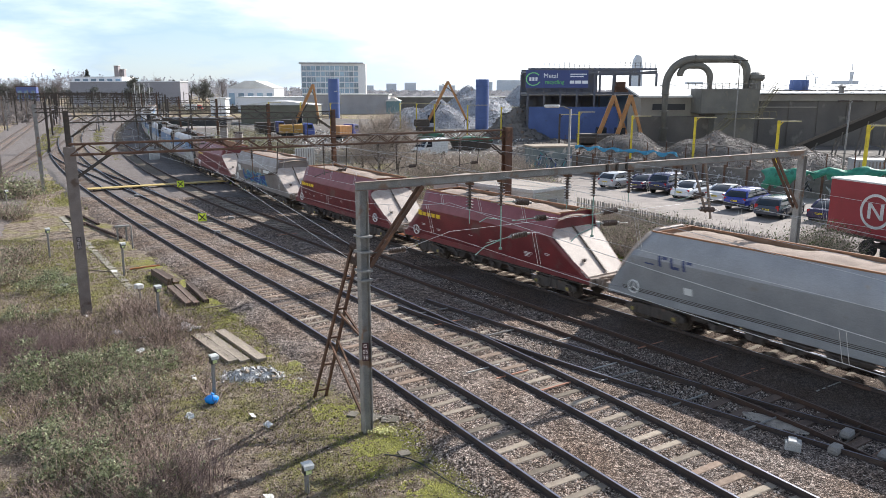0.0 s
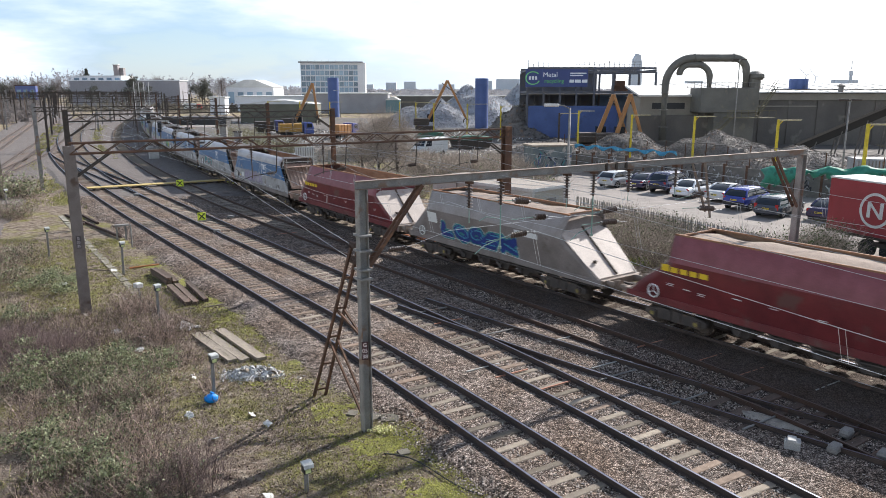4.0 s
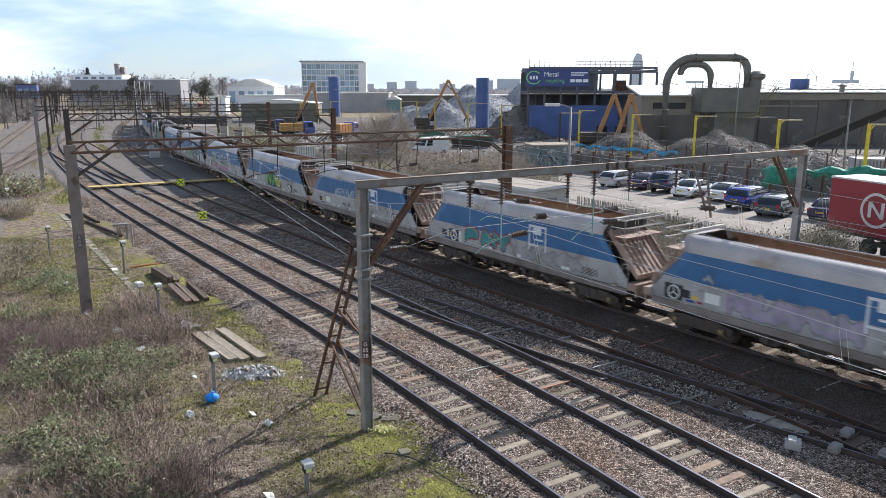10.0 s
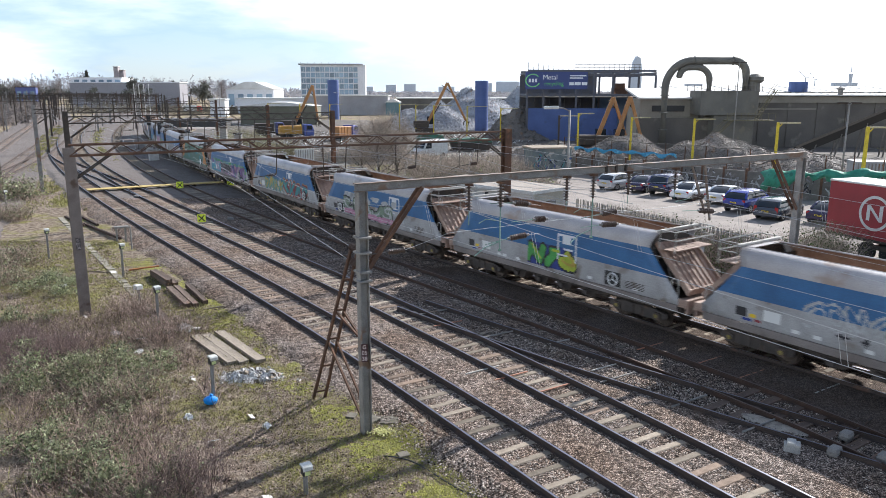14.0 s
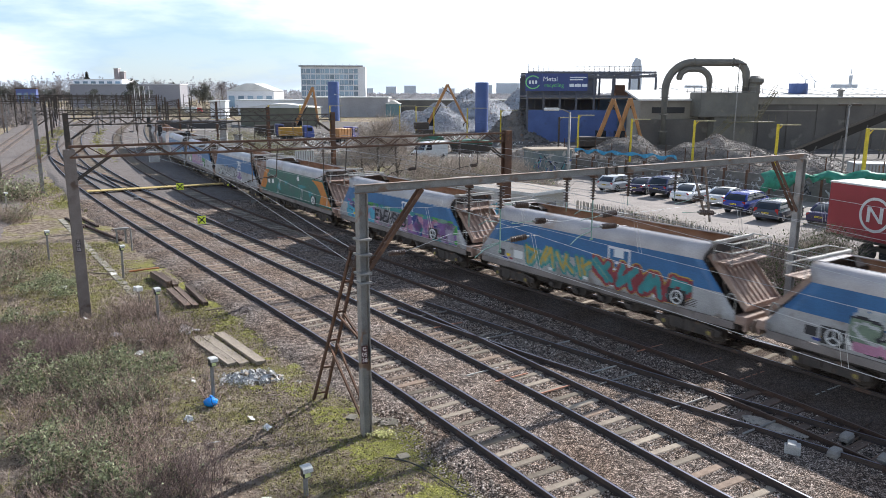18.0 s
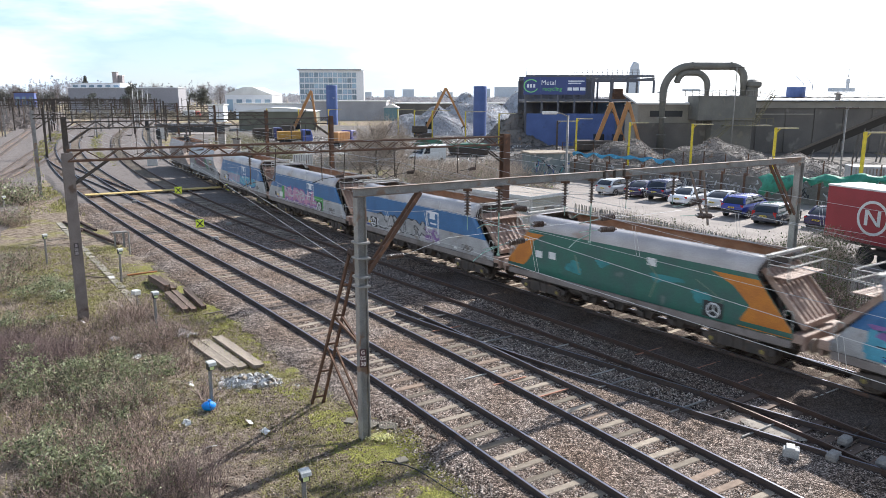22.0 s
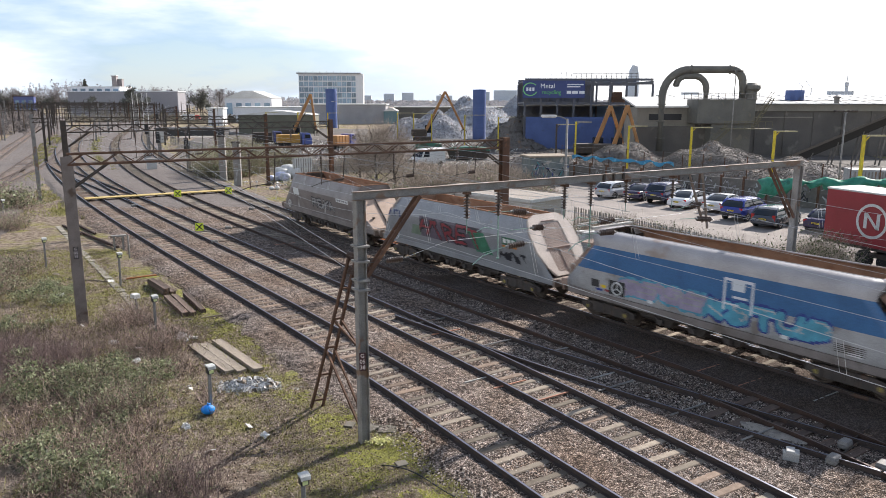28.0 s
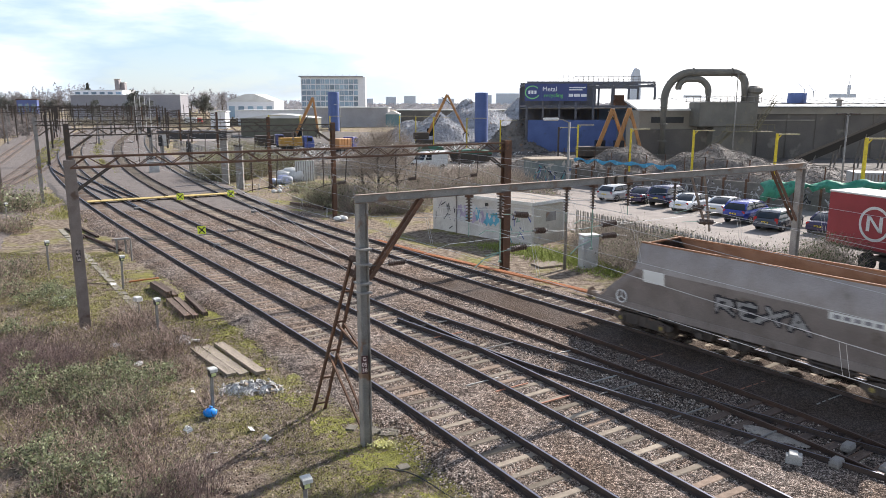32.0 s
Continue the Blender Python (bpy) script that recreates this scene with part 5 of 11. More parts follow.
    for x0, z0, x1, z1 in ((0.9, 2.5, 1.5, 2.0), (1.5, 2.0, 1.2, 1.3), (3.1, 2.2, 4.2, 1.75), (4.2, 1.75, 3.9, 1.4), (-2.6, 2.1, -2.3, 1.5)):
        g = G().grid([[on_side(s, x0 + (x1 - x0) * k / 4 - o, z0 + (z1 - z0) * k / 4, 0.016) for k in range(5)] for o in (-0.03, 0.03)])
        part("sprayed_line", g, SPRAY["sage"], w, fix=False)
    w, s = add("blue", "blue and silver hopper wagon with white and purple graffiti", wheels=(-4.2,))
    white_box_logo(w, 1.2); blue_details(w, 13)
    tag(w, s, -3.9, 1.2, 1.2, 2.0, 5, "silver", "black", "white", 101, 0.085, letters_of("SAVEX"), 0.0, 0.15)
    tag(w, s, 0.9, 2.6, 1.2, 1.8, 2, "purple", "lilac", "white", 102, 0.13)
    w, s = add("blue", "blue and silver hopper wagon with pink block graffiti", wheels=(2.9,))
    white_box_logo(w, 0.8); blue_details(w, 14)
    plate(w, s, -3.9, -3.0, 1.25, 2.0, SPRAY["green"], "sprayed_ground", off=0.004)
    plate(w, s, 2.0, 3.4, 1.2, 1.9, SPRAY["green"], "sprayed_ground", off=0.004)
    tag(w, s, -3.4, 2.4, 1.15, 2.15, 6, "pink", "purple", "white", 111, 0.13, letters_of("NURBAL"))
    tag(w, s, -3.4, 2.4, 1.15, 1.55, 6, "purple", None, None, 112, 0.05, None, 0.006)
    w, s = add("blue", "blue and silver hopper wagon with cyan graffiti", wheels=(-4.0,))
    white_box_logo(w, 0.5); blue_details(w, 15)
    tag(w, s, -4.0, -0.1, 1.2, 1.95, 4, "lilac", "cyan", "silver", 121, 0.11, letters_of("CEGE"))
    tag(w, s, -0.2, 4.2, 1.16, 2.0, 5, "cyan", "royal", "white", 122, 0.1, letters_of("KSTUD"), 0.0, 0.3)
    w, s = add("octagon", "pale grey hopper wagon with red graffiti and broad end sheets", wheels=(-5.4,))
    grey_mark(w, s, -0.9)
    plate(w, s, -2.95, 2.3, 1.5, 2.4, spray("plum_grey", (0.16, 0.13, 0.17)), "sprayed_ground", off=0.004)
    plate(w, s, 1.75, 3.0, 1.42, 2.25, spray("dull_green", (0.06, 0.25, 0.15)), "sprayed_ground", off=0.006, skew=-0.7)
    plate(w, s, -3.9, -3.0, 1.5, 1.95, SPRAY["sage"], "sprayed_ground", off=0.004, skew=0.6)
    tag(w, s, -3.0, 2.2, 1.48, 2.42, 5, "red", "black", None, 131, 0.075, letters_of("HIRET"))
    plate(w, s, 3.75, 4.75, 2.0, 2.3, plain("dark_green_plate", (0.03, 0.12, 0.07), 0.5), "name_panel", "dark green name panel")
    for k in range(3):
        plate(w, s, 3.85 + 0.29 * k, 4.06 + 0.29 * k, 2.07, 2.24, STENCIL, "plain_bar", off=0.016)
    plate(w, s, 3.75, 4.75, 1.9, 1.98, ORANGEW, "name_panel")
    tag(w, s, 3.5, 5.4, 1.3, 1.8, 4, "black", None, None, 134, 0.06, letters_of("HEST"))
    w, s = add("grime", "grimy dark grey hopper wagon with a white tag")
    plate(w, s, -4.5, -3.55, 1.93, 2.33, STENCIL)
    tag(w, s, -1.5, 1.9, 1.45, 2.12, 4, "silver", "black", "white", 141, 0.07, letters_of("REXA"), 0.0, 0.25)
    plate(w, s, 2.4, 4.1, 2.1, 2.3, STENCIL, "name_panel")
    for k in range(5):
        plate(w, s, 2.55 + 0.3 * k, 2.75 + 0.3 * k, 2.15, 2.25, SPRAY["grey"], "name_panel", off=0.015)
    return W


WAGONS = make_train()
# place of the rear coupling of each wagon along the goods line at the start, metres past the point 33 m ahead
COUPLING = [4.0, -10.75, -25.9, -41.0, -56.1, -71.4, -85.83, -100.24, -114.6, -129.0, -143.5, -158.0, -172.6, -187.0, -201.5, -215.6, -230.15, -245.1]
ORIGIN = LINES["4"].s_of_y(33.0)


def run(t):
    """Metres that the train has gone at t seconds."""
    u = t / 32
    return 246.27 * u + 4.63 * u ** 2 - 2.36 * u ** 3


def wagon_pose(i, t):
    s = ORIGIN - (COUPLING[i] + 7.55 + run(t))
    ax, ay, _, _ = LINES["4"].at(s + 4.7)
    bx, by, _, _ = LINES["4"].at(s - 4.7)
    return pose(float(ax + bx) / 2, float(ay + by) / 2, 0.0, 0, 0, math.degrees(math.atan2(by - ay, bx - ax)))


def motions():
    for i, w in enumerate(WAGONS):
        walk(w, [(t * 0.5, wagon_pose(i, t * 0.5)) for t in range(65)])
    # wheels: 0.425 m in radius, a row every fifteenth of a second
    turns = [(k / 15, math.degrees(run(k / 15) / 0.425)) for k in range(481)]
    for root, ws, x in WHEELSETS:
        walk(ws, [(t, Matrix.Translation((x, 0, 0.425)) @ Matrix.Rotation(radians(a), 4, "Y")) for t, a in turns])

# ---- overhead line ----
def cross(line, p, q):
    """Where a track's centre line passes the line from p to q."""
    d = Vector((q[0] - p[0], q[1] - p[1]))
    n = Vector((-d.y, d.x)).normalized()
    f = (line.p - np.array(p)) @ np.array(n)
    for i in range(len(f) - 1):
        if f[i] * f[i + 1] <= 0 and line.p[i, 1] > -40:
            u = f[i] / (f[i] - f[i + 1])
            return line.p[i] + (line.p[i + 1] - line.p[i]) * u
    return None


def h_mast(g, x, y, z0, z1, w=0.32, d=0.3, rz=0.0, t=0.035):
    """A broad-flange mast."""
    m = pose(x, y, 0, 0, 0, rz)
    h = z1 - z0
    for s in (-1, 1):
        g.box((0, s * (d / 2 - t / 2), z0 + h / 2), (w, t, h), 0, m)
    g.box((0, 0, z0 + h / 2), (t, d - 2 * t, h), 0, m)


def insulator(g, p, q, r=0.085, n=9):
    """A string of sheds from p to q."""
    p, q = Vector(p), Vector(q)
    k = Matrix.Translation(p) @ (q - p).to_track_quat("Z", "Y").to_matrix().to_4x4()
    L = (q - p).length
    prof = [(0.03, 0.0)]
    for i in range(n):
        a = L * (i + 0.15) / n
        prof += [(0.035, a), (r, a + L * 0.3 / n), (r * 0.95, a + L * 0.42 / n), (0.035, a + L * 0.5 / n)]
    g.lathe(prof + [(0.03, L)], n=10, m=k)


RUSTY_GREY = paint("rust_streaked_steel", (0.27, 0.215, 0.175), (0.2, 0.14, 0.105), 2.0, 0.75, 0.1, c3=(0.3, 0.28, 0.26), spots=0.6)
BEAM_Z = 6.45
NEAR_BEAM = 6.28
PORTALS = [((-2.08, 18.6), (13.85, 28.55)), ((-14.8, 29.3), (3.4, 39.8)), ((-24.0, 47.5), (-8.6, 58.1)), ((-36.6, 67.0), (-18.5, 79.0))]
for k in range(1, 9):
    a, b = PORTALS[3]
    dx, dy = -20.5 * k - 0.3 * k * k * 0, 40.0 * k
    PORTALS.append(((a[0] + dx + 0.2 * k, a[1] + dy), (b[0] + dx + 2.5 + 0.5 * k, b[1] + dy)))


def mast_plate(root, ax, ay, z, out, last, colour):
    """Small plate with the mast's characters one under another."""
    way = Vector((-ax, -ay, 0)).normalized()
    m = Matrix.Translation(Vector((ax, ay, z)) + way * out) @ Matrix.Rotation(math.atan2(way.y, way.x) + math.pi / 2, 4, "Z") @ Matrix.Rotation(radians(90), 4, "X")
    pl = part("mast_plate", G().box((0, 0, 0), (0.17, 0.5, 0.01)), plain("dark_plate", colour, 0.5), root, "small dark plate with white characters", at=m)
    for txt, yy in (("G", 0.16), ("05", 0.0), (last, -0.16)):
        part("lettering", words(txt, 0.15, plain("pink_white", (0.8, 0.7, 0.68), 0.5)), None, pl, at=pose(0, yy, 0.007))


def portal_plain():
    """The nearest gantry: steel mast, a broad rolled beam, brackets and a raking lattice stay."""
    root = thing("gantry", "steel railway gantry with a rolled cross beam and lattice stay", "gantry")
    (ax, ay), (bx, by) = PORTALS[0]
    rz = math.degrees(math.atan2(by - ay, bx - ax))
    for x, y, z0, nm in ((ax, ay, -0.6, "mast"), (bx, by, -0.6, "mast")):
        g = G()
        h_mast(g, x, y, z0, NEAR_BEAM - 0.005, 0.24, 0.26, rz + 90, 0.025)
        part(nm, g, GALV, root, bevel=0.004)
    d = Vector((bx - ax, by - ay, 0)).normalized()
    nrm = Vector((-d.y, d.x, 0))
    p, q = Vector((ax, ay, NEAR_BEAM + 0.11)) - d * 0.18, Vector((bx, by, NEAR_BEAM + 0.11)) + d * 0.2
    cb = part("cross_beam", G().beam(p, q, 0.02, 0.18), GALV, root, "weathered steel cross beam", bevel=0.003)
    for o in (-0.1, 0.1):
        part("flange", G().beam(p + Vector((0, 0, o)), q + Vector((0, 0, o)), 0.15, 0.02), RUSTY_GREY, cb, "rust-streaked flange", bevel=0.003)
    for u in (0.45, 0.472, 0.494):
        c = p.lerp(q, u)
        part("beam_clamp", G().box(c, (0.07, 0.18, 0.27), rz), DARKSTEEL, root, bevel=0.01)
    for base, s in ((Vector((ax, ay, 0)), 1), (Vector((bx, by, 0)), -1)):
        g = G()
        for o in (-0.09, 0.09):
            g.beam(base + Vector((0, 0, NEAR_BEAM - 2.0)) + d * s * 0.15 + nrm * o, base + d * s * 1.75 + Vector((0, 0, NEAR_BEAM)) + nrm * o, 0.05, 0.1)
        for k in range(4):
            c = base + Vector((0, 0, NEAR_BEAM - 1.8 + 0.45 * k)) + d * s * (0.3 + 0.36 * k)
            g.beam(c - nrm * 0.1, c + nrm * 0.1, 0.06, 0.03)
        part("knee_brace", g, RUST, root, "rusty twin-channel knee brace")
    # raking stay along the track
    foot, top = Vector((-3.75, 20.9, -0.35)), Vector((ax - 0.25, ay + 0.35, 4.7))
    side = Vector((0.75, 0.35, 0)).normalized()
    legs = []
    for s in (-1, 1):
        a, b = foot + side * 0.18 * s, top + side * 0.1 * s
        legs.append((a, b))
        part("stay_leg", G().beam(a, b, 0.06, 0.08), RUST, root)
    for k in range(5):
        u = 0.06 + 0.19 * k
        a = legs[0][0].lerp(legs[0][1], u)
        b = legs[1][0].lerp(legs[1][1], u)
        part("stay_rung", G().beam(a, b, 0.04, 0.05), RUST, root)
    # second frame back to the mast foot
    for s in (-1, 1):
        a = foot.lerp(top, 0.42) + side * 0.12 * s
        b = Vector((ax - 0.05, ay + 0.15, 0.1)) + side * 0.1 * s
        part("stay_brace", G().beam(a, b, 0.05, 0.06), RUST, root)
        part("stay_brace", G().beam(foot.lerp(top, 0.62) + side * 0.1 * s, Vector((ax, ay + 0.1, 2.2)), 0.05, 0.06), RUST, root)
    for z, nm in ((4.7, "clamp"), (4.2, "clamp"), (3.95, "clamp"), (5.1, "clamp")):
        part(nm, G().box((ax, ay, z), (0.36, 0.4, 0.06), rz), GALV, root, bevel=0.01)
    mast_plate(root, ax, ay, 2.02, 0.17, "38", (0.05, 0.015, 0.018))
    return root


def portal_lattice(idx):
    (ax, ay), (bx, by) = PORTALS[idx]
    z = BEAM_Z if idx < 2 else 6.9
    root = thing("gantry", "railway gantry with a rusty lattice cross beam" if idx < 3 else "distant railway gantry of lattice steel", "gantry", group="lattice gantries")
    rz = math.degrees(math.atan2(by - ay, bx - ax))
    d = Vector((bx - ax, by - ay, 0)).normalized()
    nrm = Vector((-d.y, d.x, 0))
    g = G()
    if idx == 1:
        h_mast(g, ax, ay, -0.6, z + 0.1, 0.42, 0.4, rz, 0.04)
        part("mast", g, paint("brown_grey_mast", (0.26, 0.215, 0.19), (0.2, 0.16, 0.14), 2.0, 0.7, 0.1, c3=(0.1, 0.065, 0.045), spots=0.6), root, "broad brown-grey mast", bevel=0.005)
        mast_plate(root, ax, ay, 2.72, 0.27, "35", (0.03, 0.022, 0.02))
    else:
        h_mast(g, ax, ay, -0.6, z + (0.55 if idx < 4 else 0.1), 0.3, 0.3, rz, 0.04)
        part("mast", g, GALV if idx == 3 else DARKSTEEL, root)
    g = G()
    h_mast(g, bx, by, -0.6, z + 0.35, 0.42 if idx == 1 else 0.3, 0.4 if idx == 1 else 0.3, rz, 0.05)
    part("mast", g, RUST, root, "rust-brown mast", bevel=0.005)
    p, q = Vector((ax, ay, z)), Vector((bx, by, z))
    L = (q - p).length
    depth, half = (0.42, 0.2) if idx < 3 else (0.35, 0.18)
    for o in (-half, half):
        for zz in (0, depth):
            part("chord", G().beam(p + nrm * o + Vector((0, 0, zz - depth / 2)), q + nrm * o + Vector((0, 0, zz - depth / 2)), 0.07, 0.07), DARKSTEEL if idx != 1 else RUST, root)
    g = G()
    n = int(L / 0.62)
    for i in range(n):
        a, b = p + d * L * i / n, p + d * L * (i + 1) / n
        for o in (-half, half):
            zz = (depth / 2, -depth / 2) if i % 2 else (-depth / 2, depth / 2)
            if idx < 4:
                part("lacing_bar", G().beam(a + nrm * o + Vector((0, 0, zz[0])), b + nrm * o + Vector((0, 0, zz[1])), 0.03, 0.035), DARKSTEEL if idx != 1 else RUST, root, fix=False)
            else:
                g.beam(a + nrm * o + Vector((0, 0, zz[0])), b + nrm * o + Vector((0, 0, zz[1])), 0.03, 0.035)
    if idx > 3:
        tagged(part("lacing", g, DARKSTEEL, root, "zigzag lacing bars", fix=False), kind="stuff")
    for base, s in ((p, 1), (q, -1)):
        for o in (-half, half):
            part("knee_brace", G().beam(base + d * s * 0.2 + nrm * o + Vector((0, 0, -1.1)), base + d * s * 1.5 + nrm * o + Vector((0, 0, -depth / 2)), 0.06, 0.07), DARKSTEEL, root)
    return root


portal_plain()
for i in range(1, len(PORTALS)):
    portal_lattice(i)


def hang(line_key, i):
    """The place where portal i crosses a track, or None."""
    c = cross(LINES[line_key], *PORTALS[i])
    return None if c is None else Vector((float(c[0]), float(c[1]), 0))


def overhead():
    keys = ("1", "2", "3", "4")
    for key in keys:
        pts = [hang(key, i) for i in range(len(PORTALS))]
        pts = [(i, p) for i, p in enumerate(pts) if p is not None]
        # a support behind the camera closes the nearest span
        ln = LINES[key]
        s0 = ln.s_of_y(pts[0][1].y)
        x, y, _, _ = ln.at(s0 - 52)
        seq = [(-1, Vector((float(x), float(y), 0)))] + pts
        root = thing("overhead_wire_run", "thin overhead electric wires above a railway track", "overhead wire")
        for (i, a), (j, b) in zip(seq, seq[1:]):
            far = b.y > 90
            stag = 0.2 if j % 2 else -0.2
            ca, cb = a + Vector((0, 0, 4.72)) + Vector((stag, 0, 0)), b + Vector((0, 0, 4.72)) - Vector((stag, 0, 0))
            ma, mb = a + Vector((0, 0, 5.75)), b + Vector((0, 0, 5.75))
            n = 14 if not far else 6
            r = 0.0065 if not far else 0.009
            mess = []
            for k in range(n + 1):
                u = k / n
                m = ma.lerp(mb, u)
                m.z -= 0.72 * 4 * u * (1 - u)
                mess.append(m)
            part("messenger_wire", G().tube(mess, r, 5), WIRE, root, fix=False)
            part("contact_wire", G().tube([ca.lerp(cb, k / 6) for k in range(7)], r, 5), WIRE, root, fix=False)
            if not far:
                for k in range(1, n, 2):
                    part("dropper", G().cyl(mess[k], ca.lerp(cb, k / n), 0.0045, n=4), WIRE, root, fix=False)
                    off = (cb - ca).normalized() * 0.11
                    part("dropper", G().cyl(mess[k] + off, ca.lerp(cb, k / n) + off, 0.0045, n=4), WIRE, root, fix=False)


overhead()


def hangers():
    """Insulators under the gantry beams, with drop rods and arms."""
    for i in range(1, 5):
        (ax, ay), (bx, by) = PORTALS[i]
        z = BEAM_Z if i < 2 else 6.7
        d = Vector((bx - ax, by - ay, 0)).normalized()
        for key in ("1", "2", "3", "4"):
            c = hang(key, i)
            if c is None:
                continue
            root = thing("insulator", "brown porcelain insulator string hanging from a gantry", "insulator", group="gantry insulators")
            g = G()
            insulator(g, c + Vector((0, 0, z - 0.02)), c + Vector((0, 0, z - 0.72)), 0.1)
            part("porcelain_string", g, PORCELAIN, root, smooth=False)
            part("rod", G().cyl(c + Vector((0, 0, z - 0.72)), c + Vector((0, 0, 4.85)), 0.022, n=6), DARKSTEEL, root)
            g = G()
            e = c + d * 1.1
            insulator(g, e + Vector((0, 0, 5.05)), e - d * 0.42 + Vector((0, 0, 5.02)), 0.09, 6)
            part("side_insulator", g, PORCELAIN, root)
            part("arm", G().tube([e + Vector((0, 0, 5.05)), e + d * 0.1 + Vector((0, 0, z)) ], 0.025, 6).tube([e - d * 0.42 + Vector((0, 0, 5.02)), c + Vector((0, 0, 4.95)), c - d * 0.5 + Vector((0, 0, 4.78))], 0.018, 6), DARKSTEEL, root)


hangers()


def beam_strings():
    """Insulator strings under the nearest beam, two with long green rods, and the strings, arms and wires that they carry."""
    (ax, ay), (bx, by) = PORTALS[0]
    A, B = Vector((ax, ay, 0)), Vector((bx, by, 0))
    d = (B - A).normalized()
    nrm = Vector((-d.y, d.x, 0))

    def on_beam(u, z):
        return A.lerp(B, u) + Vector((0, 0, z))

    for u, rod, hook in ((0.176, 0.42, False), (0.234, 1.25, True), (0.366, 0.3, False), (0.424, 1.25, True), (0.505, 0.3, False), (0.622, 0.3, False)):
        c = on_beam(u, NEAR_BEAM)
        root = thing("insulator", "long brown porcelain insulator string under the beam", "insulator", group="gantry insulators")
        part("clamp", G().box(c + Vector((0, 0, -0.04)), (0.14, 0.24, 0.07), 32), RUST, root)
        g = G()
        insulator(g, c + Vector((0, 0, -0.08)), c + Vector((0, 0, -0.76)), 0.11, 8)
        part("porcelain_string", g, PORCELAIN, root)
        e = c + Vector((0, 0, -0.76 - rod))
        part("rod", G().cyl(c + Vector((0, 0, -0.76)), e, 0.02 if hook else 0.013, n=6), COPPER, root, "green corroded rod")
        if hook:
            part("rod_foot", G().box(e, (0.09, 0.09, 0.05)), COPPER, root)
            part("arm", G().tube([e + Vector((0, 0, 0.25)), e - d * 0.55 + Vector((0, 0, 0.12)), e - d * 0.95 - nrm * 0.1 + Vector((0, 0, -0.06))], 0.016, 6), COPPER, root, "bent green registration arm")
            part("arm", G().tube([e + Vector((0, 0, 0.85)), e - d * 0.5 + Vector((0, 0, 0.95)), e - d * 0.75 + Vector((0, 0, 0.85))], 0.013, 6), COPPER, root)
    # strings that lie along the wires: places on the gantry's plane, two with a twin
    for (u0, z0), (u1, z1) in (((0.262, 5.60), (0.287, 5.54)), ((0.303, 5.05), (0.322, 5.03)), ((0.254, 4.58), (0.285, 4.61)), ((0.447, 4.99), (0.479, 5.01)), ((0.448, 4.63), (0.480, 4.60)), ((0.694, 4.70), (0.733, 4.61)), ((0.672, 5.18), (0.70, 5.2))):
        root = thing("strain_insulator", "dark ribbed strain insulator in an overhead wire", "insulator", group="strain insulators")
        p, q = on_beam(u0, z0), on_beam(u1, z1)
        g = G()
        insulator(g, p, q, 0.095, 7)
        part("porcelain_string", g, PORCELAIN, root)
        e = (q - p).normalized()
        part("end_cap", G().cyl(p - e * 0.1, p, 0.04, n=8), GALV, root)
        part("end_cap", G().cyl(q, q + e * 0.1, 0.04, n=8), GALV, root)
        part("wire", G().tube([p - e * 0.1, p - e * 0.9 + Vector((0, 0, -0.05))], 0.012, 5), COPPER, root)
        part("wire", G().tube([q + e * 0.1, q + e * 0.5 + Vector((0, 0, -0.03))], 0.007, 5), WIRE, root)
    # brackets down from the beam towards the goods line
    root = thing("drop_bracket", "pair of rusty drop brackets under the beam", "bracket")
    for u, v, z in ((0.665, 0.71, 4.55), (0.70, 0.725, 4.3)):
        part("leg", G().beam(on_beam(u, NEAR_BEAM), on_beam(v, z), 0.05, 0.07), RUSTY_GREY, root)
    part("rung", G().beam(on_beam(0.70, 4.9), on_beam(0.722, 4.85), 0.04, 0.05), RUSTY_GREY, root)


beam_strings()


def registration():
    """Cross wires from the near mast along the gantry at contact height, with end insulators."""
    (ax, ay), (bx, by) = PORTALS[0]
    d = Vector((bx - ax, by - ay, 0)).normalized()
    root = thing("cross_span_wire", "thin cross wire with brown insulators from the mast", "overhead wire")
    A = Vector((ax, ay, 4.62))
    part("wire", G().tube([A, A + d * 0.75], 0.014, 5), WIRE_DARK, root)
    g = G()
    insulator(g, A + d * 0.75, A + d * 1.25, 0.085, 7)
    part("insulator_string", g, PORCELAIN, root)
    stops = [hang(k, 0) for k in ("1", "2", "3", "4")]
    prev = A + d * 1.25
    for c in stops:
        if c is not None:
            e = Vector((c.x, c.y, 4.95))
            if (e - prev).length > 0.3:
                part("wire", G().tube([prev, e], 0.006, 5), WIRE, root)
            prev = e
    back = (Vector((-3.75, 20.9, 0)) - Vector((ax, ay, 0))).normalized()
    for z, o in ((4.75, 0.15), (4.35, 0.1)):
        g = G()
        insulator(g, Vector((ax, ay, z)) + back * 0.2, Vector((ax, ay, z)) + back * 0.62, 0.1, 5)
        part("insulator_string", g, PORCELAIN, root)
        end = LINES["1"].at(LINES["1"].s_of_y(40.0))
        part("wire", G().tube([Vector((ax, ay, z)) + back * 0.62, Vector((float(end[0]), float(end[1]), z + 0.9))], 0.0065, 5), WIRE, root)
    # feeder wires that run the length of the line
    for off, z in ((2.2, 6.9), (-1.6, 6.6), (4.0, 6.4)):
        pts = []
        for y in np.linspace(17.5, 120, 26):
            x, yy, dx, dy = LINES["2"].at(LINES["2"].s_of_y(float(y)))
            pts.append((float(x) - float(dy) * off * -1, float(yy) + float(dx) * off * -1, z - 0.35 * abs(math.sin(y * 0.11))))
        part("feeder_wire", G().tube(pts, 0.006, 5), WIRE, root, fix=False)


registration()


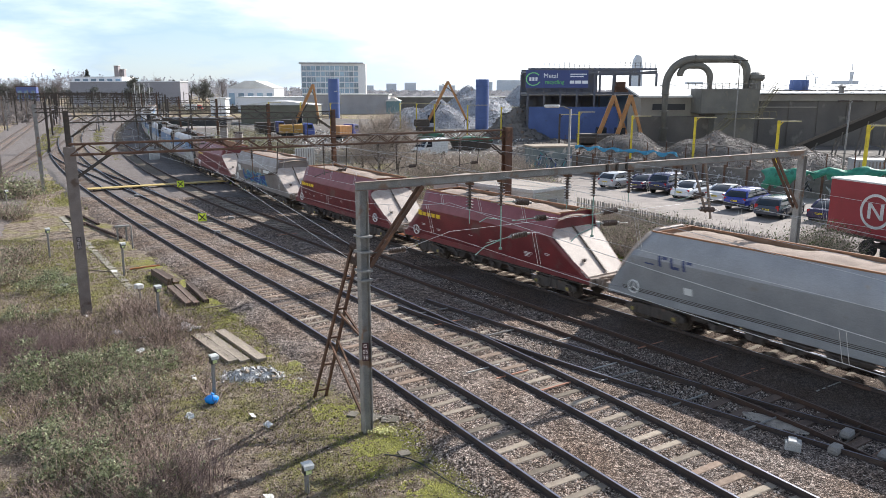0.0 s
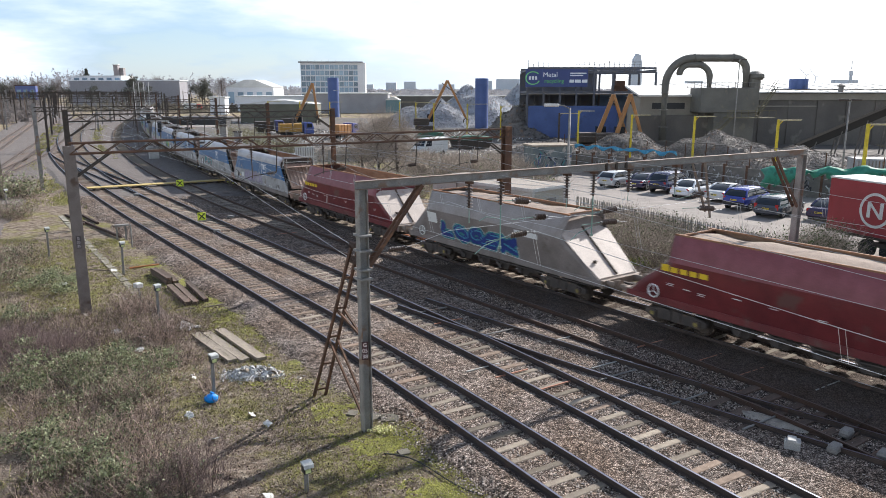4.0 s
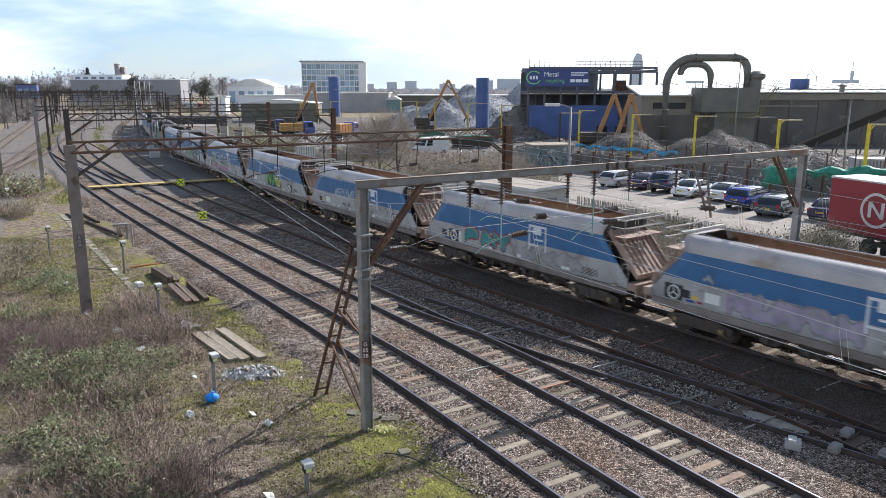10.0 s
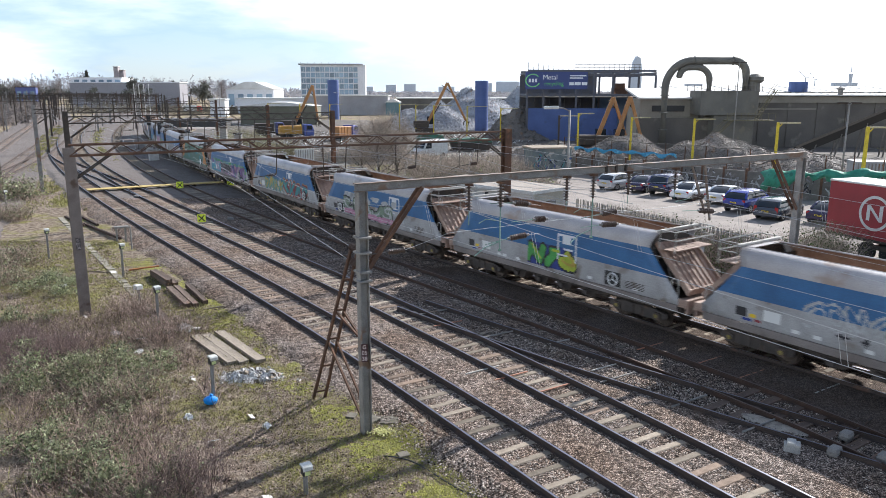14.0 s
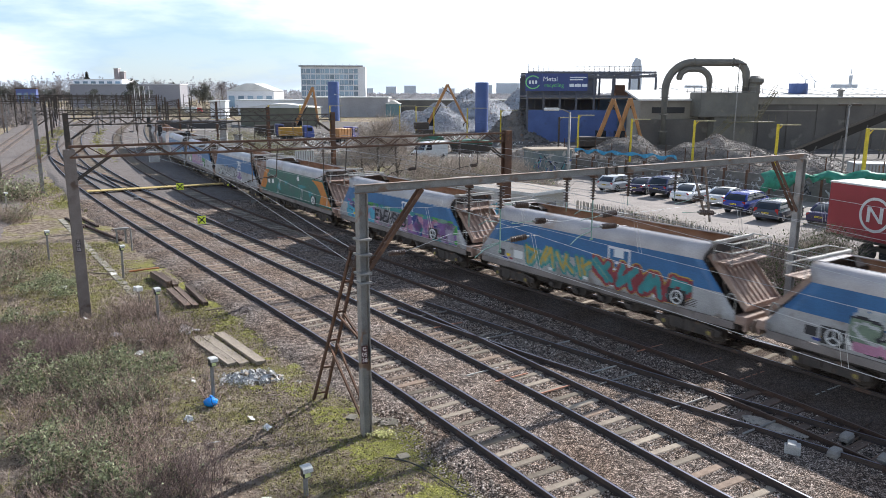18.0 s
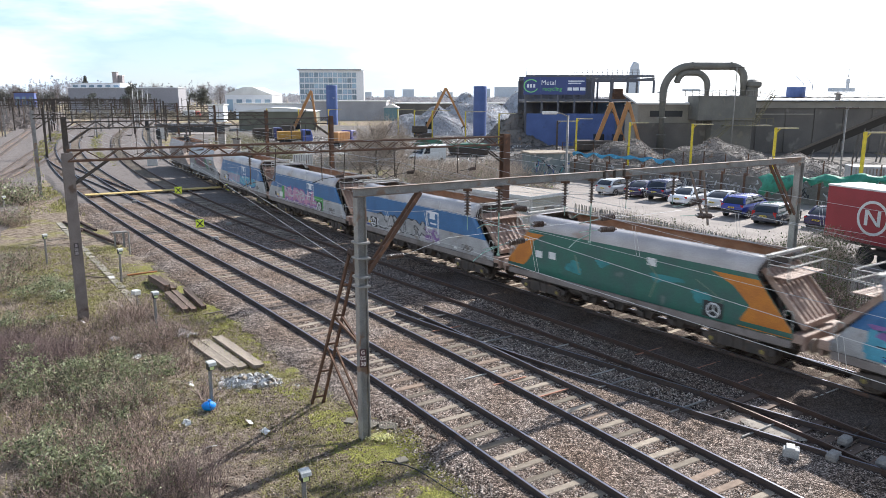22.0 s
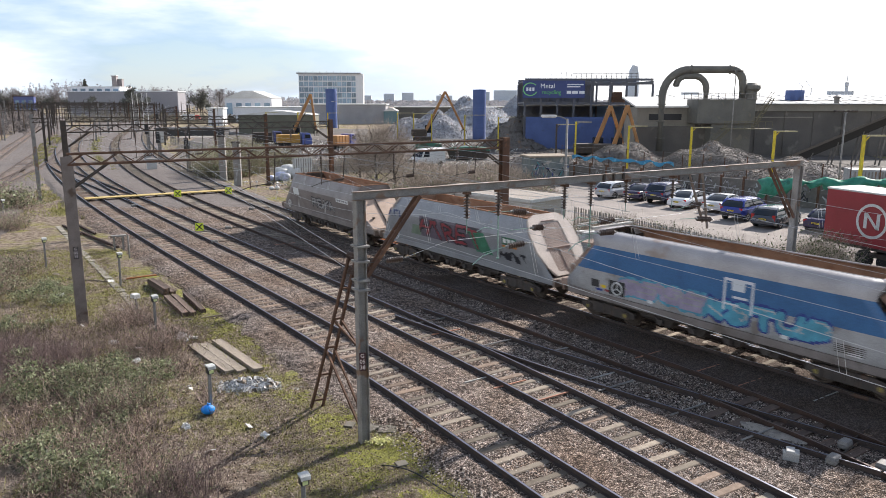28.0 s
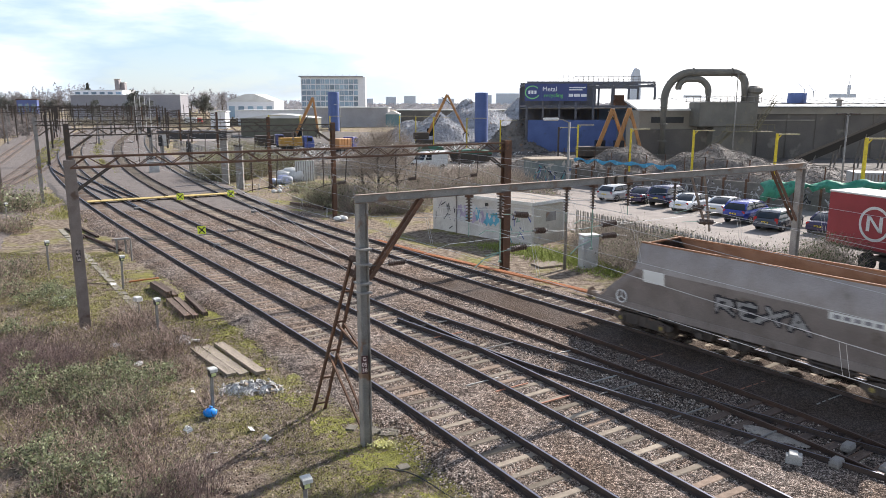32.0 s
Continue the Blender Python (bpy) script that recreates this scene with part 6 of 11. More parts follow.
def left_masts():
    """Masts and light gantries over the far main lines."""
    for k, y in enumerate((150, 172, 196, 222, 250, 282, 318, 356)):
        xa = -36.2 - 0.45 * (y - 40) - 3.0
        xb = -30 - 0.475 * (y - 40) + 2.6
        root = thing("gantry", "dark steel gantry over the far tracks", "gantry", group="far gantries")
        dy = 4.5
        for x, yy in ((xa, y - dy), (xb, y)):
            g = G()
            h_mast(g, x, yy, -0.6, 7.3, 0.28, 0.28, 30)
            part("mast", g, RUSTY_GREY if k % 2 else DARKSTEEL, root)
        for z in (6.5, 6.85):
            part("chord", G().beam((xa, y - dy, z), (xb, y, z), 0.09, 0.09), DARKSTEEL, root)
        for j in range(6):
            u0, u1 = j / 6, (j + 1) / 6
            part("lacing", G().beam((xa + (xb - xa) * u0, y - dy + dy * u0, 6.5 if j % 2 else 6.85), (xa + (xb - xa) * u1, y - dy + dy * u1, 6.85 if j % 2 else 6.5), 0.05, 0.05), DARKSTEEL, root)
        for u in (0.3, 0.7):
            part("drop_post", G().cyl((xa + (xb - xa) * u, y - dy + dy * u, 6.5), (xa + (xb - xa) * u, y - dy + dy * u, 4.9), 0.05, n=6), DARKSTEEL, root)


def wide_gantry(x0, x1, y, bays):
    """A deep lattice gantry over all the lines at the junction."""
    root = thing("gantry", "long dark lattice gantry across the junction", "gantry", group="far gantries")
    for k in range(bays + 1):
        x = x0 + (x1 - x0) * k / bays
        g = G()
        h_mast(g, x, y, -0.6, 7.6, 0.3, 0.3, 20)
        part("mast", g, DARKSTEEL, root)
    for z in (6.2, 7.0):
        part("chord", G().beam((x0, y, z), (x1, y, z), 0.2, 0.16), DARKSTEEL, root)
    n = int((x1 - x0) / 1.6)
    for k in range(n):
        a, b = x0 + (x1 - x0) * k / n, x0 + (x1 - x0) * (k + 1) / n
        part("lacing", G().beam((a, y, 6.2 if k % 2 else 7.0), (b, y, 7.0 if k % 2 else 6.2), 0.09, 0.09), DARKSTEEL, root)
        if k % 3 == 1:
            g = G()
            insulator(g, (a, y, 6.2), (a, y, 5.3), 0.14, 5)
            part("insulator", g, PORCELAIN, root)


for x0, x1, y, bays in ((-150, -92, 246, 5), (-182, -112, 296, 6), (-204, -128, 336, 6)):
    wide_gantry(x0, x1, y, bays)
left_masts()
edge = thing("line_mast", "brown-grey steel mast at the edge of the bank", "mast", pose(-39.0, 64.8, -0.5))
edge_g = G()
h_mast(edge_g, 0, 0, 0, 7.6, 0.3, 0.3, 30)
part("shaft", edge_g, RUSTY_GREY, edge)
part("bracket", G().beam((0, 0, 6.6), (-2.2, 1.0, 7.2), 0.08, 0.1), DARKSTEEL, edge)

# ---- car park ----
TARMAC = paint("pale_worn_tarmac", (0.32, 0.28, 0.252), (0.25, 0.218, 0.196), 0.6, 0.95, c3=(0.27, 0.24, 0.21), spots=0.6, sscale=0.5)
CAR_GLASS = plain("dark_car_glass", (0.02, 0.024, 0.03), 0.05, 0.0, 0.6)
CHROME = plain("alloy", (0.55, 0.55, 0.56), 0.3, 1.0)
TAIL = plain("red_tail_lamp", (0.35, 0.012, 0.015), 0.2)
PLATE_Y = plain("yellow_plate", (0.75, 0.58, 0.05), 0.5)
TRIM = plain("black_trim", (0.02, 0.02, 0.022), 0.5)


def car_paint(name, c):
    m = plain(name, c, 0.22, 0.15)
    m.node_tree.nodes["Principled BSDF"].inputs["Coat Weight"].default_value = 0.6
    return m


solo("car_park", G().grid([[(9.5, 51, -0.27), (17.5, 36.5, -0.27), (19.5, 20, -0.27), (90, 20, -0.27)], [(8, 60, -0.27), (20, 58, -0.27), (30, 58, -0.27), (90, 50, -0.27)], [(3, 88, -0.27), (17, 81, -0.27), (34, 60, -0.27), (90, 55, -0.27)]]),
     TARMAC, "pale dusty concrete of a car park", "car park", kind="structure")


def car(m, L, W, H, style, body_mat, label):
    """x runs forward; style: hatch, saloon, estate or suv."""
    root = thing("car", label, "car", m, "cars in the car park")
    belt = {"hatch": 1.0, "saloon": 0.98, "estate": 1.0, "suv": 1.14}[style]
    low = {"suv": 0.36}.get(style, 0.24)
    hw, h2 = W / 2, L / 2
    boot = belt - 0.02 if style != "saloon" else belt - 0.05
    nose = belt - 0.22
    st = [(-h2, low + 0.18, boot - 0.2, hw * 0.86), (-h2 + 0.08, low + 0.04, boot - 0.03, hw * 0.95), (-h2 + 0.5, low, boot, hw), (-0.1 * L, low, belt, hw), (0.2 * L, low, belt, hw), (0.3 * L, low, belt - 0.06, hw), (h2 - 0.45, low, nose + 0.06, hw * 0.98),
          (h2 - 0.1, low + 0.02, nose - 0.06, hw * 0.9), (h2, low + 0.12, nose - 0.2, hw * 0.78)]
    g, n = G(), 8
    vs, fs = [], []
    for x, zl, zb, w in st:
        t = zb - zl
        vs += [(x, -w * 0.9, zl), (x, -w, zl + 0.25 * t), (x, -w * 0.99, zl + 0.7 * t), (x, -w * 0.88, zb), (x, w * 0.88, zb), (x, w * 0.99, zl + 0.7 * t), (x, w, zl + 0.25 * t), (x, w * 0.9, zl)]
    for i in range(len(st) - 1):
        fs += [(i * n + j, i * n + (j + 1) % n, (i + 1) * n + (j + 1) % n, (i + 1) * n + j) for j in range(n)]
    fs += [tuple(range(n)), tuple(range((len(st) - 1) * n, len(st) * n))]
    part("body", g.add(vs, fs), body_mat, root, bevel=0.035, smooth=False)
    r0, r1, f1, f0 = {"hatch": (-h2 + 0.08, -h2 + 1.0, 0.05 * L, 0.29 * L), "saloon": (-h2 + 0.7, -h2 + 1.75, 0.03 * L, 0.27 * L), "estate": (-h2 + 0.1, -h2 + 0.75, 0.06 * L, 0.28 * L), "suv": (-h2 + 0.1, -h2 + 0.8, 0.06 * L, 0.29 * L)}[style]
    a, b = hw * 0.89, hw * 0.72
    z0, top = belt - 0.04, H
    ur, uf = (r1 - r0) / (f0 - r0), (f1 - r0) / (f0 - r0)

    def section(u, grow=0.0):
        """Points up one side of the cabin at u of its length."""
        k = math.sin(min(1, u / ur) * math.pi / 2) ** 0.75 if u < ur else math.cos(max(0, (u - uf) / (1 - uf)) * math.pi / 2) ** 0.85 if u > uf else 1.0
        zt = z0 + (top - 0.03 * abs(u - (ur + uf) / 2) / (uf - ur) - z0) * max(k, 0.02) + grow
        sh = z0 + (zt - z0) * 0.86
        wb = a - (a - b) * (sh - z0) / (top - z0)
        x = r0 + (f0 - r0) * u
        return [(x, a + grow, z0), (x, (a + wb) / 2 + 0.025 + grow, (z0 + sh) / 2), (x, wb + grow, sh), (x, wb * 0.78, z0 + (zt - z0) * 0.985), (x, 0, zt)]

    us = [0, ur * 0.25, ur * 0.6, ur, ur + (uf - ur) * 0.33, ur + (uf - ur) * 0.66, uf, uf + (1 - uf) * 0.35, uf + (1 - uf) * 0.7, 1]
    part("glasshouse", G().grid([[(x, -y, z) for x, y, z in section(u)] + section(u)[::-1][1:] for u in us]), CAR_GLASS, root, "dark tinted windows", smooth=True)
    rs = [ur * (0.8 if style == "saloon" else 0.5), ur * 0.9, ur, ur + (uf - ur) * 0.33, ur + (uf - ur) * 0.66, uf, uf + (1 - uf) * 0.12]
    part("roof", G().grid([[(x, -y, z) for x, y, z in section(u, 0.014)[2:]] + section(u, 0.014)[2:][::-1][1:] for u in rs]), body_mat, root, smooth=True)
    for s in (-1, 1):
        for nm, u0, u1, wd, mt in (("front_pillar", 0.97, uf, 0.05, body_mat), ("rear_pillar", 0.03, ur, 0.2, body_mat), ("door_pillar", (ur + uf) / 2 + 0.04, (ur + uf) / 2, 0.05, TRIM)):
            p0, p1 = section(u0, 0.006)[0], section(u1, 0.006)[2]
            pm = section((u0 + u1) / 2, 0.006)[1 if nm == "door_pillar" else 2]
            part(nm, G().tube([(q[0], s * q[1], q[2]) for q in (p0, pm, p1)], wd / 2, 6), mt, root)
        part("sill_trim", G().beam((r0 + 0.05, s * (a + 0.012), z0 + 0.02), (f0 - 0.05, s * (a + 0.012), z0 + 0.02), 0.02, 0.04), TRIM, root)
    for sx, x in ((-1, -h2 + 0.19 * L), (1, h2 - 0.19 * L)):
        for s in (-1, 1):
            k = Matrix.Translation((x, s * (hw - 0.11), 0.33)) @ Matrix.Rotation(radians(-90 * s), 4, "X")
            wh = part("wheel", G().lathe([(0.22, -0.1), (0.32, -0.1), (0.335, -0.06), (0.335, 0.08), (0.31, 0.11), (0.21, 0.11)], n=20), BLACK, root, at=k)
            g = G().lathe([(0.205, 0.09), (0.205, 0.118), (0.06, 0.10), (0.05, 0.125)], n=20)
            part("rim", g, CHROME, wh, "pale alloy wheel rim")
            part("wheel_arch", G().lathe([(0.39, 0.0), (0.40, 0.125), (0.385, 0.125), (0.34, 0.02)], n=18, m=Matrix.Translation((x, s * (hw - 0.12), 0.36)) @ Matrix.Rotation(radians(-90 * s), 4, "X")), TRIM, root)
    for s in (-1, 1):
        part("tail_light", G().box((-h2 + 0.07, s * hw * 0.8, boot - 0.16), (0.1, 0.22, 0.18 if style != "estate" else 0.4)), TAIL, root, bevel=0.015)
        part("headlight", G().box((h2 - 0.16, s * hw * 0.72, nose - 0.1), (0.16, 0.3, 0.12)), CHROME, root, bevel=0.02)
        part("door_mirror", G().box((0.17 * L, s * (hw + 0.08), belt + 0.05), (0.12, 0.18, 0.12)), body_mat, root, bevel=0.03)
        for u in (-0.04, -0.22):
            part("door_handle", G().box((u * L + 0.4, s * (hw + 0.005), belt - 0.16), (0.16, 0.02, 0.03)), body_mat, root)
    part("rear_bumper", G().box((-h2 + 0.03, 0, low + 0.2), (0.16, W * 0.9, 0.24)), body_mat if style != "suv" else TRIM, root, bevel=0.04)
    pl = part("registration_plate", G().box((-h2 - 0.055, 0, boot - 0.3), (0.012, 0.5, 0.11)), PLATE_Y, root)
    part("plain_bars", G().box((-h2 - 0.063, 0.12, boot - 0.3), (0.006, 0.18, 0.06)).box((-h2 - 0.063, -0.11, boot - 0.3), (0.006, 0.16, 0.06)), TRIM, pl)
    return root


def cars():
    a = 43.0
    silver, navy, dark = car_paint("silver_car_paint", (0.5, 0.51, 0.52)), car_paint("navy_car_paint", (0.025, 0.03, 0.09)), car_paint("slate_car_paint", (0.045, 0.055, 0.075))
    blue, white = car_paint("blue_car_paint", (0.03, 0.05, 0.28)), car_paint("white_car_paint", (0.75, 0.76, 0.78))
    pearl = car_paint("pearl_car_paint", (0.62, 0.62, 0.62))
    plum = car_paint("plum_car_paint", (0.035, 0.025, 0.07))
    rows = [(16.6, 69.6, 4.3, 1.8, 1.5, "hatch", silver, "silver hatchback parked on pale concrete"), (18.8, 67.9, 4.5, 1.8, 1.44, "saloon", plum, "dark plum saloon car parked in the row"),
            (20.4, 65.8, 4.6, 1.95, 1.85, "suv", navy, "dark navy off-road car parked in the row"), (21.5, 63.0, 4.85, 1.87, 1.45, "saloon", white, "white saloon car with dark windows"),
            (23.6, 60.8, 4.7, 1.85, 1.42, "saloon", pearl, "pale saloon car half hidden by the blue one"), (23.7, 56.7, 4.7, 1.9, 1.68, "suv", blue, "bright blue crossover car with dark windows"),
            (24.7, 53.5, 4.85, 1.88, 1.5, "estate", dark, "slate grey estate car with tall tail lamps"), (27.7, 51.9, 4.6, 1.84, 1.43, "saloon", plum, "dark plum saloon car beside the red trailer")]
    for x, y, L, W, H, st, mat, label in rows:
        car(pose(x, y, -0.27, 0, 0, a + rng.uniform(-3, 3)), L, W, H, st, mat, label)


cars()


def trailer():
    RED = paint("red_curtain_side", (0.33, 0.03, 0.04), (0.27, 0.024, 0.03), 0.8, 0.5, c3=(0.2, 0.04, 0.045), spots=0.68)
    root = thing("box_trailer", "red box trailer with a white ring emblem and pale roof", "trailer", pose(22.1, 41.9, -0.27, 0, 0, math.degrees(math.atan2(-0.93, 0.36))))
    part("box", G().box((5.0, 1.25, 2.62), (10.0, 2.5, 2.94)), RED, root, bevel=0.03)
    part("roof", G().box((5.0, 1.25, 4.13), (10.06, 2.56, 0.1)), WHITE, root, "dusty white roof", bevel=0.02)
    part("bottom_rail", G().box((5.0, -0.02, 1.14), (10.0, 0.06, 0.12)), DARKSTEEL, root)
    g = G()
    n = 40
    c, r0, r1 = (3.0, 2.62), 0.80, 0.95
    for i in range(n):
        t0, t1 = 2 * math.pi * i / n, 2 * math.pi * (i + 1) / n
        g.add([(c[0] + r * math.cos(t), -0.012, c[1] + r * math.sin(t)) for r, t in ((r0, t0), (r1, t0), (r1, t1), (r0, t1))], [(0, 1, 2, 3)])
    part("emblem_ring", g, WHITE, root, "white ring emblem", fix=False)
    for p in ([(2.52, 2.2), (2.72, 2.2), (2.72, 3.05), (2.52, 3.05)], [(2.72, 3.05), (2.52, 3.05), (3.28, 2.2), (3.48, 2.2)], [(3.28, 2.2), (3.48, 2.2), (3.48, 3.05), (3.28, 3.05)]):
        part("emblem_bar", G().prism(p, -0.016, -0.01), WHITE, root)
    for x in (2.6, 3.9, 7.5):
        for y in (0.25, 2.25):
            w = part("wheel", G().lathe([(0.28, -0.14), (0.47, -0.14), (0.5, -0.1), (0.5, 0.1), (0.47, 0.14), (0.28, 0.14)], n=20), BLACK, root, at=Matrix.Translation((x, y, 0.5)) @ Matrix.Rotation(radians(90), 4, "X"))
            part("rim", G().lathe([(0.27, -0.1), (0.27, 0.1), (0.1, 0.02), (0.1, 0.12)], n=16), GALV, w)
    part("chassis", G().box((5.0, 1.25, 0.98), (9.6, 1.0, 0.2)).box((5, 1.25, 0.78), (4.0, 2.3, 0.24)), DARKSTEEL, root)


trailer()


def palisade(pts, label, h=1.85, step=0.16, base=-0.3):
    """A galvanised palisade fence along a line of corners."""
    root = thing("palisade_fence", label, "fence", kind="")
    me = None
    pale = G()
    pale.prism([(-0.032, 0), (0.032, 0), (0.032, h - 0.08), (0.012, h), (-0.012, h), (-0.032, h - 0.08)], -0.004, 0.004)
    for s in (-1, 1):
        pale.box((s * 0.03, 0.012, h / 2), (0.006, 0.024, h - 0.1))
    me = pale.mesh("pale", PALE_STEEL)
    post = G().box((0, 0.05, h / 2 - 0.05), (0.1, 0.06, h - 0.1)).mesh("post", PALE_STEEL)
    count = 0
    rest = G()
    for p, q in zip(pts, pts[1:]):
        d = Vector((q[0] - p[0], q[1] - p[1], 0))
        L = d.length
        a = math.degrees(math.atan2(d.y, d.x))
        d.normalize()
        for z in (0.4, 1.45):
            part("rail", G().beam(Vector((p[0], p[1], base + z)) + Vector((-d.y, d.x, 0)) * 0.04, Vector((q[0], q[1], base + z)) + Vector((-d.y, d.x, 0)) * 0.04, 0.04, 0.05), PALE_STEEL, root)
        n = int(L / step)
        for i in range(n):
            c = Vector((p[0], p[1], base)) + d * (i + 0.5) * step
            part("pale", me, None, root, at=pose(c.x, c.y, c.z + rng.uniform(-0.02, 0.02), rng.uniform(-1, 1), rng.uniform(-1.5, 1.5), a))
        for i in range(int(L / 2.75) + 1):
            c = Vector((p[0], p[1], base)) + d * i * 2.75
            part("post", post, None, root, at=pose(c.x, c.y, c.z, 0, 0, a))
    return root


PALE_STEEL = paint("galvanised_palisade", (0.36, 0.35, 0.33), (0.28, 0.27, 0.25), 3, 0.55, 0.4, c3=(0.2, 0.17, 0.14), spots=0.65, vary=0.15)
palisade([(9.2, 50.4), (16.6, 36.0), (17.6, 28.8), (19.4, 20.0)], "galvanised palisade fence along the car park")
palisade([(-16.0, 88), (-9.1, 93.5)], "grey palisade fence beyond the shrubs")
palisade([(-54.5, 150.0), (-37.0, 119.0)], "grey palisade fence up the line", step=0.4)


def hut():
    WALL = paint("whitewashed_block_wall", (0.62, 0.6, 0.56), (0.52, 0.5, 0.47), 0.9, 0.85, c3=(0.4, 0.38, 0.36), spots=0.62, sscale=0.8)
    ROOF = paint("flat_felt_roof", (0.36, 0.315, 0.27), (0.29, 0.25, 0.215), 0.7, 0.9)
    root = thing("flat_roofed_hut", "low flat-roofed block hut covered in faded graffiti", "hut")
    B, d1, d2 = Vector((5.7, 46.7, 0)), Vector((-6.35, 6.8, 0)).normalized(), Vector((6.8, 6.35, 0)).normalized()
    L, D, H = 9.4, 3.4, 2.75
    m = Matrix(((d1.x, d2.x, 0, B.x), (d1.y, d2.y, 0, B.y), (0, 0, 1, -0.36), (0, 0, 0, 1)))
    part("wall", G().box((L / 2, 0.1, H / 2), (L, 0.2, H), 0, m), WALL, root)
    part("wall", G().box((0.1, D / 2, H / 2), (0.2, D - 0.4, H), 0, m), paint("cream_render", (0.55, 0.52, 0.45), (0.45, 0.42, 0.36), 0.8, 0.8, c3=(0.3, 0.29, 0.28), spots=0.6), root, "cream rendered end wall")
    part("wall", G().box((L / 2, D - 0.1, H / 2), (L, 0.2, H), 0, m), WALL, root)
    part("wall", G().box((L - 0.1, D / 2, H / 2), (0.2, D - 0.4, H), 0, m), WALL, root)
    part("roof_slab", G().box((L / 2, D / 2, H + 0.07), (L + 0.4, D + 0.4, 0.14), 0, m), ROOF, root, "brown felted flat roof", bevel=0.02)
    part("fascia", G().box((L / 2, -0.22, H + 0.04), (L + 0.44, 0.04, 0.2), 0, m), WHITE, root)
    part("fascia", G().box((-0.22, D / 2, H + 0.04), (0.04, D + 0.4, 0.2), 0, m), WHITE, root)
    part("hatch", G().box((-0.01, 1.9, 1.8), (0.05, 1.0, 0.6), 0, m), GALV, root)
    part("louvre_vent", G().box((4.0, -0.02, 2.35), (0.3, 0.04, 0.22), 0, m), TRIM, root)
    for x in (2.4, 6.9):
        part("downpipe", G().cyl(m @ Vector((x, -0.06, 0)), m @ Vector((x, -0.06, H)), 0.04, n=8), GALV, root)
    # faded sprayed shapes on the long wall
    r = random.Random(3)

    def blob(cx, cz, a, b, mat, off):
        rows, ph = [], r.uniform(0, 6)
        for u in (0.0, 0.55, 1.0):
            rows.append([m @ Vector((cx + a * u * (1 + 0.2 * math.sin(3 * t + ph)) * math.cos(t), -off, cz + b * u * (1 + 0.2 * math.sin(5 * t + ph)) * math.sin(t))) for t in [2 * math.pi * (j % 18) / 18 for j in range(19)]])
        part("sprayed_patch", G().grid(rows), SPRAY[mat], root, fix=False)

    for k in range(9):
        x = 3.2 + 0.42 * k
        blob(x, 1.55 + r.uniform(-0.15, 0.15), 0.42, 0.52, "white", 0.004 + 0.0006 * k)
        blob(x, 1.5 + r.uniform(-0.2, 0.2), 0.33, 0.42, r.choice(["lilac", "lilac", "purple", "cyan"]), 0.011 + 0.0006 * k)
        blob(x + 0.1, 1.6 + r.uniform(-0.2, 0.2), 0.13, 0.2, "white", 0.018 + 0.0006 * k)
    for x0, x1, n, mats in ((7.0, 9.1, 16, ("black", "black", "grey")), (0.3, 2.3, 20, ("teal", "mint", "black", "royal"))):
        for k in range(n):
            P = Vector((r.uniform(x0, x1), -0.024, r.uniform(0.4, 2.2)))
            Q = P + Vector((r.uniform(-0.45, 0.45), 0, r.uniform(-0.6, 0.6)))
            w = (Q - P).normalized().cross(Vector((0, 1, 0))) * 0.035
            part("sprayed_stroke", G().add([P - w, Q - w, Q + w, P + w], [(0, 1, 2, 3)], m), SPRAY[r.choice(mats)], root, fix=False)
    return root


hut()


def cabinet(name, label, x, y, w, d, h, rz, mat, z=-0.34):
    root = thing(name, label, "cabinet", pose(x, y, z, 0, 0, rz))
    part("body", G().box((0, 0, h / 2), (w, d, h)), mat, root, bevel=0.015)
    part("lid", G().box((0, 0, h + 0.03), (w + 0.08, d + 0.08, 0.06)), WHITE, root, bevel=0.015)
    part("door", G().box((0, -d / 2 - 0.012, h / 2), (w * 0.86, 0.02, h * 0.86)), mat, root, bevel=0.006)
    part("handle", G().box((w * 0.3, -d / 2 - 0.035, h / 2), (0.03, 0.03, 0.14)), DARKSTEEL, root)
    part("plinth", G().box((0, 0, 0.04), (w + 0.2, d + 0.2, 0.1)), CONCRETE, root)
    return root


cabinet("relay_cabinet", "pale grey trackside relay cabinet with scribbles", 8.1, 40.3, 0.95, 0.6, 1.9, 20, paint("scribbled_grey_paint", (0.46, 0.47, 0.46), (0.36, 0.37, 0.37), 1.5, 0.6, c3=(0.55, 0.58, 0.62), spots=0.55))
cabinet("relay_cabinet", "pale grey relay cabinet with a white lid by the fence", 12.1, 35.0, 0.9, 0.7, 1.78, 28, paint("clean_grey_paint", (0.5, 0.5, 0.49), (0.42, 0.42, 0.41), 1.5, 0.6))


def kiosk():
    root = thing("steel_store", "small flat-roofed store covered in dark graffiti", "store", pose(11.2, 79.5, -0.3, 0, 0, 12))
    part("wall", G().box((0, 0, 1.55), (4.3, 3.0, 3.1)), paint("tagged_green_grey", (0.2, 0.23, 0.22), (0.12, 0.15, 0.16), 1.2, 0.8, c3=(0.35, 0.33, 0.3), spots=0.58, sscale=1.6), root, bevel=0.02)
    part("roof", G().box((0, 0, 3.17), (4.7, 3.4, 0.16)), CONCRETE, root, bevel=0.02)
    r = random.Random(8)
    for mat in ("teal", "black", "silver", "royal"):
        for k in range(9):
            x, z = r.uniform(-2, 1.8), r.uniform(0.6, 2.4)
            part("sprayed_stroke", G().beam((x, -1.512, z), (x + r.uniform(-0.4, 0.5), -1.512, z + r.uniform(-0.6, 0.6)), 0.012, 0.1), SPRAY[mat], root)


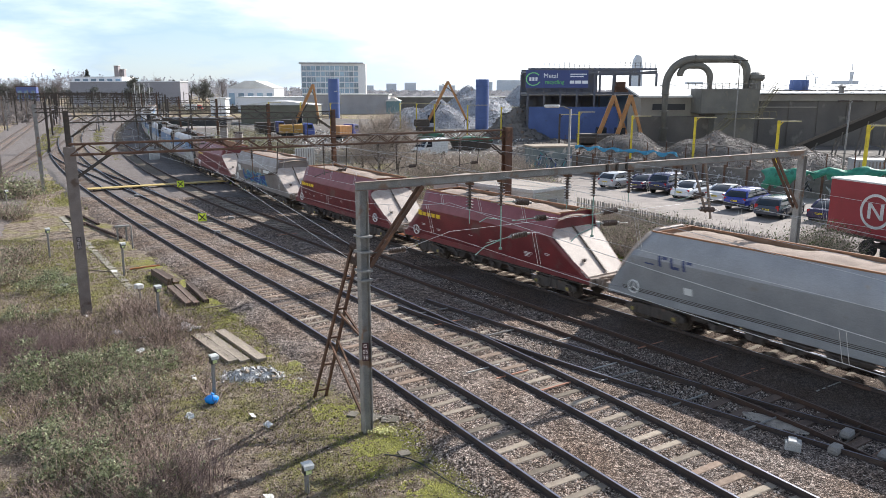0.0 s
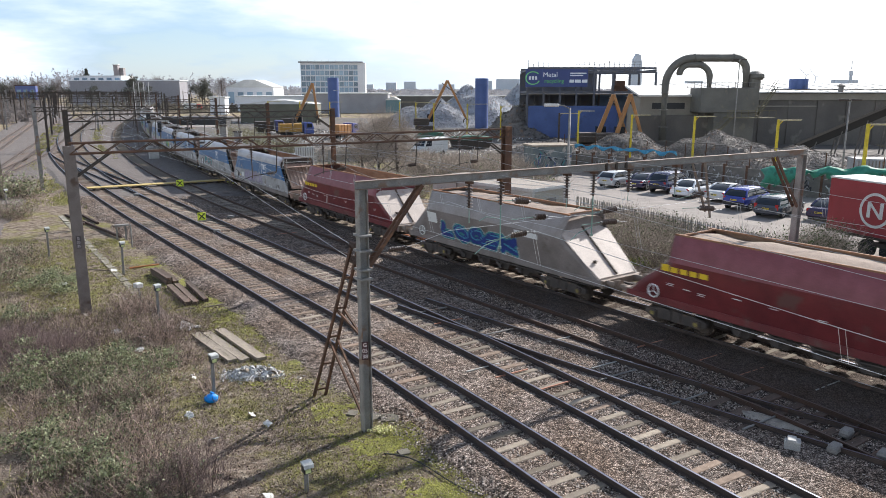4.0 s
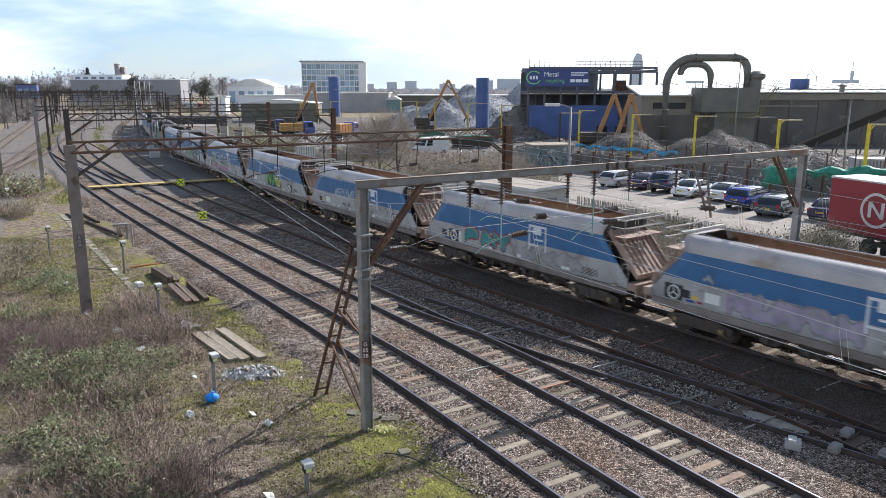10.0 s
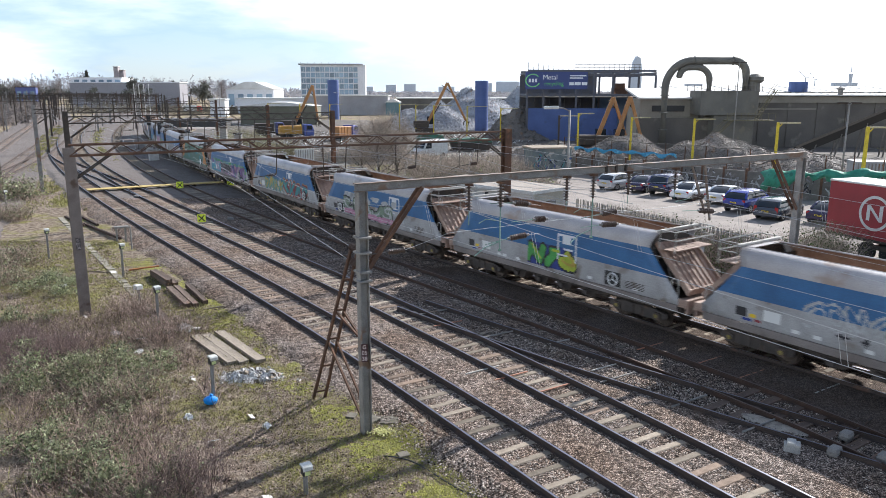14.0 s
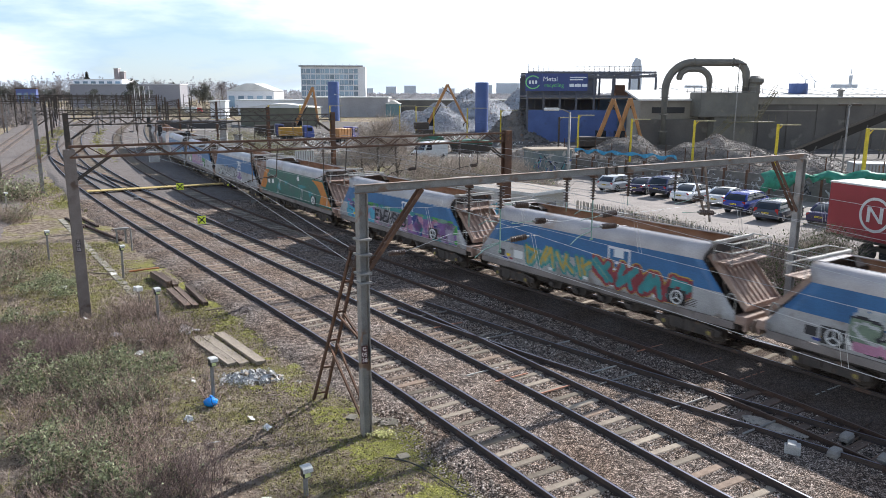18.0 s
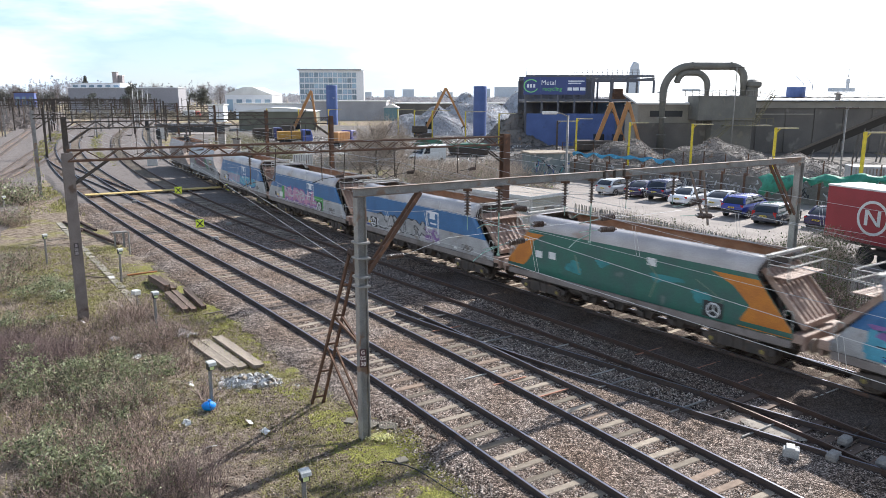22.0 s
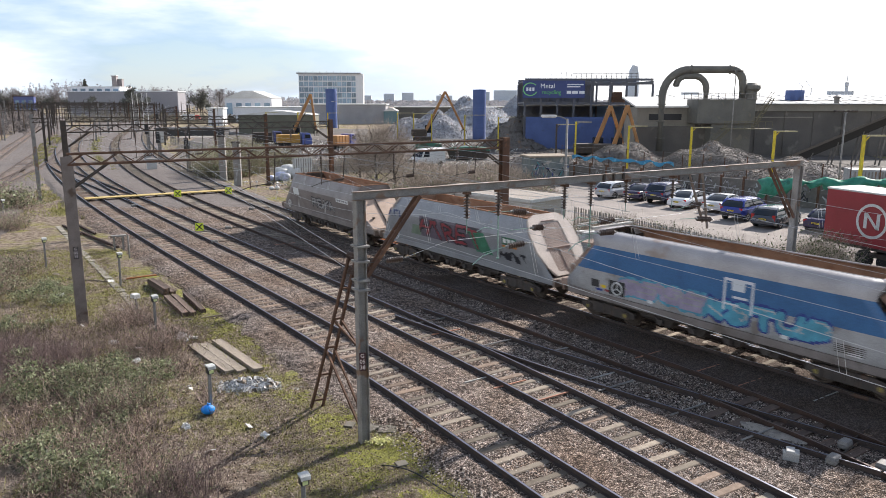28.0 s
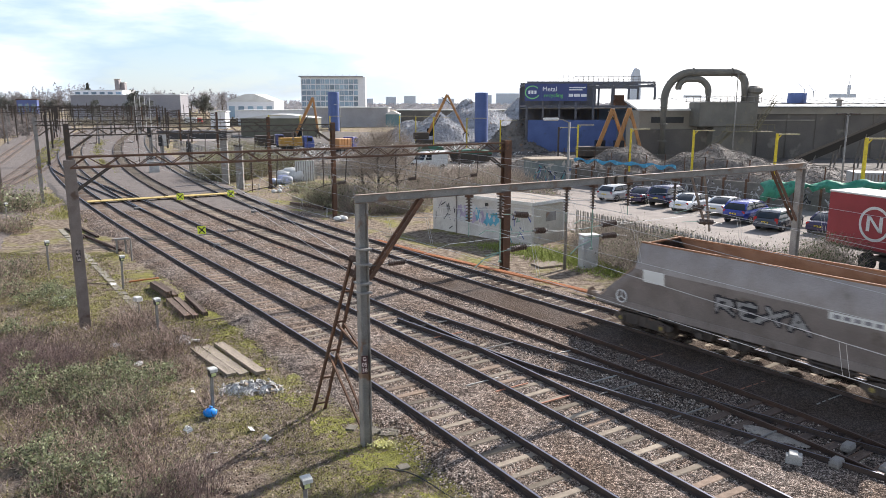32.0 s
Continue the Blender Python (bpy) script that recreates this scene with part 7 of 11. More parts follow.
kiosk()


def yard_wall():
    W = paint("sleeper_wall", (0.13, 0.12, 0.11), (0.2, 0.185, 0.17), 1.5, 0.85, c3=(0.27, 0.26, 0.25), spots=0.6, sscale=1.2)
    P, Q = Vector((13.5, 84.0, 0)), Vector((34.5, 58.0, 0))
    d = (Q - P).normalized()
    a = math.degrees(math.atan2(d.y, d.x))
    L = (Q - P).length
    root = thing("wall_yard", "dark scrapyard wall of stacked panels with graffiti", "wall", kind="structure")
    n = 15
    w = L / n
    for i in range(n):
        c = P + d * (i + 0.5) * w
        for k in range(3):
            part("panel", G().box((0, 0, 0), (w - 0.14, 0.16, 0.66)), W, root, at=pose(c.x, c.y, 0.03 + 0.67 * k, 0, 0, a), bevel=0.015)
        e = P + d * i * w
        part("post", G().box((e.x, e.y, 0.8), (0.2, 0.24, 2.3), a), RUST, root)
    nrm = Vector((d.y, -d.x, 0))
    r = random.Random(5)
    for i in range(2, n):
        c = P + d * (i + 0.5) * w + nrm * 0.1
        for mat in r.sample(["white", "black", "silver", "grey"], 2):
            g = G()
            for k in range(6):
                u, v = c + d * r.uniform(-0.7, 0.7) + Vector((0, 0, r.uniform(0.1, 1.5))), None
                v = u + d * r.uniform(-0.35, 0.35) + Vector((0, 0, r.uniform(-0.6, 0.6)))
                v.z = max(0.0, min(1.65, v.z))
                g.beam(u, v, 0.02, r.uniform(0.06, 0.14))
            part("graffiti", g, SPRAY[mat], root)
    # mesh screen above the wall
    fence = thing("mesh_screen", "tall thin mesh screen on rusty posts above the wall", "fence")
    for i in range(0, n + 1):
        e = P + d * i * w + Vector((d.y, -d.x, 0)) * -0.3
        part("post", G().beam((e.x, e.y, -0.3), (e.x, e.y, 3.7 if i % 2 == 0 else 3.5), 0.07, 0.07), RUST, fence)
    for z in (3.6, 2.4):
        part("wire", G().tube([P + d * L * k / 30 - Vector((d.y, -d.x, 0)) * 0.3 + Vector((0, 0, z + 0.06 * math.sin(k * 1.7))) for k in range(31)], 0.022, 5), WIRE_DARK, fence)
    # blue netting along the top of the far part
    BNET = paint("blue_netting", (0.05, 0.3, 0.5), (0.04, 0.22, 0.4), 2.0, 0.6, c3=(0.1, 0.36, 0.52), spots=0.58, sscale=2.0)
    rows = []
    for i in range(50):
        u = i / 49
        c = P + d * (2.0 + 13.0 * u)
        top = 2.7 + 0.1 * math.sin(i * 0.7)
        drop = 0.3 + 0.14 * math.sin(i * 0.9 + 1)
        rows.append([(c.x - 0.16 - 0.05 * math.sin(i * 1.3 + j), c.y - 0.16, top - drop * j / 5) for j in range(6)])
    ob = solo("blue_netting", G().grid(rows), BNET, "strip of pale blue netting along the wall top", "netting", smooth=True)
    ob.modifiers.new("thick", "SOLIDIFY").thickness = 0.02
    # green netting over the end
    NET = paint("green_netting", (0.02, 0.2, 0.13), (0.03, 0.28, 0.18), 2.0, 0.6, c3=(0.012, 0.12, 0.08), spots=0.58, sscale=2.0)
    rows = []
    for i in range(40):
        u = i / 39
        x, y = 26.6 + 6.6 * u, 61.8 - 11.5 * u
        top = 2.1 + 1.5 * u + 0.15 * math.sin(i * 0.8) + 0.3 * math.exp(-((u - 0.12) / 0.06) ** 2)
        drop = 0.35 + 1.25 * (0.5 + 0.5 * math.sin(i * 0.33 + 0.5)) * (1 - 0.6 * u) + 0.2 * math.sin(i * 1.9)
        rows.append([(x + 0.12 * math.sin(i * 1.3 + j), y - 0.5 * math.sin(j * 0.6) - 0.1 * j + 0.1 * math.sin(i * 2.1 + j * 1.7), top - drop * j / 6) for j in range(7)])
    ob = solo("green_netting", G().grid(rows), NET, "torn green netting draped along the wall", "netting", smooth=True)
    md = ob.modifiers.new("thick", "SOLIDIFY")
    md.thickness = 0.03


yard_wall()


def gallows(x, y, h, arm, mat, label, rz=0.0):
    root = thing("gallows_post", label, "post", pose(x, y, -0.3, 0, 0, rz), "yellow gallows posts")
    part("post", G().box((0, 0, h / 2), (0.22, 0.22, h)), mat, root, bevel=0.02)
    part("arm", G().box((arm / 2, 0, h - 0.06), (arm, 0.12, 0.12)), paint("pale_yellow_arm", (0.6, 0.52, 0.3), rough=0.6), root)
    part("brace", G().beam((0.1, 0, h - 0.45), (0.4, 0, h - 0.12), 0.07, 0.07), mat, root)
    return root


for x, y, h, arm in ((31.6, 55.5, 6.5, 2.2), (31.4, 70, 6.2, 2.1), (27.6, 82, 6.1, 2.3), (23.2, 92, 5.9, 2.3), (19.0, 105, 6.0, 2.2), (10.3, 134, 6.0, 3.0), (4.8, 150, 6.0, 4.0), (-2.0, 160, 6.0, 4.0), (-6.0, 165, 6, 3.5), (-10, 172, 6, 3.5), (-26, 172, 6, 3.0), (-34, 178, 6, 3.0), (-42, 180, 6, 3.0)):
    gallows(x, y, h, arm, YELLOW, "tall yellow steel gallows post in the yard")
gallows(15.2, 98, 5.9, 2.4, DARKSTEEL, "tall dark steel gallows post in the yard")


def lamp_post(x, y, h, label, arm=(-1.4, 0), twin=False, z0=-0.3):
    root = thing("street_lamp", label, "lamp post", pose(x, y, z0))
    part("column", G().cyl((0, 0, 0), (0, 0, h), 0.09, 0.06, 10), GALV, root, smooth=True)
    for s in ((1, -1) if twin else (1,)):
        part("arm", G().tube([(0, 0, h - 0.05), (arm[0] * 0.4 * s, arm[1] * 0.4 * s, h + 0.12), (arm[0] * s, arm[1] * s, h + 0.15)], 0.04, 6), GALV, root)
        part("lantern", G().box((arm[0] * s * 1.1, arm[1] * s * 1.1, h + 0.14), (0.8, 0.32, 0.16)), WHITE if not twin else DARKSTEEL, root, "pale lamp head", bevel=0.04)


lamp_post(6.77, 40.07, 8.1, "tall grey steel lamp post beside the hut", (-0.9, 0), z0=-0.34)
lamp_post(33.0, 61.0, 8.0, "grey lighting column with two floodlights", (0.5, 0), True)
lamp_post(39.0, 100.0, 12.6, "tall thin floodlight mast beside the ducts", (0.5, 0), True)
lamp_post(-31.5, 230, 8.2, "distant thin lamp column by the sheds")
lamp_post(-58, 195, 9.5, "distant thin lamp column by the sheds")

# ---- scrapyard ----
SCRAP = paint("mixed_scrap", (0.15, 0.135, 0.125), (0.22, 0.2, 0.185), 4.0, 0.8, 0.05, c3=(0.2, 0.13, 0.09), spots=0.6, island=0.5, bump=0.3)
SHREDS = paint("bright_scrap", (0.25, 0.235, 0.225), (0.15, 0.135, 0.125), 6.0, 0.75, 0.1, island=0.5)
BLUEP = paint("faded_blue_cladding", (0.085, 0.14, 0.35), (0.065, 0.11, 0.28), 0.4, 0.6, c3=(0.05, 0.07, 0.15), spots=0.6, sscale=0.3)
SHEDM = paint("dusty_brown_cladding", (0.17, 0.152, 0.135), (0.13, 0.117, 0.104), 0.3, 0.85, c3=(0.2, 0.18, 0.155), spots=0.62, sscale=0.4)
ROOFP = paint("pale_sheet_roof", (0.78, 0.77, 0.74), (0.66, 0.65, 0.62), 0.3, 0.7, c3=(0.36, 0.34, 0.31), spots=0.64, sscale=0.2)
DUCT = paint("grimy_duct", (0.19, 0.18, 0.155), (0.145, 0.138, 0.12), 0.6, 0.7, c3=(0.17, 0.155, 0.12), spots=0.6)
ORANGE = paint("orange_plant_paint", (0.5, 0.235, 0.075), (0.36, 0.165, 0.055), 1.0, 0.5, c3=(0.28, 0.13, 0.05), spots=0.66)
BEIGE = paint("dull_beige_cladding", (0.33, 0.30, 0.25), (0.27, 0.245, 0.205), 0.4, 0.8)


def shards(n, place, size, seed):
    """Many small bent slivers: arrays of points and triangles."""
    r = np.random.RandomState(seed)
    c = place(r, n)
    s = size * (0.4 + 1.2 * r.rand(n, 1))
    a, b, d = r.randn(n, 3), r.randn(n, 3), r.randn(n, 3)
    for k in (a, b, d):
        k /= np.linalg.norm(k, axis=1, keepdims=True)
    v = np.stack([c + a * s, c + b * s * 0.6, c + d * s * 0.5, c - a * s * 0.7], 1).reshape(-1, 3)
    base = np.arange(n)[:, None] * 4
    f = np.concatenate([base + np.array([[0, 1, 2]]), base + np.array([[0, 2, 3]]), base + np.array([[1, 3, 2]]), base + np.array([[0, 3, 1]])], 0)
    return v, f


# far heaps: distance haze put into a paler, bluer scrap colour
HAZY_SCRAP = paint("haze_paled_scrap", (0.48, 0.5, 0.545), (0.34, 0.35, 0.375), 2.0, 0.85, 0.0, c3=(0.34, 0.27, 0.23), spots=0.6, island=0.4)


def heap(x, y, rx, ry, h, label, seed, n=9000, size=0.28, z0=-0.3):
    root = thing("scrap_heap", label, "scrap heap", group="scrap heaps")

    def top(u, v):
        q = math.hypot(u, v)
        return max(0.0, 1 - q ** 1.25) * h * (0.85 + 0.35 * noise.noise((u * 3 + seed, v * 3, seed)))

    rows = [[(x + rx * (-1 + 2 * i / 28), y + ry * (-1 + 2 * j / 28), z0 - 0.05 + top(-1 + 2 * i / 28, -1 + 2 * j / 28) + 0.12 * noise.noise((i * 1.7, j * 1.9, seed))) for j in range(29)] for i in range(29)]
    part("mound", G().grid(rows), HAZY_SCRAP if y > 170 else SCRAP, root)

    def place(r, m):
        u, v = r.uniform(-0.95, 0.95, m), r.uniform(-0.95, 0.95, m)
        z = np.array([top(float(a), float(b)) for a, b in zip(u, v)])
        return np.stack([x + rx * u, y + ry * v, z0 + z + 0.05], 1)

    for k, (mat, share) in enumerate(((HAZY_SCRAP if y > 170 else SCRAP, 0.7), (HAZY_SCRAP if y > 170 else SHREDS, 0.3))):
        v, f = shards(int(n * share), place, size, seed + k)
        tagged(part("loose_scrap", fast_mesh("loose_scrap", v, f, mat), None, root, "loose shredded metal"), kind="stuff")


heap(32.0, 87.0, 9.5, 8.0, 5.1, "tall heap of shredded scrap metal", 1, 24000, 0.1)
heap(40.0, 82.0, 8.0, 7.0, 3.0, "low heap of shredded scrap metal", 2, 14000, 0.1)
heap(24.5, 98.0, 8.0, 7.0, 4.0, "brown heap of mixed scrap metal", 3, 14000, 0.11)
heap(14.5, 100.0, 8.0, 6.0, 2.6, "low brown heap of scrap metal", 4, 11000, 0.11)
heap(8.0, 195.0, 16.0, 14.0, 10.5, "huge heap of tangled scrap metal", 5, 12000, 0.3)
heap(-3.0, 180.0, 14.0, 9.0, 6.8, "heap of tangled light scrap metal", 6, 9000, 0.28)
heap(22.0, 205.0, 14.0, 12.0, 11.0, "pale heap of tangled scrap metal", 7, 9000, 0.3)


def silo(x, y, r, h):
    root = thing("blue_silo", "tall faded blue steel cylinder in the yard", "silo", pose(x, y, -0.4), "blue silos")
    part("drum", G().lathe([(r, 0), (r, h - 0.15), (r * 0.97, h), (r * 0.3, h + 0.05)], n=32), BLUEP, root, smooth=False)
    for k in range(4):
        part("band", G().lathe([(r + 0.01, 0), (r + 0.04, 0.02), (r + 0.04, 0.12), (r + 0.01, 0.14)], (0, 0, h * (0.2 + 0.22 * k)), 32), BLUEP, root)


silo(8.8, 172, 1.5, 11.3)
silo(-34.7, 238, 1.75, 12.3)


def sign_tower():
    """Open steel frame with the sign, the blue screen below it and rails on top."""
    root = thing("steel_frame_building", "open rusty steel frame with blue screen walls", "industrial frame")
    y0, y1 = 138.0, 150.0
    xs = [15.4, 18.4, 21.4, 24.4, 27.6, 31.0, 34.0, 38.8]
    FR = paint("dark_blue_grey_steel", (0.12, 0.13, 0.17), (0.15, 0.14, 0.14), 1.0, 0.7, 0.2)
    for x in xs:
        for y in (y0, y1):
            part("column", G().box((x, y, 5.6), (0.35, 0.35, 12.0)), FR, root)
    for z in (8.0, 11.6, 12.9 - 0.6):
        for y in (y0, y1):
            part("beam", G().box(((xs[0] + xs[-1]) / 2, y, z), (xs[-1] - xs[0], 0.3, 0.4)), FR, root)
    for x in xs:
        part("beam", G().box((x, 144, 8.0), (0.25, 12, 0.35)), FR, root)
        part("beam", G().box((x, 144, 11.9), (0.25, 12, 0.35)), FR, root)
    part("deck", G().box((27, 144, 7.6), (23.4, 11.6, 0.2)), SHEDM, root)
    part("screen_wall", G().box((23.8, 137.6, 2.6), (16.4, 0.2, 6.0)), BLUEP, root, "faded blue screen wall")
    part("screen_wall", G().box((33.0, 150.3, 4.2), (11.6, 0.2, 7.0)), paint("pale_blue_screen", (0.2, 0.29, 0.42), (0.13, 0.2, 0.32), 0.4, 0.7), root, "pale hazy blue screen wall")
    part("back_wall", G().box((23, 150.2, 6), (15, 0.2, 12.5)), FR, root)
    r = random.Random(2)
    for k in range(26):
        x = 15.5 + k * 0.92
        part("rail_post", G().box((x, y0, 12.4 + r.uniform(0, 0.5)), (0.07, 0.07, 1.2 + r.uniform(0, 0.6))), FR, root)
    for z in (12.9, 13.4):
        part("guard_rail", G().box((30, y0, z), (12, 0.07, 0.08)), FR, root)
    part("machine", G().box((34.2, 142, 8.6), (4.5, 3.0, 1.3)).box((33.0, 141, 9.6), (1.6, 1.4, 1.0)), RUST, root, "rusty machine on the deck")
    # spoil against the screen
    root2 = thing("sign_board", "dark blue sign board with white and green lettering", "sign", pose(20.6, 137.5, 10.55))
    part("board", G().box((0, 0, 0), (11.3, 0.16, 3.1)), plain("sign_blue", (0.04, 0.06, 0.19), 0.5), root2)
    for x in (-2.6, 2.2):
        part("panel_edge", G().box((x, -0.09, 0), (0.06, 0.03, 3.0)), BLUEP, root2)
    up = Matrix.Rotation(radians(90), 4, "X")
    part("lettering", words("Metal", 1.2, plain("sign_white", (0.8, 0.82, 0.84), 0.5)), None, root2, "white lettering", at=Matrix.Translation((-1.15, -0.1, 0.55)) @ up)
    part("lettering", words("recycling", 1.0, plain("sign_green", (0.12, 0.5, 0.12), 0.5)), None, root2, "green lettering", at=Matrix.Translation((-0.45, -0.1, -0.55)) @ up)
    WH = plain("sign_white_bar", (0.75, 0.77, 0.8), 0.5)
    for x, w in ((2.75, 0.8), (3.85, 1.1), (5.1, 1.0)):
        part("plain_bar", G().box((x, -0.1, -0.55), (w, 0.02, 0.55)), WH, root2)
    for z, w in ((0.85, 3.0), (0.45, 2.4)):
        part("plain_bar", G().box((2.4 + w / 2, -0.1, z), (w, 0.02, 0.2)), WH, root2)
    g = G()
    for i in range(28):
        t0, t1 = radians(40 + i * 10.5), radians(40 + (i + 1) * 10.5)
        g.add([(-4.3 + r_ * 1.15 * math.cos(t), -0.1, r_ * math.sin(t)) for r_, t in ((1.02, t0), (1.2, t0), (1.2, t1), (1.02, t1))], [(0, 1, 2, 3)])
    part("emblem_arc", g, plain("emblem_green", (0.2, 0.6, 0.2), 0.5), root2, fix=False)
    for k in range(3):
        part("emblem_bar", G().box((-4.85 + 0.55 * k, -0.1, 0.0), (0.38, 0.02, 0.62)), WH, root2)


sign_tower()
heap(14.5, 141.0, 7.5, 5.0, 7.2, "dark steep spoil heap against the frame", 9, 2500, 0.3)


def grab(x, y, h, reach, label, cab=True, rz=0.0, apex=0.55):
    """A scrap handler: cab on tracks, boom and stick folded in an inverted V, and a grab."""
    root = thing("material_handler", label, "excavator", pose(x, y, -0.4, 0, 0, rz), "orange scrap handlers")
    for s in (-1.1, 1.1):
        part("crawler", G().box((0, s, 0.5), (4.2, 0.7, 1.0)), DARKSTEEL, root, bevel=0.2)
    part("house", G().box((-0.8, 0, 1.9), (3.4, 2.6, 1.5)), DARKSTEEL, root, bevel=0.15)
    if cab:
        part("cab", G().box((1.2, 0.8, 2.7), (1.5, 1.1, 1.7)), CAR_GLASS, root, bevel=0.1)
    top = Vector((reach * apex, 0, h))
    tip = Vector((reach, 0, h * 0.25))
    part("boom", G().beam((0.5, 0, 2.0), top, 0.42, 0.6), ORANGE, root, bevel=0.05)
    part("stick", G().beam(top, tip, 0.34, 0.46), ORANGE, root, bevel=0.05)
    part("ram", G().cyl((1.0, 0.3, 2.4), (top.x * 0.7, 0.3, h * 0.6), 0.12, n=8).cyl((top.x * 0.75, 0.2, h * 0.95), (top.x + (tip.x - top.x) * 0.5, 0.2, h * 0.72), 0.1, n=8), DARKSTEEL, root)
    for a in range(5):
        c, s = math.cos(a * 1.257), math.sin(a * 1.257)
        part("grab_tine", G().tube([tip, tip + Vector((0.7 * c, 0.7 * s, -0.5)), tip + Vector((0.45 * c, 0.45 * s, -1.4))], [0.12, 0.12, 0.04], 5), DARKSTEEL, root)


grab(22.6, 112, 8.2, 5.0, "orange scrap handler with folded boom")
grab(25.2, 111, 8.3, 4.4, "orange scrap handler beside another one")
grab(-33.2, 165, 10.2, 5.6, "orange scrap handler working near the silos", apex=0.84)
grab(-4.0, 165, 10.8, 9.0, "orange scrap handler reaching over a heap")


def works():
    """The long shed with its pale roof, annexes, conveyor and stairs."""
    root = thing("long_shed", "long grimy industrial shed with a pale sheet roof", "shed")
    part("wall", G().box((68, 122, 3.9), (56, 0.3, 8.4)), SHEDM, root)
    part("wall", G().box((40.2, 134, 3.9), (0.3, 24, 8.4)), SHEDM, root)
    part("fascia", G().box((68, 121.7, 7.4), (56.4, 0.3, 1.0)), BEIGE, root, "dull beige fascia")
    part("roof", G().add([(40, 121, 8.15), (98, 121, 8.15), (98, 140, 9.6), (40, 140, 9.6), (40, 121, 8.0), (98, 121, 8.0), (98, 140, 9.4), (40, 140, 9.4)], [(0, 1, 2, 3), (4, 7, 6, 5), (0, 4, 5, 1), (1, 5, 6, 2), (2, 6, 7, 3), (3, 7, 4, 0)]), ROOFP, root, "pale sunlit sheet roof")
    part("roof_light", G().box((66, 126, 8.55), (22, 1.4, 0.1)), DARKSTEEL, root)
    for k in range(14):
        part("roof_rib", G().beam((42 + 4 * k, 121.2, 8.2), (42 + 4 * k, 139.8, 9.62), 0.18, 0.1), ROOFP, root)
    # daylight through a gap under the roof, put on as a beige bar
    part("lit_strip", G().box((55.5, 121.75, 5.9), (10, 0.16, 0.2)), BEIGE, root)
    for k in range(12):
        part("wall_post", G().box((42 + 4.7 * k, 121.78, 3.4), (0.25, 0.2, 7.0)), SHEDM, root)
    part("annex", G().box((34.8, 119.5, 3.5), (9.0, 8, 8.0)), BEIGE, root, "beige annex under the ducts")
    part("annex_roof", G().add([(29.9, 115.0, 7.75), (39.8, 115.0, 7.75), (39.8, 124.2, 9.2), (29.9, 124.2, 9.2), (29.9, 115.0, 7.5), (39.8, 115.0, 7.5), (39.8, 124.2, 8.95), (29.9, 124.2, 8.95)], [(0, 1, 2, 3), (4, 7, 6, 5), (0, 4, 5, 1), (1, 5, 6, 2), (2, 6, 7, 3), (3, 7, 4, 0)]), ROOFP, root)
    part("annex_strip", G().box((34.6, 115.4, 6.1), (5.0, 0.1, 0.9)), TRIM, root)
    part("dark_base", G().box((35.5, 114.6, 2.2), (11.2, 1.5, 5.0)), SHEDM, root)
    fan = thing("filter_house", "grimy filter house with stairs beneath the ducts", "filter house", pose(-2.3, 0, 0))
    part("casing", G().box((44.6, 113.5, 7.0), (8.6, 5, 3.6)), DUCT, fan, bevel=0.08)
    part("casing", G().box((45.6, 113.5, 2.6), (6.0, 4.2, 5.4)), DUCT, fan, bevel=0.05)
    part("chimney", G().cyl((48.4, 112.2, 8.6), (48.4, 112.2, 10.6), 1.0, 0.9, 14), DUCT, fan, smooth=False)
    part("hood", G().lathe([(0.9, 0), (1.25, 0.4), (1.2, 0.9), (0.6, 1.3)], (48.6, 112.2, 9.9), 16), DUCT, fan)
    for z in (8.9, 9.6):
        part("guard_rail", G().box((43.5, 110.8, z), (11, 0.06, 0.06)), GALV, fan)
    for k in range(12):
        part("rail_post", G().box((38.2 + k, 110.8, 9.2), (0.06, 0.06, 0.9)), GALV, fan)
    STR = paint("dusty_yellow_steel", (0.22, 0.195, 0.12), rough=0.8)
    for (xa, za), (xb, zb) in (((40.5, 0.4), (44.6, 4.6)), ((48.0, 4.6), (50.6, 8.9))):
        for o in (0, 0.9):
            part("stringer", G().beam((xa, 109.8 - o, za), (xb, 109.8 - o, zb), 0.07, 0.12), STR, fan)
            part("stair_rail", G().beam((xa, 109.8 - o, za + 1.0), (xb, 109.8 - o, zb + 1.0), 0.06, 0.06), STR, fan)
        for k in range(9):
            u = (k + 0.5) / 9
            part("tread", G().box((xa + (xb - xa) * u, 109.35, za + (zb - za) * u), (0.3, 0.9, 0.05)), STR, fan)
    part("landing", G().box((47.0, 109.4, 4.55), (7.0, 1.4, 0.14)), STR, fan)
    for k in range(8):
        part("rail_post", G().box((43.6 + k, 108.75, 5.1), (0.06, 0.06, 1.0)), STR, fan)
    part("guard_rail", G().box((47, 108.75, 5.6), (7.0, 0.06, 0.06)), STR, fan)
    duct = thing("exhaust_duct", "huge grimy exhaust duct bent over the shed", "duct")

    def arch(x0, x1, z0, zt, r0, r1, y, z1):
        pts = [(x0, y, z0)]
        zc = zt - r0
        pts += [(x0 + r0 - r0 * math.cos(radians(a)), y, zc + r0 * math.sin(radians(a))) for a in range(0, 91, 9)]
        pts += [(x1 - r1 + r1 * math.sin(radians(a)), y, zt - r1 + r1 * math.cos(radians(a))) for a in range(0, 91, 9)]
        return pts + [(x1, y, z1)]

    part("main_duct", G().tube(arch(32.9, 44.7, 1.0, 13.1, 3.9, 1.9, 111.8, 8.0), 0.56, 20), DUCT, duct, smooth=True)
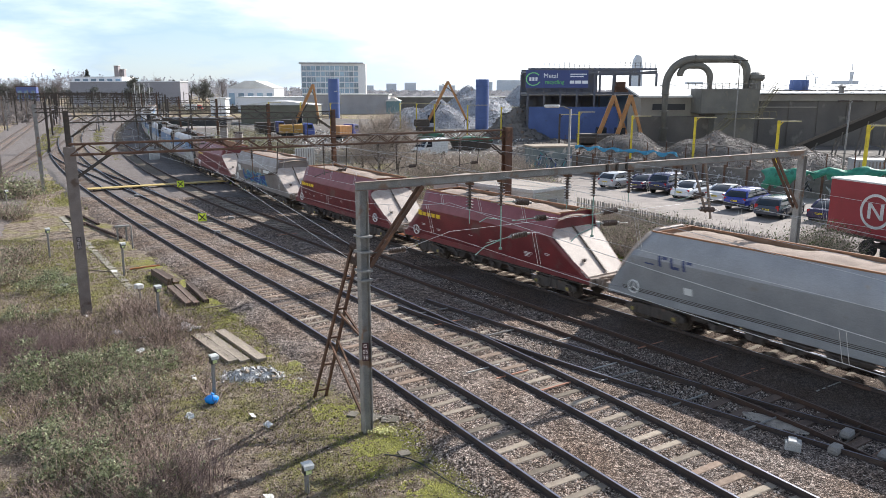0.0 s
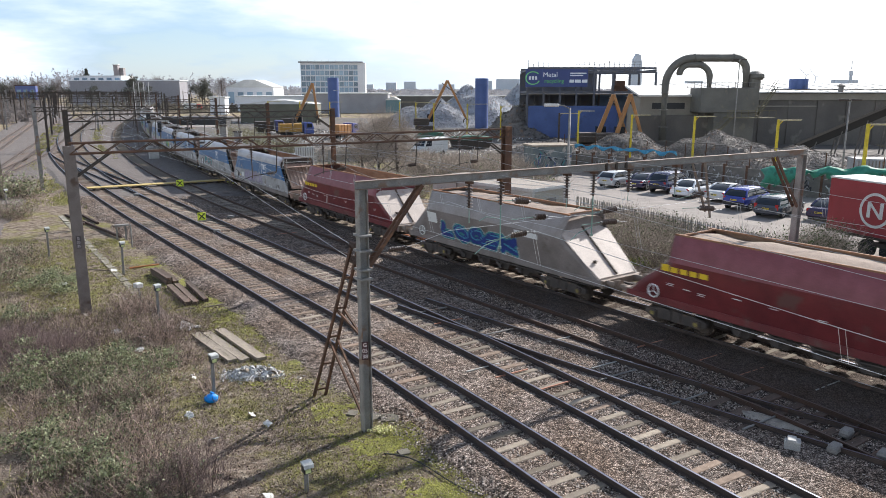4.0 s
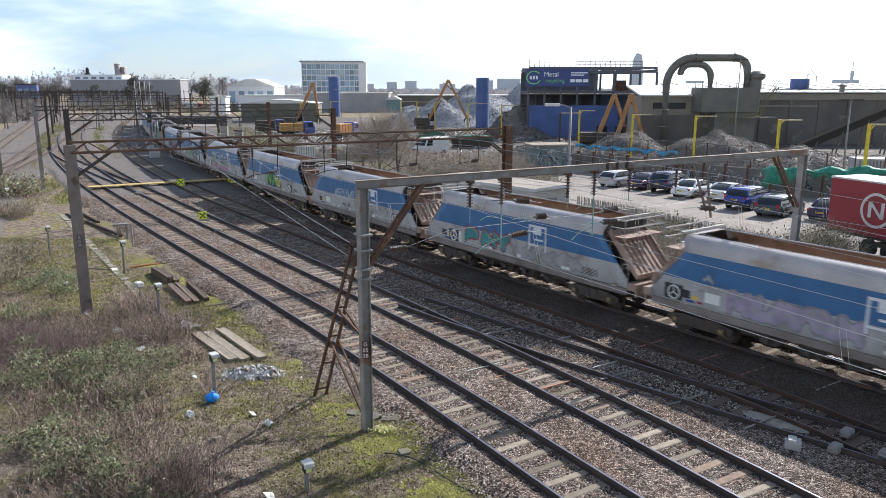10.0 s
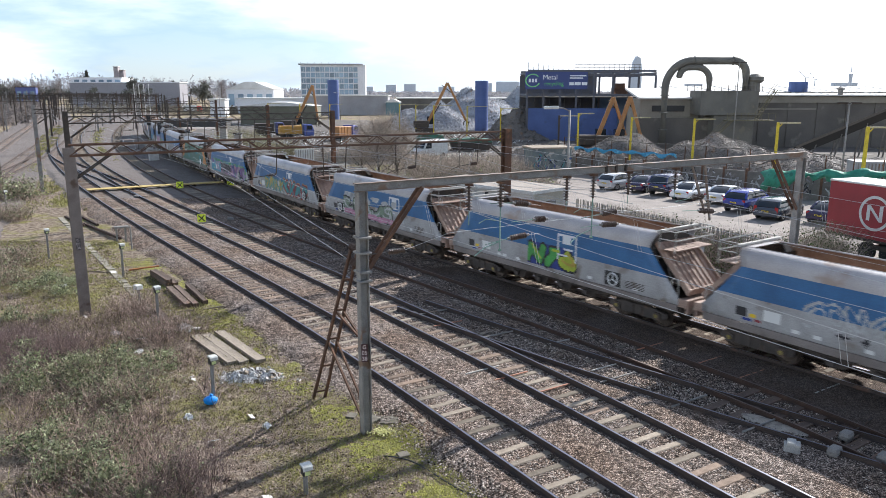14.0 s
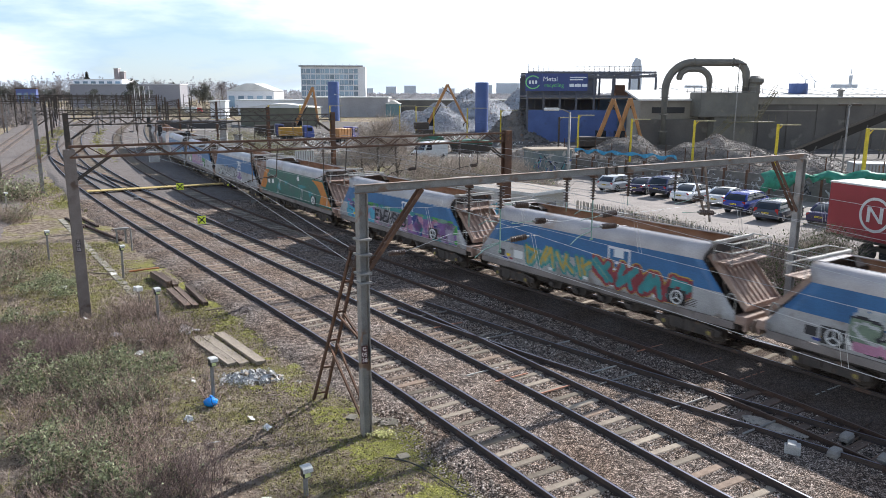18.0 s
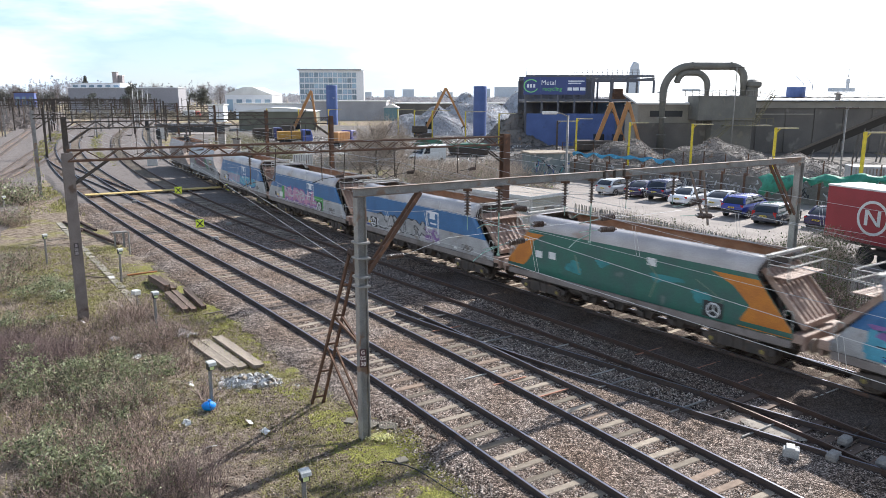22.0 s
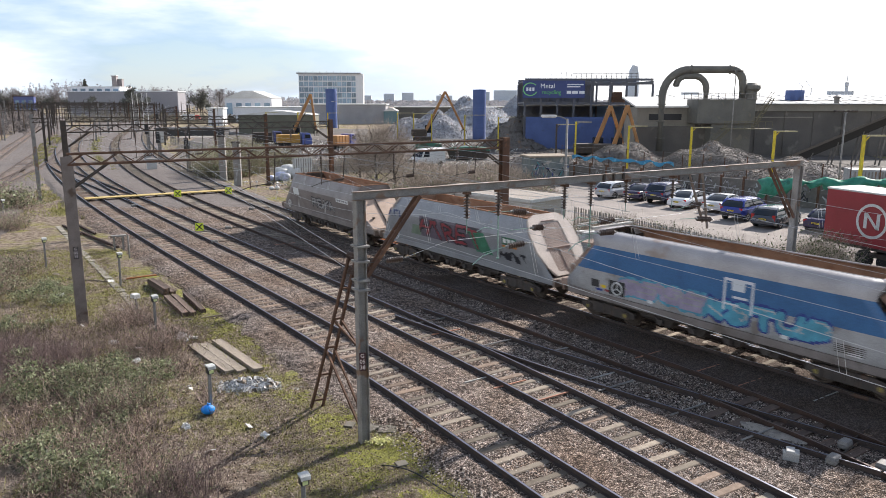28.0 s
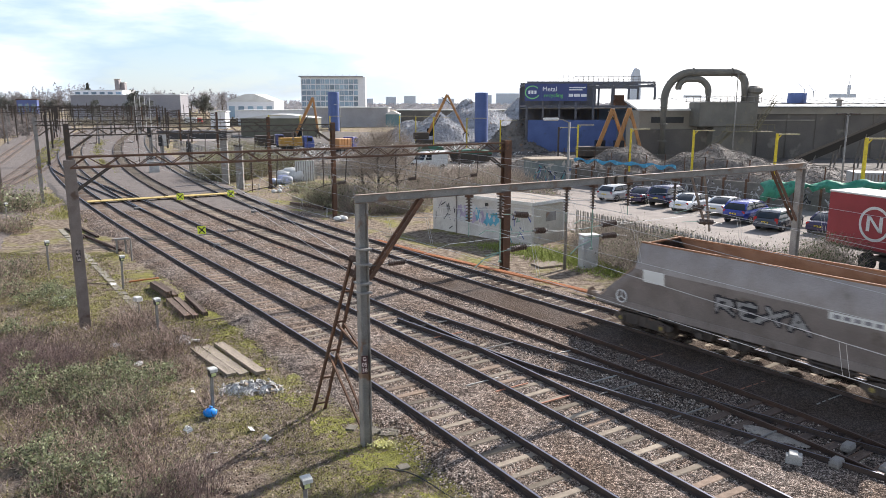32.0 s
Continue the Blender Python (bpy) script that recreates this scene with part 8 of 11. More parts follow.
    part("branch_duct", G().tube(arch(34.9, 39.4, 10.6, 12.15, 1.4, 1.9, 111.9, 8.0), 0.47, 18), DUCT, duct, smooth=True)
    for z in (3.0, 5.5, 8.0):
        part("flange", G().lathe([(0.57, 0), (0.66, 0.02), (0.66, 0.12), (0.57, 0.14)], (32.9, 111.8, z), 20), DUCT, duct)
    for x in (36.9, 42.6):
        part("flange", G().lathe([(0.57, 0), (0.65, 0.02), (0.65, 0.12), (0.57, 0.14)], (0, 0, 0), 20, Matrix.Translation((x, 111.8, 13.1)) @ Matrix.Rotation(radians(90), 4, "Y")), DUCT, duct)
    BELT = plain("dusty_conveyor", (0.05, 0.045, 0.04), 0.95, 0.0, 0.0)
    conv = thing("conveyor", "long dark inclined conveyor against the shed", "conveyor")
    part("belt_frame", G().beam((49.5, 104, 0.4), (68, 104, 8.4), 1.1, 0.8), BELT, conv)
    part("belt_cover", G().beam((49.5, 104, 0.95), (68, 104, 8.95), 1.25, 0.2), BELT, conv)
    for k in range(5):
        x = 52 + 3.4 * k
        z = 0.4 + (x - 49.5) / 18.5 * 8.0
        for s in (-0.5, 0.5):
            part("trestle_leg", G().beam((x - 0.8, 104 + s, -0.4), (x, 104 + s, z), 0.16, 0.16), SHEDM, conv)
    vent = thing("roof_vent", "small pale vent on the shed roof", "vent", pose(64.0, 121.4, 8.1))
    part("stub", G().cyl((0, 0, 0), (0, 0, 1.0), 0.4, n=12), GALV, vent)
    part("cowl", G().lathe([(0.6, 0.9), (0.65, 1.1), (0.1, 1.4)], n=12), GALV, vent)
    box = thing("shipping_container", "pale grey corrugated shipping container", "container", pose(42.0, 70.0, -0.3, 0, 0, -10))
    part("shell", G().box((0, 0, 1.3), (6.1, 2.4, 2.6)), paint("pale_container", (0.42, 0.43, 0.44), (0.34, 0.35, 0.36), 1, 0.6), box, bevel=0.02)
    for k in range(20):
        part("corrugation", G().box((-2.85 + 0.3 * k, -1.22, 1.3), (0.12, 0.05, 2.3)), GALV, box)


works()

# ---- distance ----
# render, brick and skyline colours hold distance haze, paler and bluer
PALEWALL = paint("haze_pale_render", (0.86, 0.87, 0.9), (0.8, 0.81, 0.84), 0.1, 0.8)
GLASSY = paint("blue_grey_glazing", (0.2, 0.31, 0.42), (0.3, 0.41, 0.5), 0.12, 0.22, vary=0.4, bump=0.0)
BRICKY = paint("haze_greyed_brick", (0.4, 0.36, 0.37), (0.35, 0.32, 0.33), 0.2, 0.9)
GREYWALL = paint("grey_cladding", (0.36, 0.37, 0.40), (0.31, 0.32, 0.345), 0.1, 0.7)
FARBLUE = paint("haze_blue_grey", (0.62, 0.68, 0.77), (0.55, 0.61, 0.7), 0.02, 0.9)


def office():
    """Seven storeys of ribbon windows under a flat roof."""
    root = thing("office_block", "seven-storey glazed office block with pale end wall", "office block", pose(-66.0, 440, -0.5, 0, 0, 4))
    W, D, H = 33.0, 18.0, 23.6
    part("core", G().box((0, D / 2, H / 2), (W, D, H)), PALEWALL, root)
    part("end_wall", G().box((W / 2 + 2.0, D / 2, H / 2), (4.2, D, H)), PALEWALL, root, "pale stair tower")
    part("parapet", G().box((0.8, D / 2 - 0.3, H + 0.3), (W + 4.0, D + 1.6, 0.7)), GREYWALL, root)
    for f in range(7):
        z = 1.6 + f * 3.2
        for k in range(12):
            x = -W / 2 + 1.5 + k * 2.73
            w = part("window", G().box((x, -0.08, z + 0.2), (2.42, 0.3, 2.5)), GLASSY, root, bevel=0.02)
            if f % 2 == k % 2:
                part("mullion", G().box((x, -0.25, z + 0.2), (0.14, 0.1, 2.3)), PALEWALL, w)
    for k in range(13):
        part("fin", G().box((-W / 2 + 0.1 + k * 2.73, -0.2, H / 2), (0.3, 0.5, H - 1)), PALEWALL, root)
    for k in range(9):
        part("roof_rail", G().box((-W / 2 + 4 * k, 1, H + 1.0), (0.12, 0.12, 1.2)), GREYWALL, root)


office()


def block(name, label, cat, x, y, w, d, h, mat, roof=None, rz=0.0, ridge=0.0, storeys=0, z=-0.6):
    root = thing(name, label, cat, pose(x, y, z, 0, 0, rz))
    part("wall", G().box((0, 0, h / 2), (w, d, h)), mat, root)
    if ridge:
        part("roof", G().prism([(-w / 2 - 0.4, h), (w / 2 + 0.4, h), (w / 2 * 0.2, h + ridge), (-w / 2 * 0.2, h + ridge)], -d / 2 - 0.4, d / 2 + 0.4), roof or ROOFP, root)
    else:
        part("roof", G().box((0, 0, h + 0.2), (w + 0.8, d + 0.8, 0.4)), roof or ROOFP, root)
    for s in range(storeys):
        n = max(3, int(w / 4))
        for k in range(n):
            part("window", G().box((-w / 2 + (k + 0.5) * w / n, -d / 2 - 0.05, (s + 0.55) * h / storeys), (w / n * 0.6, 0.2, h / storeys * 0.5)), GLASSY, root)
    return root


# depot wall colour lifted for the haze in front of it
block("depot_building", "long grey flat-roofed depot building", "depot", -168, 404, 58, 12, 13.0, paint("hazed_depot_wall", (0.37, 0.36, 0.385), (0.32, 0.31, 0.335), 0.1, 0.9), PALEWALL, 0)
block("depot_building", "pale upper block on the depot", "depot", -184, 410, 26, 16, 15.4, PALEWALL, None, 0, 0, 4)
block("chimney_tower", "haze-greyed brick tower above the trees", "tower", -258.3, 600, 3.4, 4.0, 27, BRICKY)
block("chimney_tower", "lower haze-greyed brick tower wing", "tower", -255.0, 603, 3.0, 4.0, 24.5, BRICKY)
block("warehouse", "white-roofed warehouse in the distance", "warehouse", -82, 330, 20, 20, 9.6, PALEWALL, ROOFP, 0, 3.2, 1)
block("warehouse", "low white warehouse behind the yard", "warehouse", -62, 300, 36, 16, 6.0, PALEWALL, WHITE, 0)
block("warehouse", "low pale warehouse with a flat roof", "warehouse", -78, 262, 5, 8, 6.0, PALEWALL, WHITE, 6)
block("green_shed", "dark green low shed beside the yard", "shed", -44, 205, 20, 14, 5.2, paint("dark_green_cladding", (0.19, 0.185, 0.14), (0.15, 0.148, 0.11), 0.3, 0.8), None, 5, 1.0)
# shed cladding paled, with haze painted into the grey
block("brown_shed", "long grey shed behind the silos", "shed", -36, 285, 31, 14, 7.2, paint("hazed_grey_cladding", (0.42, 0.41, 0.42), (0.35, 0.34, 0.35), 0.2, 0.9), None, 0)
block("teal_shed", "low shed with a teal gable", "shed", -18.6, 280, 5, 8, 5.0, paint("teal_cladding", (0.16, 0.27, 0.3), rough=0.7), None, 0, 1.2)
block("brown_shed", "long low shed behind the scrap", "shed", 12, 300, 60, 14, 6.2, SHEDM, None, 0)
block("low_store", "low dark open-fronted store beside the far tracks", "store", -63, 190, 17, 5, 1.9, paint("depot_cladding", (0.09, 0.085, 0.085), rough=0.8), paint("depot_roof", (0.14, 0.135, 0.14), rough=0.8), 0)
solo("loading_apron", G().box((-58.5, 181, -0.3), (10, 9, 0.16), 5), TARMAC, "pale concrete apron by the tracks", "apron", kind="structure")

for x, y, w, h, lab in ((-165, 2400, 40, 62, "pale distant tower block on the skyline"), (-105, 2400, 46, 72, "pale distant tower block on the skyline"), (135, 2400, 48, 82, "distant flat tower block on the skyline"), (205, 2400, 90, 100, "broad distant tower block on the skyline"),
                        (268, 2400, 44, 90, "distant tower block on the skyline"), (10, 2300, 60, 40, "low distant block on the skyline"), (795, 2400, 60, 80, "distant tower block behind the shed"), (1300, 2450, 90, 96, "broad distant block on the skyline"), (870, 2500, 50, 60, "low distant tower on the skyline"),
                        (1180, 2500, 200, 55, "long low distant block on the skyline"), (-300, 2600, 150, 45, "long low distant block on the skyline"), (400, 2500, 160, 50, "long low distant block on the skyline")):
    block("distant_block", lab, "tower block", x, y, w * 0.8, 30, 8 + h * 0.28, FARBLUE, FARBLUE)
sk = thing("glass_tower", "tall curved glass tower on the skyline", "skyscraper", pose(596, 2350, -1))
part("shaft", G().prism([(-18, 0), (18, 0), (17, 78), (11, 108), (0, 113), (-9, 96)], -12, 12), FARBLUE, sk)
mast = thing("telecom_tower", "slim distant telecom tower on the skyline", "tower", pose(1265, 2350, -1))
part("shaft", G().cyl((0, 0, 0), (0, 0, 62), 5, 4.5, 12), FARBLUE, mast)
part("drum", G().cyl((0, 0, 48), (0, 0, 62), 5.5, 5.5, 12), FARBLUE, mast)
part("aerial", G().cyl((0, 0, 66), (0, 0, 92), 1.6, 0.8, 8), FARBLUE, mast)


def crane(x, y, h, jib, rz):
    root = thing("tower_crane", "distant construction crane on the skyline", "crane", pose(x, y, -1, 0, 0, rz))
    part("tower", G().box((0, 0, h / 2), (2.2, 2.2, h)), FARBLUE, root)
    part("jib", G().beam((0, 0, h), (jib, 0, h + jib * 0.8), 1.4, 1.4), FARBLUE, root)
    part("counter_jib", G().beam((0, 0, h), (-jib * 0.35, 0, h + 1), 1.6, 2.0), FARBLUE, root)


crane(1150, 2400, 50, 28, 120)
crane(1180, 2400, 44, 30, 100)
tank = thing("roof_tank", "dark blue tank on the shed roof", "tank", pose(60.2, 128, 8.6))
part("shell", G().cyl((0, 0, 0), (0, 0, 1.7), 1.5, n=24), BLUEP, tank)

# ---- parked lorries and vans far off ----
def lorry(x, y, rz, cab_mat, load_mat, label, L=7.0, load_h=2.2, z=-0.3):
    root = thing("lorry", label, "lorry", pose(x, y, z, 0, 0, rz))
    part("cab", G().prism([(L / 2 - 1.9, 0.6), (L / 2, 0.6), (L / 2, 1.7), (L / 2 - 0.35, 2.7), (L / 2 - 1.9, 2.75)], -1.15, 1.15), cab_mat, root, bevel=0.06)
    part("windscreen", G().add([(L / 2 + 0.01, -1.0, 1.72), (L / 2 + 0.01, 1.0, 1.72), (L / 2 - 0.3, 0.95, 2.6), (L / 2 - 0.3, -0.95, 2.6)], [(0, 1, 2, 3)]), CAR_GLASS, root)
    part("side_window", G().box((L / 2 - 0.9, -1.16, 2.1), (1.0, 0.02, 0.7)).box((L / 2 - 0.9, 1.16, 2.1), (1.0, 0.02, 0.7)), CAR_GLASS, root)
    part("body", G().box((-1.1, 0, 0.95 + load_h / 2), (L - 2.3, 2.3, load_h)), load_mat, root, bevel=0.05)
    part("chassis", G().box((0, 0, 0.75), (L, 1.0, 0.25)), DARKSTEEL, root)
    for wx in (-L / 2 + 1.0, -L / 2 + 2.1, L / 2 - 1.2):
        for s in (-1, 1):
            part("wheel", G().cyl((wx, s * 0.8, 0.48), (wx, s * 1.1, 0.48), 0.48, n=14), BLACK, root)
    for k in range(4):
        part("body_rib", G().box((-L / 2 + 0.8 + k * (L - 2.6) / 4, -1.17, 0.95 + load_h / 2), (0.1, 0.06, load_h)), load_mat, root)


GREEN_T = paint("green_tarpaulin", (0.05, 0.17, 0.12), (0.04, 0.13, 0.09), 0.8, 0.7)
lorry(-28.0, 142, 20, plain("purple_blue_paint", (0.07, 0.1, 0.3), 0.5), paint("yellow_skip_paint", (0.55, 0.3, 0.05), (0.42, 0.22, 0.05), 1.0, 0.6), "blue-cabbed lorry carrying a yellow skip", 6.5, 1.5)
lorry(-18.3, 138, 60, plain("purple_blue_body", (0.06, 0.07, 0.28), 0.5), ORANGE, "orange-bodied lorry with a blue cab", 6.0, 1.6)
lorry(-34.9, 150, 20, plain("dark_blue_cab", (0.05, 0.06, 0.16), 0.4), DARKSTEEL, "dark blue lorry parked in the yard", 6.0, 1.6)


def van(x, y, rz, label):
    root = thing("van", label, "van", pose(x, y, -0.3, 0, 0, rz))
    part("body", G().prism([(-2.7, 0.4), (2.8, 0.4), (2.85, 1.05), (1.95, 1.35), (1.3, 2.4), (-2.7, 2.5)], -0.98, 0.98), WHITE, root, bevel=0.07)
    part("windscreen", G().add([(1.93, -0.88, 1.42), (1.93, 0.88, 1.42), (1.36, 0.82, 2.3), (1.36, -0.82, 2.3)], [(0, 1, 2, 3)], Matrix.Translation((0.03, 0, 0.01))), CAR_GLASS, root)
    for s in (-1, 1):
        part("side_window", G().prism([(0.5, 1.4), (1.7, 1.4), (1.25, 2.2), (0.5, 2.2)], s * 0.985 - 0.01, s * 0.985 + 0.01), CAR_GLASS, root)
        for wx in (-1.7, 1.8):
            part("wheel", G().cyl((wx, s * 0.75, 0.36), (wx, s * 1.0, 0.36), 0.36, n=16), BLACK, root)
    part("grille", G().box((2.86, 0, 0.85), (0.04, 1.3, 0.35)), TRIM, root)
    part("bumper", G().box((2.85, 0, 0.5), (0.14, 1.9, 0.25)), TRIM, root, bevel=0.03)


van(-1.9, 101.6, 226, "white panel van facing the railway")
for x, y, w, h in ((-1.9, 110.0, 4.2, 2.9), (4.2, 114.0, 6.5, 2.0)):
    skip = thing("covered_skip", "green sheeted open-topped skip in the yard", "skip", pose(x, y, -0.3, 0, 0, 6))
    part("tub", G().prism([(-w / 2 + 0.5, 0.2), (w / 2 - 0.5, 0.2), (w / 2, h * 0.7), (-w / 2, h * 0.7)], -1.1, 1.1), DARKSTEEL, skip, bevel=0.04)
    part("cover", G().prism([(-w / 2 - 0.05, h * 0.66), (w / 2 + 0.05, h * 0.66), (w / 2 - 0.3, h * 0.9), (0.2, h), (-w / 2 + 0.4, h * 0.92)], -1.16, 1.16), GREEN_T, skip, "green tarpaulin cover", bevel=0.05)
    for k in range(4):
        part("rib", G().box((-w / 2 + 0.7 + k * (w - 1.4) / 3, -1.13, h * 0.4), (0.12, 0.1, h * 0.5)), DARKSTEEL, skip)
# blue and red building seen up the line, as one tall block
block("blue_red_block", "tall blue and red block far up the line", "carriage", -232, 420, 10.5, 3, 10.6, plain("coach_blue", (0.09, 0.12, 0.3), 0.5), RUST, 8, 0, 1)


# ---- trees ----
TWIG = paint("bare_twigs", (0.32, 0.26, 0.21), (0.44, 0.37, 0.31), 5, 0.9, island=0.35)
# far trees: mauve of the distance haze put into the twig colour
FARTWIG = paint("haze_mauve_twigs", (0.29, 0.255, 0.255), (0.36, 0.325, 0.325), 5, 0.9, island=0.2)
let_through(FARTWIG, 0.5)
BARK = paint("grey_bark", (0.12, 0.10, 0.08), (0.17, 0.145, 0.12), 3, 0.95)
EVERG = paint("dark_evergreen", (0.12, 0.125, 0.11), (0.165, 0.165, 0.145), 1.0, 0.9, island=0.4)
IVY = paint("ivy_leaves", (0.05, 0.075, 0.028), (0.085, 0.11, 0.04), 3, 0.8, island=0.5)


for k in (EVERG, IVY):
    let_through(k, 0.35)


def sticks(p, d, L, r, bend=0.25, rs=None, segs=3):
    """Thin three-sided curved stems: starts p, directions d, lengths L, radii r."""
    rs = rs or np.random.RandomState(1)
    n = len(p)
    d = d / np.linalg.norm(d, axis=1, keepdims=True)
    side = np.cross(d, rs.randn(n, 3))
    side /= np.linalg.norm(side, axis=1, keepdims=True) + 1e-9
    up = np.cross(d, side)
    rings = []
    for k in range(segs + 1):
        u = k / segs
        c = p + d * (L * u)[:, None] + side * (L * bend * u * u)[:, None]
        rad = (r * (1 - 0.75 * u))[:, None]
        rings.append(np.stack([c + rad * (side * math.cos(a) + up * math.sin(a)) for a in (0, 2.094, 4.189)], 1))
    v = np.stack(rings, 1).reshape(-1, 3)
    base = (np.arange(n) * 3 * (segs + 1))[:, None]
    f = [base + np.array([[3 * k + j, 3 * k + (j + 1) % 3, 3 * k + 3 + (j + 1) % 3, 3 * k + 3 + j]]) for k in range(segs) for j in range(3)]
    return v, np.concatenate(f, 0)


def leaves(c, size, rs):
    """Small folded leaves at the places c."""
    n = len(c)
    a, b = rs.randn(n, 3), rs.randn(n, 3)
    a /= np.linalg.norm(a, axis=1, keepdims=True)
    b = np.cross(a, b)
    b /= np.linalg.norm(b, axis=1, keepdims=True) + 1e-9
    s = size * (0.5 + rs.rand(n, 1))
    k = np.cross(a, b) * s * 0.25
    v = np.stack([c - a * s, c - b * s * 0.5 + k, c + a * s, c + b * s * 0.5 + k], 1).reshape(-1, 3)
    base = np.arange(n)[:, None] * 4
    return v, np.concatenate([base + np.array([[0, 1, 2]]), base + np.array([[0, 2, 3]])], 0)


def bare_tree(x, y, h, spread, seed, label, z=-0.4, twigs=900, leafy=0, mat=TWIG):
    rs = np.random.RandomState(seed)
    root = thing("tree", label, "tree", pose(x, y, z))
    part("trunk", G().tube([(0, 0, -0.2), (0.02 * h, 0, h * 0.3), (0, 0.02 * h, h * 0.62), (0.02 * h, 0, h * 0.9)], [h * 0.022, h * 0.017, h * 0.01, h * 0.003], 7), BARK, root, smooth=True)
    nl = 14
    g = G()
    tips = []
    for k in range(nl):
        a, z0 = k * 2.4 + rs.rand(), h * (0.25 + 0.55 * k / nl)
        L = spread * (0.6 + 0.6 * rs.rand()) * (1.1 - 0.6 * k / nl)
        e = np.array([math.cos(a) * L, math.sin(a) * L, z0 + L * (0.7 + 0.5 * rs.rand())])
        s = np.array([0, 0, z0])
        m = (s + e) / 2 + np.array([0, 0, -0.08 * L])
        g.tube([s, m, e], [h * 0.008, h * 0.005, h * 0.002], 5)
        tips += [s + (e - s) * u for u in (0.35, 0.5, 0.65, 0.8, 0.95)]
    part("branchwork", g, BARK, root)
    tips = np.array(tips)
    p = tips[rs.randint(0, len(tips), twigs)] + rs.randn(twigs, 3) * 0.03 * h
    d = rs.randn(twigs, 3) + np.array([0, 0, 0.8]) + 0.25 * p / max(spread, 1) * np.array([1, 1, 0])
    v, f = sticks(p, d, h * (0.08 + 0.14 * rs.rand(twigs)), np.full(twigs, max(0.010, h * 0.0016)), 0.3, rs)
    tagged(part("crown", fast_mesh("crown", v, f, mat), None, root, "crown of fine bare twigs"), kind="stuff")
    if leafy:
        c = tips[rs.randint(0, len(tips), leafy)] + rs.randn(leafy, 3) * 0.07 * h
        v, f = leaves(c, 0.03 * h, rs)
        part("foliage", fast_mesh("leaves", v, f, EVERG), None, root)


def conifer(x, y, h, r, seed, label, z=-0.5):
    rs = np.random.RandomState(seed)
    root = thing("conifer", label, "tree", pose(x, y, z))
    part("trunk", G().cyl((0, 0, 0), (0, 0, h * 0.95), h * 0.02, h * 0.004, 7), BARK, root)
    n = 2600
    u = rs.rand(n) ** 0.8
    a = rs.rand(n) * 6.283
    q = r * (1 - u) * (0.35 + 0.75 * rs.rand(n)) * (0.75 + 0.35 * np.sin(u * 34))
    v, f = leaves(np.stack([q * np.cos(a), q * np.sin(a), h * (0.12 + 0.88 * u) - 0.25 * q], 1), h * 0.035, rs)
    part("crown", fast_mesh("crown", v, f, EVERG), None, root)


def round_tree(x, y, h, r, seed, label, mat=EVERG, z=-0.5, n=2600):
    rs = np.random.RandomState(seed)
    n = int(n * 0.6)
    root = thing("tree", label, "tree", pose(x, y, z))
    part("trunk", G().cyl((0, 0, 0), (0, 0, h * 0.6), h * 0.025, h * 0.012, 7), BARK, root)
    g = G()
    for k in range(7):
        a = k * 0.9
        g.tube([(0, 0, h * 0.3), (r * 0.6 * math.cos(a), r * 0.6 * math.sin(a), h * (0.5 + 0.05 * k))], [h * 0.012, h * 0.004], 5)
    part("branchwork", g, BARK, root)
    b = rs.randn(11, 3) * np.array([r * 0.55, r * 0.55, h * 0.17]) + np.array([0, 0, h * 0.58])
    c = b[rs.randint(0, 11, n)] + rs.randn(n, 3) * r * 0.22
    v, f = leaves(c, h * 0.035, rs)
    part("crown", fast_mesh("crown", v, f, mat), None, root)


for i, (x, y, h, sp) in enumerate(((-215, 420, 15, 5), (-232, 430, 14, 5), (-250, 440, 16, 5), (-268, 450, 14, 5), (-198, 430, 13, 5), (-285, 470, 15, 6), (-300, 480, 16, 6), (-320, 500, 17, 6), (-120, 430, 14, 4), (-131, 445, 16, 4), (-146, 460, 17, 4), (-156, 450, 13, 4), (-340, 520, 17, 6), (-360, 540, 17, 6), (-178, 470, 17, 5), (-380, 560, 20, 5), (-112, 420, 13, 4))):
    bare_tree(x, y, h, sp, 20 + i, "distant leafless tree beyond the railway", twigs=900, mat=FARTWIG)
conifer(-211, 448, 20, 8.5, 3, "dark spruce standing above the depot roof")
conifer(-150, 420, 14, 4.5, 4, "dark conifer in front of the depot")
round_tree(-142, 345, 13, 4.2, 5, "dense dark evergreen tree near the warehouse")
round_tree(-112, 350, 12.5, 4.4, 6, "dense dark evergreen tree near the warehouse")
for k, (x, y, h, r) in enumerate(((-262, 455, 13, 7), (-248, 450, 14, 6), (-234, 452, 12, 6), (-276, 470, 13, 7), (-222, 455, 11, 5))):
    round_tree(x, y, h, r, 60 + k, "hazy dark tree beyond the far tracks", n=4200)
round_tree(-172, 372, 10, 3.6, 7, "dark ivy-covered tree beside the depot")
round_tree(-150, 372, 12, 3.6, 8, "dark ivy-covered tree beside the depot")


